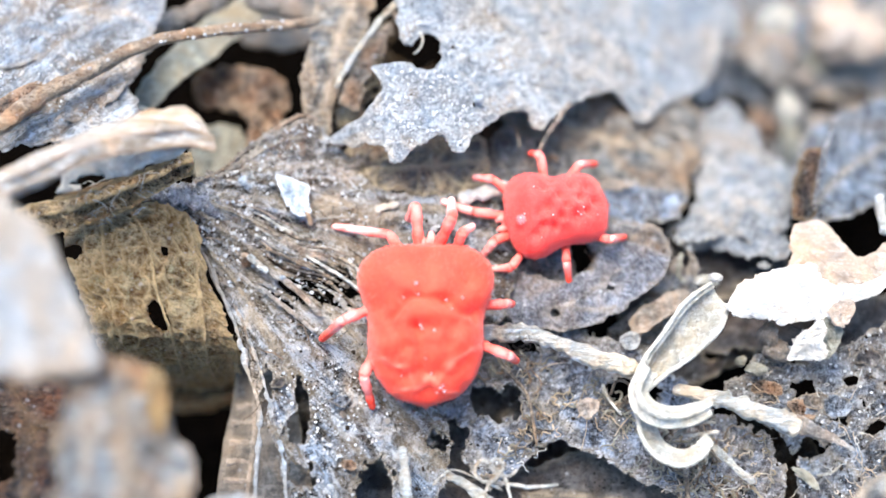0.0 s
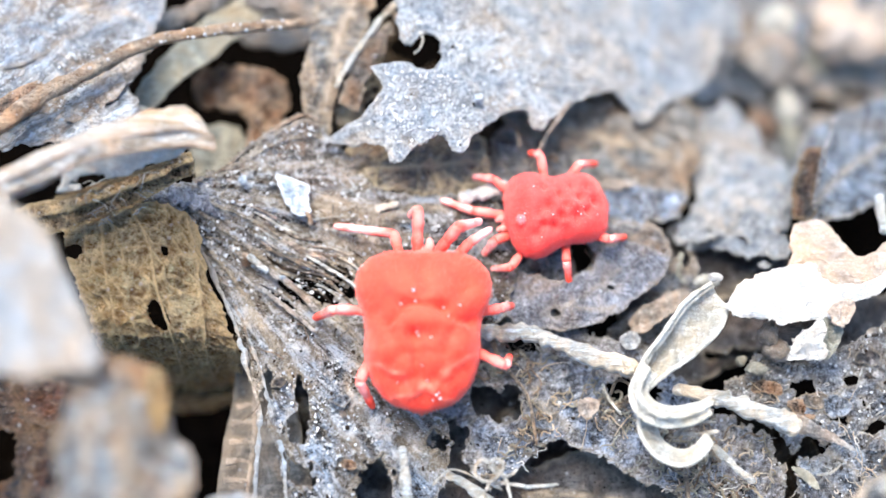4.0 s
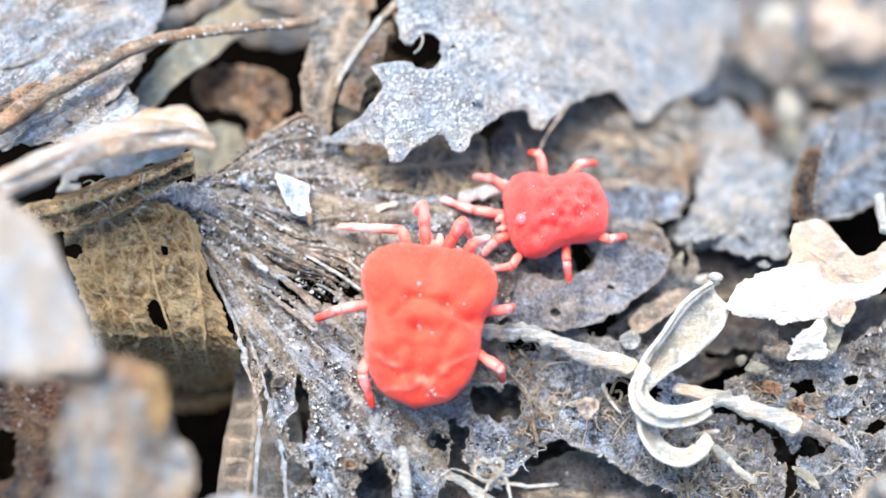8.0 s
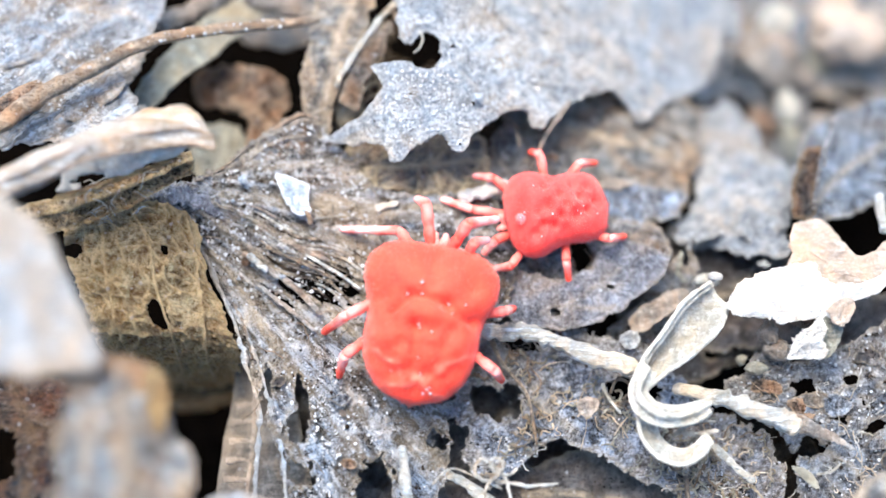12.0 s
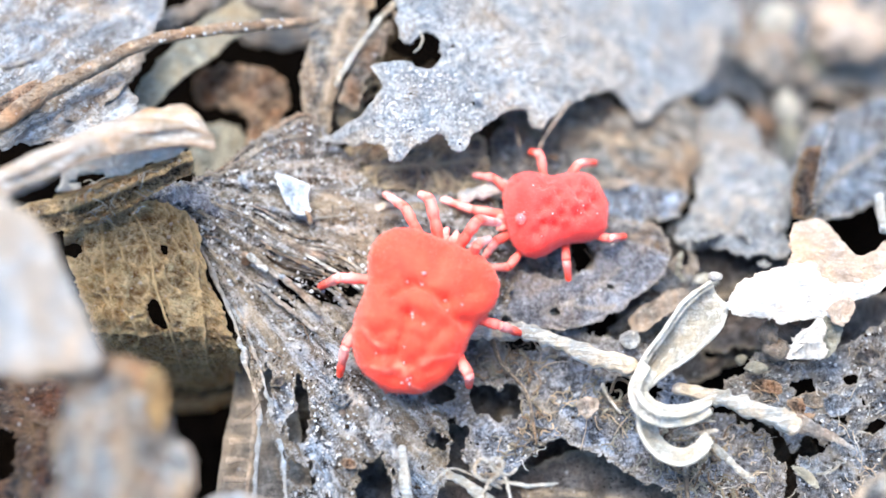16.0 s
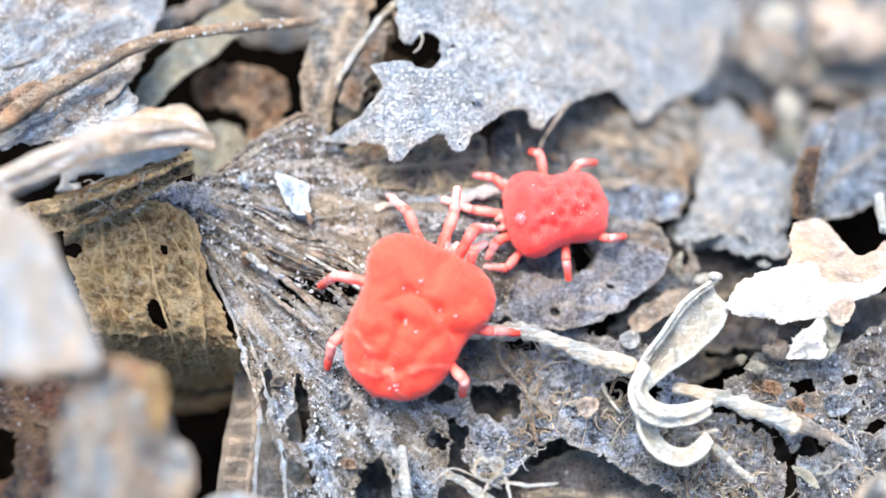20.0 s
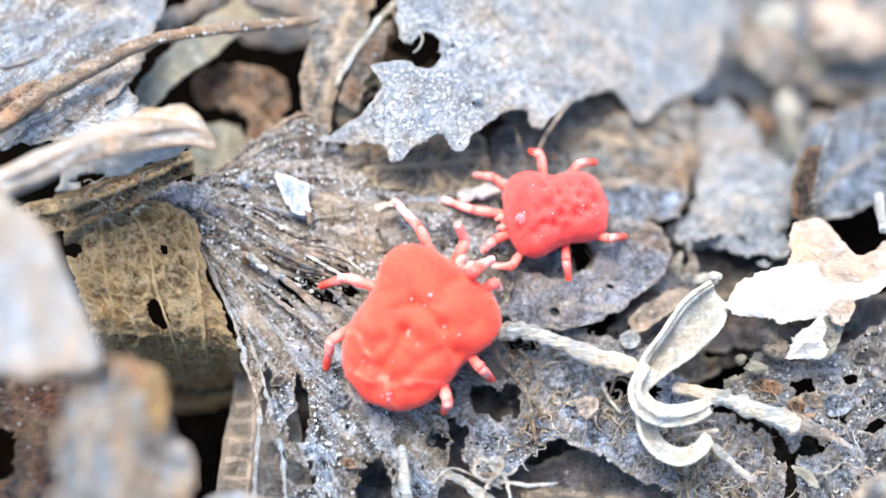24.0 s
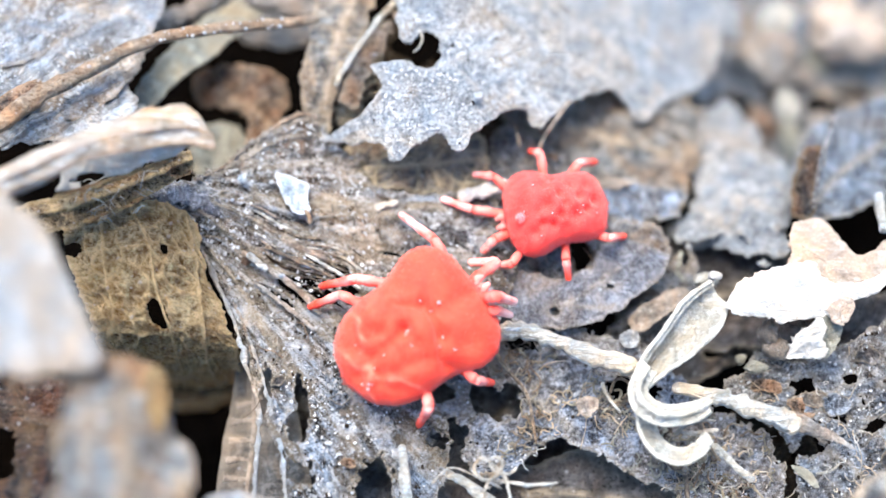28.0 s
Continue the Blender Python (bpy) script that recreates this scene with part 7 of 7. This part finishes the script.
# each leg of the larger mite: seconds, its knee, its tip
BIG_FEET = [
    [(0, -0.58, 0.46, 1.41, -0.76, 0.37, 0.8), (1, -0.57, 0.45, 1.41, -0.75, 0.37, 0.8), (3, -0.54, 0.29, 1.72, -0.68, 0.19, 1.1), (6, -0.42, 0.37, 1.58, -0.68, 0.7, 1.1), (8, -0.42, 0.35, 1.71, -0.59, 0.44, 1.1), (9, -0.25, 0.43, 1.34, -0.51, 0.96, 1.1), (10, -0.18, 0.4, 1.14, -0.49, 0.9, 1.4), (12, -0.35, 0.4, 1.61, -0.56, 0.73, 1.1), (15, -0.32, 0.47, 1.62, -0.55, 0.75, 1.1), (17, -0.22, 0.54, 1.58, -0.41, 0.91, 1.1), (18, 0.03, 0.45, 0.88, 0.02, 0.82, 1.4), (19.5, 0.31, 0.43, 1.16, 0.41, 1.02, 1.4), (21, 0.19, 0.33, 1.29, 0.17, 0.95, 1.1), (24, 0.49, -0.14, 0.82, 0.3, 0.04, 1.4), (25, 0.68, -0.16, 0.87, 0.34, -0.28, 1.4), (26, 0.84, -0.48, 0.58, 0.24, -0.45, 0.8), (27, 0.94, -0.42, 0.61, 0.33, -0.45, 0.8), (28, 1.18, -0.63, 0.8, 0.54, -0.64, 0.8)],
    [(0, -1.16, 0.04, 0.79, -2.46, 0.48, 0.15), (3, -1.04, 0.06, 0.89, -2.44, 0.39, 0.4), (6, -1.16, -0.0, 0.83, -2.43, 0.48, 0.15), (8, -0.89, 0.12, 0.85, -2.32, 0.37, 0.4), (12.5, -0.94, 0.09, 0.83, -2.27, 0.37, 0.15), (14.5, -0.78, 0.34, 1.25, -1.29, 1.25, 0.15), (18, -0.77, 0.45, 1.36, -1.29, 1.2, 0.15), (21, -0.75, 0.23, 1.57, -1.17, 1.1, 0.4), (24, -0.5, -0.04, 1.35, -1.09, 0.99, 0.4), (26, -0.38, -0.04, 1.28, -1.08, 0.98, 0.4), (27, -0.32, -0.08, 1.15, -1.1, 0.98, 0.4), (28, -0.18, -0.3, 1.31, -0.95, 0.65, 0.4)],
    [(0, -2.06, -2.05, 1.33, -2.64, -2.13, 0.1), (1, -2.16, -1.82, 1.28, -2.81, -1.65, 0.1), (6, -2.18, -1.82, 1.31, -2.78, -1.63, 0.1), (10, -2.11, -1.83, 1.31, -2.73, -1.73, 0.1), (11.5, -2.0, -1.98, 1.32, -2.59, -1.99, 0.1), (12, -1.99, -1.97, 1.32, -2.59, -1.99, 0.1), (12.5, -2.14, -1.45, 1.31, -2.72, -1.22, 0.1), (14.5, -2.15, -1.25, 1.32, -2.69, -0.97, 0.1), (16.5, -2.15, -1.12, 1.33, -2.69, -0.94, 0.1), (21, -2.21, -1.11, 1.36, -2.7, -0.95, 0.1), (26, -1.98, -1.14, 1.25, -2.69, -0.95, 0.1), (28, -1.81, -1.12, 1.13, -2.69, -0.96, 0.1)],
    [(0, -1.65, -3.13, 0.85, -1.48, -3.63, 0.05), (3, -1.69, -3.18, 0.88, -1.48, -3.6, 0.05), (10.2, -1.69, -3.05, 0.79, -1.48, -3.62, 0.05), (11, -2.06, -2.74, 0.97, -2.22, -2.95, 0.05), (14.5, -2.01, -2.72, 0.95, -2.21, -2.98, 0.05), (17, -2.08, -2.43, 0.84, -2.21, -2.96, 0.05), (17.7, -2.2, -2.39, 0.9, -2.46, -2.76, 0.05), (21, -2.31, -2.45, 0.93, -2.48, -2.8, 0.05), (24, -2.34, -2.41, 0.91, -2.5, -2.81, 0.05), (26.5, -2.26, -2.19, 0.79, -2.5, -2.75, 0.05), (27, -2.09, -1.21, 0.51, -2.9, -1.46, 0.05), (28, -2.17, -1.31, 0.63, -2.92, -1.42, 0.05)],
    [(0, 0.19, 0.02, 1.89, 0.18, 0.83, 0.9), (1, 0.35, 0.0, 1.81, 0.69, 0.83, 0.9), (3, 0.37, -0.24, 1.91, 0.88, 0.36, 0.9), (6, 0.19, 0.04, 1.81, 0.52, 0.28, 0.6), (8, 0.4, -0.08, 1.86, 0.6, 0.04, 0.6), (10, 0.55, -0.14, 1.83, 0.81, 0.1, 0.6), (12, 0.53, -0.15, 1.88, 1.2, 0.34, 0.9), (15, 0.72, -0.02, 1.7, 1.25, 0.36, 0.6), (18, 0.73, -0.03, 1.71, 1.25, 0.36, 0.6), (19.5, 0.69, -0.05, 1.69, 1.19, 0.39, 0.6), (21, 0.7, -0.37, 1.82, 0.96, -0.1, 0.6), (24, 0.7, -1.17, 1.97, 1.08, -0.58, 0.9), (25, 0.76, -1.19, 1.94, 1.29, -0.67, 0.9), (26, 1.11, -1.26, 1.78, 1.34, -0.83, 0.6), (27, 1.11, -1.39, 1.78, 1.39, -0.99, 0.6), (28, 1.1, -1.72, 1.77, 1.56, -1.47, 0.6)],
    [(0, 0.41, -0.24, 1.66, 0.66, 0.28, 0.7), (1, 0.49, -0.28, 1.63, 0.72, 0.3, 0.7), (3, 0.6, -0.36, 1.51, 1.12, 0.21, 0.7), (6, 0.59, -0.44, 1.63, 0.87, 0.11, 0.7), (8, 0.64, -0.48, 1.66, 0.99, -0.02, 0.7), (12, 0.66, -0.49, 1.68, 0.99, -0.07, 0.7), (16.5, 0.73, -0.54, 1.65, 1.03, -0.04, 0.7), (19.5, 0.65, -0.62, 1.64, 0.94, -0.08, 0.7), (21, 0.63, -0.55, 1.4, 0.94, -0.16, 0.4), (24, 1.07, -1.32, 1.49, 1.24, -1.1, 0.4), (25, 1.08, -1.35, 1.48, 1.28, -1.12, 0.4), (26, 1.09, -1.59, 1.47, 1.3, -1.34, 0.4), (27, 1.07, -1.7, 1.46, 1.39, -1.57, 0.4), (28, 1.08, -1.9, 1.43, 1.48, -1.7, 0.4)],
    [(0, 1.29, -1.55, 0.86, 1.53, -1.24, -0.1), (6, 1.27, -1.67, 0.83, 1.53, -1.3, -0.1), (12.5, 1.32, -1.74, 0.84, 1.56, -1.37, -0.1), (14.5, 1.26, -1.99, 0.83, 1.72, -1.96, -0.1), (18, 1.1, -2.07, 0.71, 1.74, -1.94, -0.1), (21.5, 1.08, -2.18, 0.7, 1.7, -1.94, -0.1), (23.5, 0.71, -2.88, 0.87, 1.08, -2.99, -0.1), (26, 0.79, -3.0, 0.89, 1.09, -3.02, -0.1), (28, 0.69, -3.24, 0.84, 1.09, -3.06, -0.1)],
    [(0, 1.36, -2.73, 1.05, 1.61, -2.47, -0.35), (1, 1.36, -2.75, 1.02, 1.65, -2.41, -0.35), (3, 1.37, -2.85, 0.89, 1.43, -2.12, -0.35), (3.5, 1.33, -2.89, 0.93, 1.43, -2.23, -0.35), (6, 1.17, -2.99, 1.08, 1.3, -2.89, -0.35), (10, 1.13, -3.01, 1.08, 1.3, -2.93, -0.35), (12, 1.07, -3.08, 1.07, 1.28, -2.94, -0.35), (15, 0.9, -3.06, 1.07, 1.12, -3.03, -0.35), (16, 0.54, -3.18, 1.09, 0.57, -3.07, -0.35), (19.5, 0.45, -3.2, 1.09, 0.47, -3.23, -0.35), (20.5, 0.4, -3.35, 1.09, 0.38, -3.32, -0.35), (21, 0.24, -3.44, 1.07, 0.02, -3.41, -0.35), (24, 0.11, -3.76, 1.08, 0.02, -3.64, -0.35), (25.3, 0.08, -3.7, 1.09, -0.0, -3.67, -0.35), (26, -0.12, -3.8, 0.99, -0.64, -3.82, -0.35), (27, -0.18, -3.72, 1.07, -0.42, -3.76, -0.35), (28, -0.27, -3.88, 1.07, -0.52, -3.95, -0.35)],
]
big_dimples = [(0.56, -0.43, 0.13, 0.06), (0.89, -0.86, 0.26, 0.035), (-0.01, 0.19, 0.16, 0.05), (-1.02, 0.27, 0.18, 0.045), (-0.95, -0.33, 0.18, 0.045), (-1.35, -0.04, 0.14, 0.03), (0.63, 0.41, 0.12, 0.03), (0.39, 1.04, 0.22, 0.04), (0.29, -1.12, 0.22, 0.045), (-0.03, -0.19, 0.12, 0.03), (-0.35, -0.43, 0.14, 0.025), (-0.43, 0.41, 0.14, 0.03), (1.17, 0.7, 0.4, -0.035), (1.27, -0.7, 0.38, -0.03), (-0.35, 0.76, 0.26, -0.035), (-0.29, -0.78, 0.26, -0.035), (0.29, -0.04, 0.2, -0.035)]
big_lines = [
    ([(-0.77, 1.14), (-0.67, 0.82), (-0.81, 0.59), (-0.89, 0.39)], 0.1, 0.06, 1.0),
    ([(-0.42, -1.12), (-0.57, -0.83), (-0.75, -0.59), (-0.92, -0.46)], 0.1, 0.07, 1.1),
    ([(-1.47, 0.68), (-1.31, 0.54), (-1.25, 0.35), (-1.25, 0.09), (-1.04, -0.07), (-1.17, -0.25), (-1.29, -0.39), (-1.36, -0.7)], 0.09, 0.06, 1.0),
    ([(-0.89, 0.38), (-1.22, 0.23)], 0.09, 0.05, 0.6),
    ([(-0.92, -0.46), (-1.17, -0.25)], 0.09, 0.05, 0.6),
    ([(-0.12, 1.04), (-0.34, 0.96)], 0.12, 0.05, 0.5),
    ([(1.53, -0.04), (1.06, 0.02), (0.71, 0.07)], 0.128, -0.059, 0),
    ([(0.18, 0.74), (0.42, 0.55), (0.57, 0.33), (0.63, 0.04), (0.55, -0.25), (0.48, -0.51), (0.32, -0.71), (0.25, -0.98)], 0.104, -0.092, 0),
    ([(0.03, 0.17), (-0.28, 0.13), (-0.75, 0.06), (-0.99, 0.01)], 0.096, -0.108, 0),
    ([(0.02, 0.6), (-0.4, 0.44), (-0.72, 0.49)], 0.104, -0.054, 0),
    ([(0.02, -0.59), (-0.4, -0.49), (-0.72, -0.52)], 0.104, -0.049, 0),
    ([(-0.82, 0.88), (-1.07, 0.49)], 0.112, -0.038, 0),
    ([(-0.82, -0.82), (-1.07, -0.52)], 0.112, -0.038, 0),
]
BIG, BIG_LEGS = velvet_mite("larger bright orange-red velvet mite walking on the leaf", 1.70, [0, 0.58, 0.82, 1.02, 1.13, 1.19, 1.21, 1.2, 1.25, 1.34, 1.42, 1.43, 1.36, 1.14, 0.82, 0], 0.85, big_dimples, M_SKIN, 3, big_lines, BIG_HIPS, 0.5, BIG_PIECES, 0.108,
                            [(0.88, 0.19, 0.034), (0.59, 0.44, 0.024), (0.65, 0.15, 0.024), (0.53, -0.43, 0.027), (0.58, -0.77, 0.025), (0.02, 0.1, 0.03), (-0.04, 0.07, 0.022), (-0.08, -0.19, 0.024), (0.36, -0.54, 0.016), (-1.27, -0.31, 0.026), (-1.34, -0.39, 0.03), (-1.38, -0.24, 0.024), (-1.22, -0.36, 0.018), (-0.97, -0.12, 0.02), (-0.66, -0.01, 0.018), (-1.02, 0.49, 0.016)], 5200)

SMALL_AT, SMALL_TURN = (2.525, 0.77, -0.35), 189
SMALL_HIPS = [(0.82, 0.22), (0.7, 0.5), (-0.1, 0.62), (-0.55, 0.5), (0.85, -0.12), (0.7, -0.4), (0.1, -0.6), (-0.2, -0.62)]
SMALL_PIECES = [(0.73, 0.48), (0.87, 0.64), (0.52, 0.64), (0.66, 0.88), (1.01, 0.8), (0.87, 0.56), (0.87, 0.56), (0.73, 0.88)]
# each leg of the smaller mite: seconds, its knee, its tip
SMALL_FEET = [
    [(0, 1.15, 0.12, 0.23, 0.89, -0.11, -0.1), (12, 1.16, 0.1, 0.23, 0.89, -0.13, -0.1), (20, 1.17, 0.06, 0.21, 0.98, -0.25, -0.1), (24, 1.15, 0.11, 0.24, 0.87, -0.08, -0.1), (28, 1.16, 0.11, 0.24, 0.88, -0.09, -0.1)],
    [(0, 1.49, -0.53, 0.25, 1.05, -0.41, -0.2), (12, 1.49, -0.52, 0.28, 1.08, -0.44, -0.2), (20, 1.41, -0.52, 0.12, 0.87, -0.38, -0.2), (24, 1.51, -0.54, 0.27, 1.11, -0.38, -0.2), (28, 1.51, -0.51, 0.31, 1.15, -0.36, -0.2)],
    [(0, 2.72, -0.33, 0.08, 2.81, -0.75, -0.4), (28, 2.72, -0.33, 0.07, 2.82, -0.75, -0.4)],
    [(0, 3.66, 0.12, 0.28, 4.12, 0.43, -0.4), (28, 3.66, 0.11, 0.28, 4.13, 0.41, -0.4)],
    [(0, 0.67, 0.83, 0.12, -0.05, 1.15, 0.0), (8, 0.67, 0.88, 0.08, -0.06, 1.18, 0.0), (28, 0.67, 0.84, 0.12, -0.05, 1.16, 0.0)],
    [(0, 1.13, 1.56, 0.26, 0.66, 1.72, 0.0), (28, 1.15, 1.59, 0.25, 0.67, 1.75, 0.0)],
    [(0, 2.19, 2.15, 0.26, 1.99, 2.4, -0.2), (28, 2.2, 2.15, 0.26, 2.0, 2.41, -0.2)],
    [(0, 3.05, 1.91, 0.27, 3.53, 2.22, -0.4), (28, 3.06, 1.91, 0.26, 3.54, 2.23, -0.4)],
]
small_dimples = [(0.28, -0.39, 0.129, 0.058), (0.29, 0.08, 0.147, 0.072), (-0.03, -0.14, 0.11, 0.051), (-0.51, -0.06, 0.138, 0.072), (-0.33, 0.42, 0.147, 0.065), (0.22, 0.56, 0.12, 0.08), (0.46, 0.5, 0.11, 0.072), (0.62, 0.66, 0.12, 0.058), (0.01, 0.36, 0.12, 0.065), (-0.63, 0.28, 0.12, 0.072), (-0.38, -0.35, 0.129, 0.051), (-0.15, 0.12, 0.11, 0.051), (-0.85, 0.05, 0.129, 0.058), (0.1, -0.6, 0.129, 0.051), (-0.05, 0.62, 0.129, 0.043), (0.5, 0.2, 0.101, 0.043), (-0.7, -0.3, 0.11, 0.043), (-0.3, 0.15, 0.11, -0.029), (0.62, -0.35, 0.294, -0.043), (0.15, -0.2, 0.11, -0.029)]
SMALL, SMALL_LEGS = velvet_mite("smaller pinkish-red velvet mite resting on the leaf", 1.15, [0, 0.52, 0.68, 0.77, 0.79, 0.79, 0.77, 0.79, 0.87, 0.95, 0.99, 0.99, 0.93, 0.76, 0.54, 0], 0.78, small_dimples, M_SKIN2, 5, [], SMALL_HIPS, 0.3, SMALL_PIECES, 0.095,
                                [(0.88, 0.24, 0.13), (0.78, 0.12, 0.022), (0.2, 0.3, 0.02), (0.5, -0.4, 0.018), (-0.5, 0.2, 0.018), (-0.42, 0.34, 0.02), (-0.36, 0.28, 0.016), (0.5, 0.7, 0.018), (-0.8, 0.35, 0.018)], 4200)


def motions():
    big = [(t, pose(x, y, z, 18, 0, 0) @ pose(0, 0, 0, 0, 0, 90 + turn)) for t, x, y, z, turn in BIG_PATH]
    small = [(t, pose(*SMALL_AT, 0, 0, SMALL_TURN)) for t in (0.0, 2.0, 8.0, 12.0, 16.0, 20.0, 24.0, 28.0)]
    for mite, legs, rows, all_feet in ((BIG, BIG_LEGS, big, BIG_FEET), (SMALL, SMALL_LEGS, small, SMALL_FEET)):
        walk(mite, [(t, Matrix.Translation(m.translation * MM) @ m.to_3x3().to_4x4()) for t, m in rows])
        for (leg, foot, hip, a, b), feet in zip(legs, all_feet):
            upper, lower = leg_rows(hip, a, rows, feet)
            walk(leg, upper)
            walk(foot, lower)


motions()
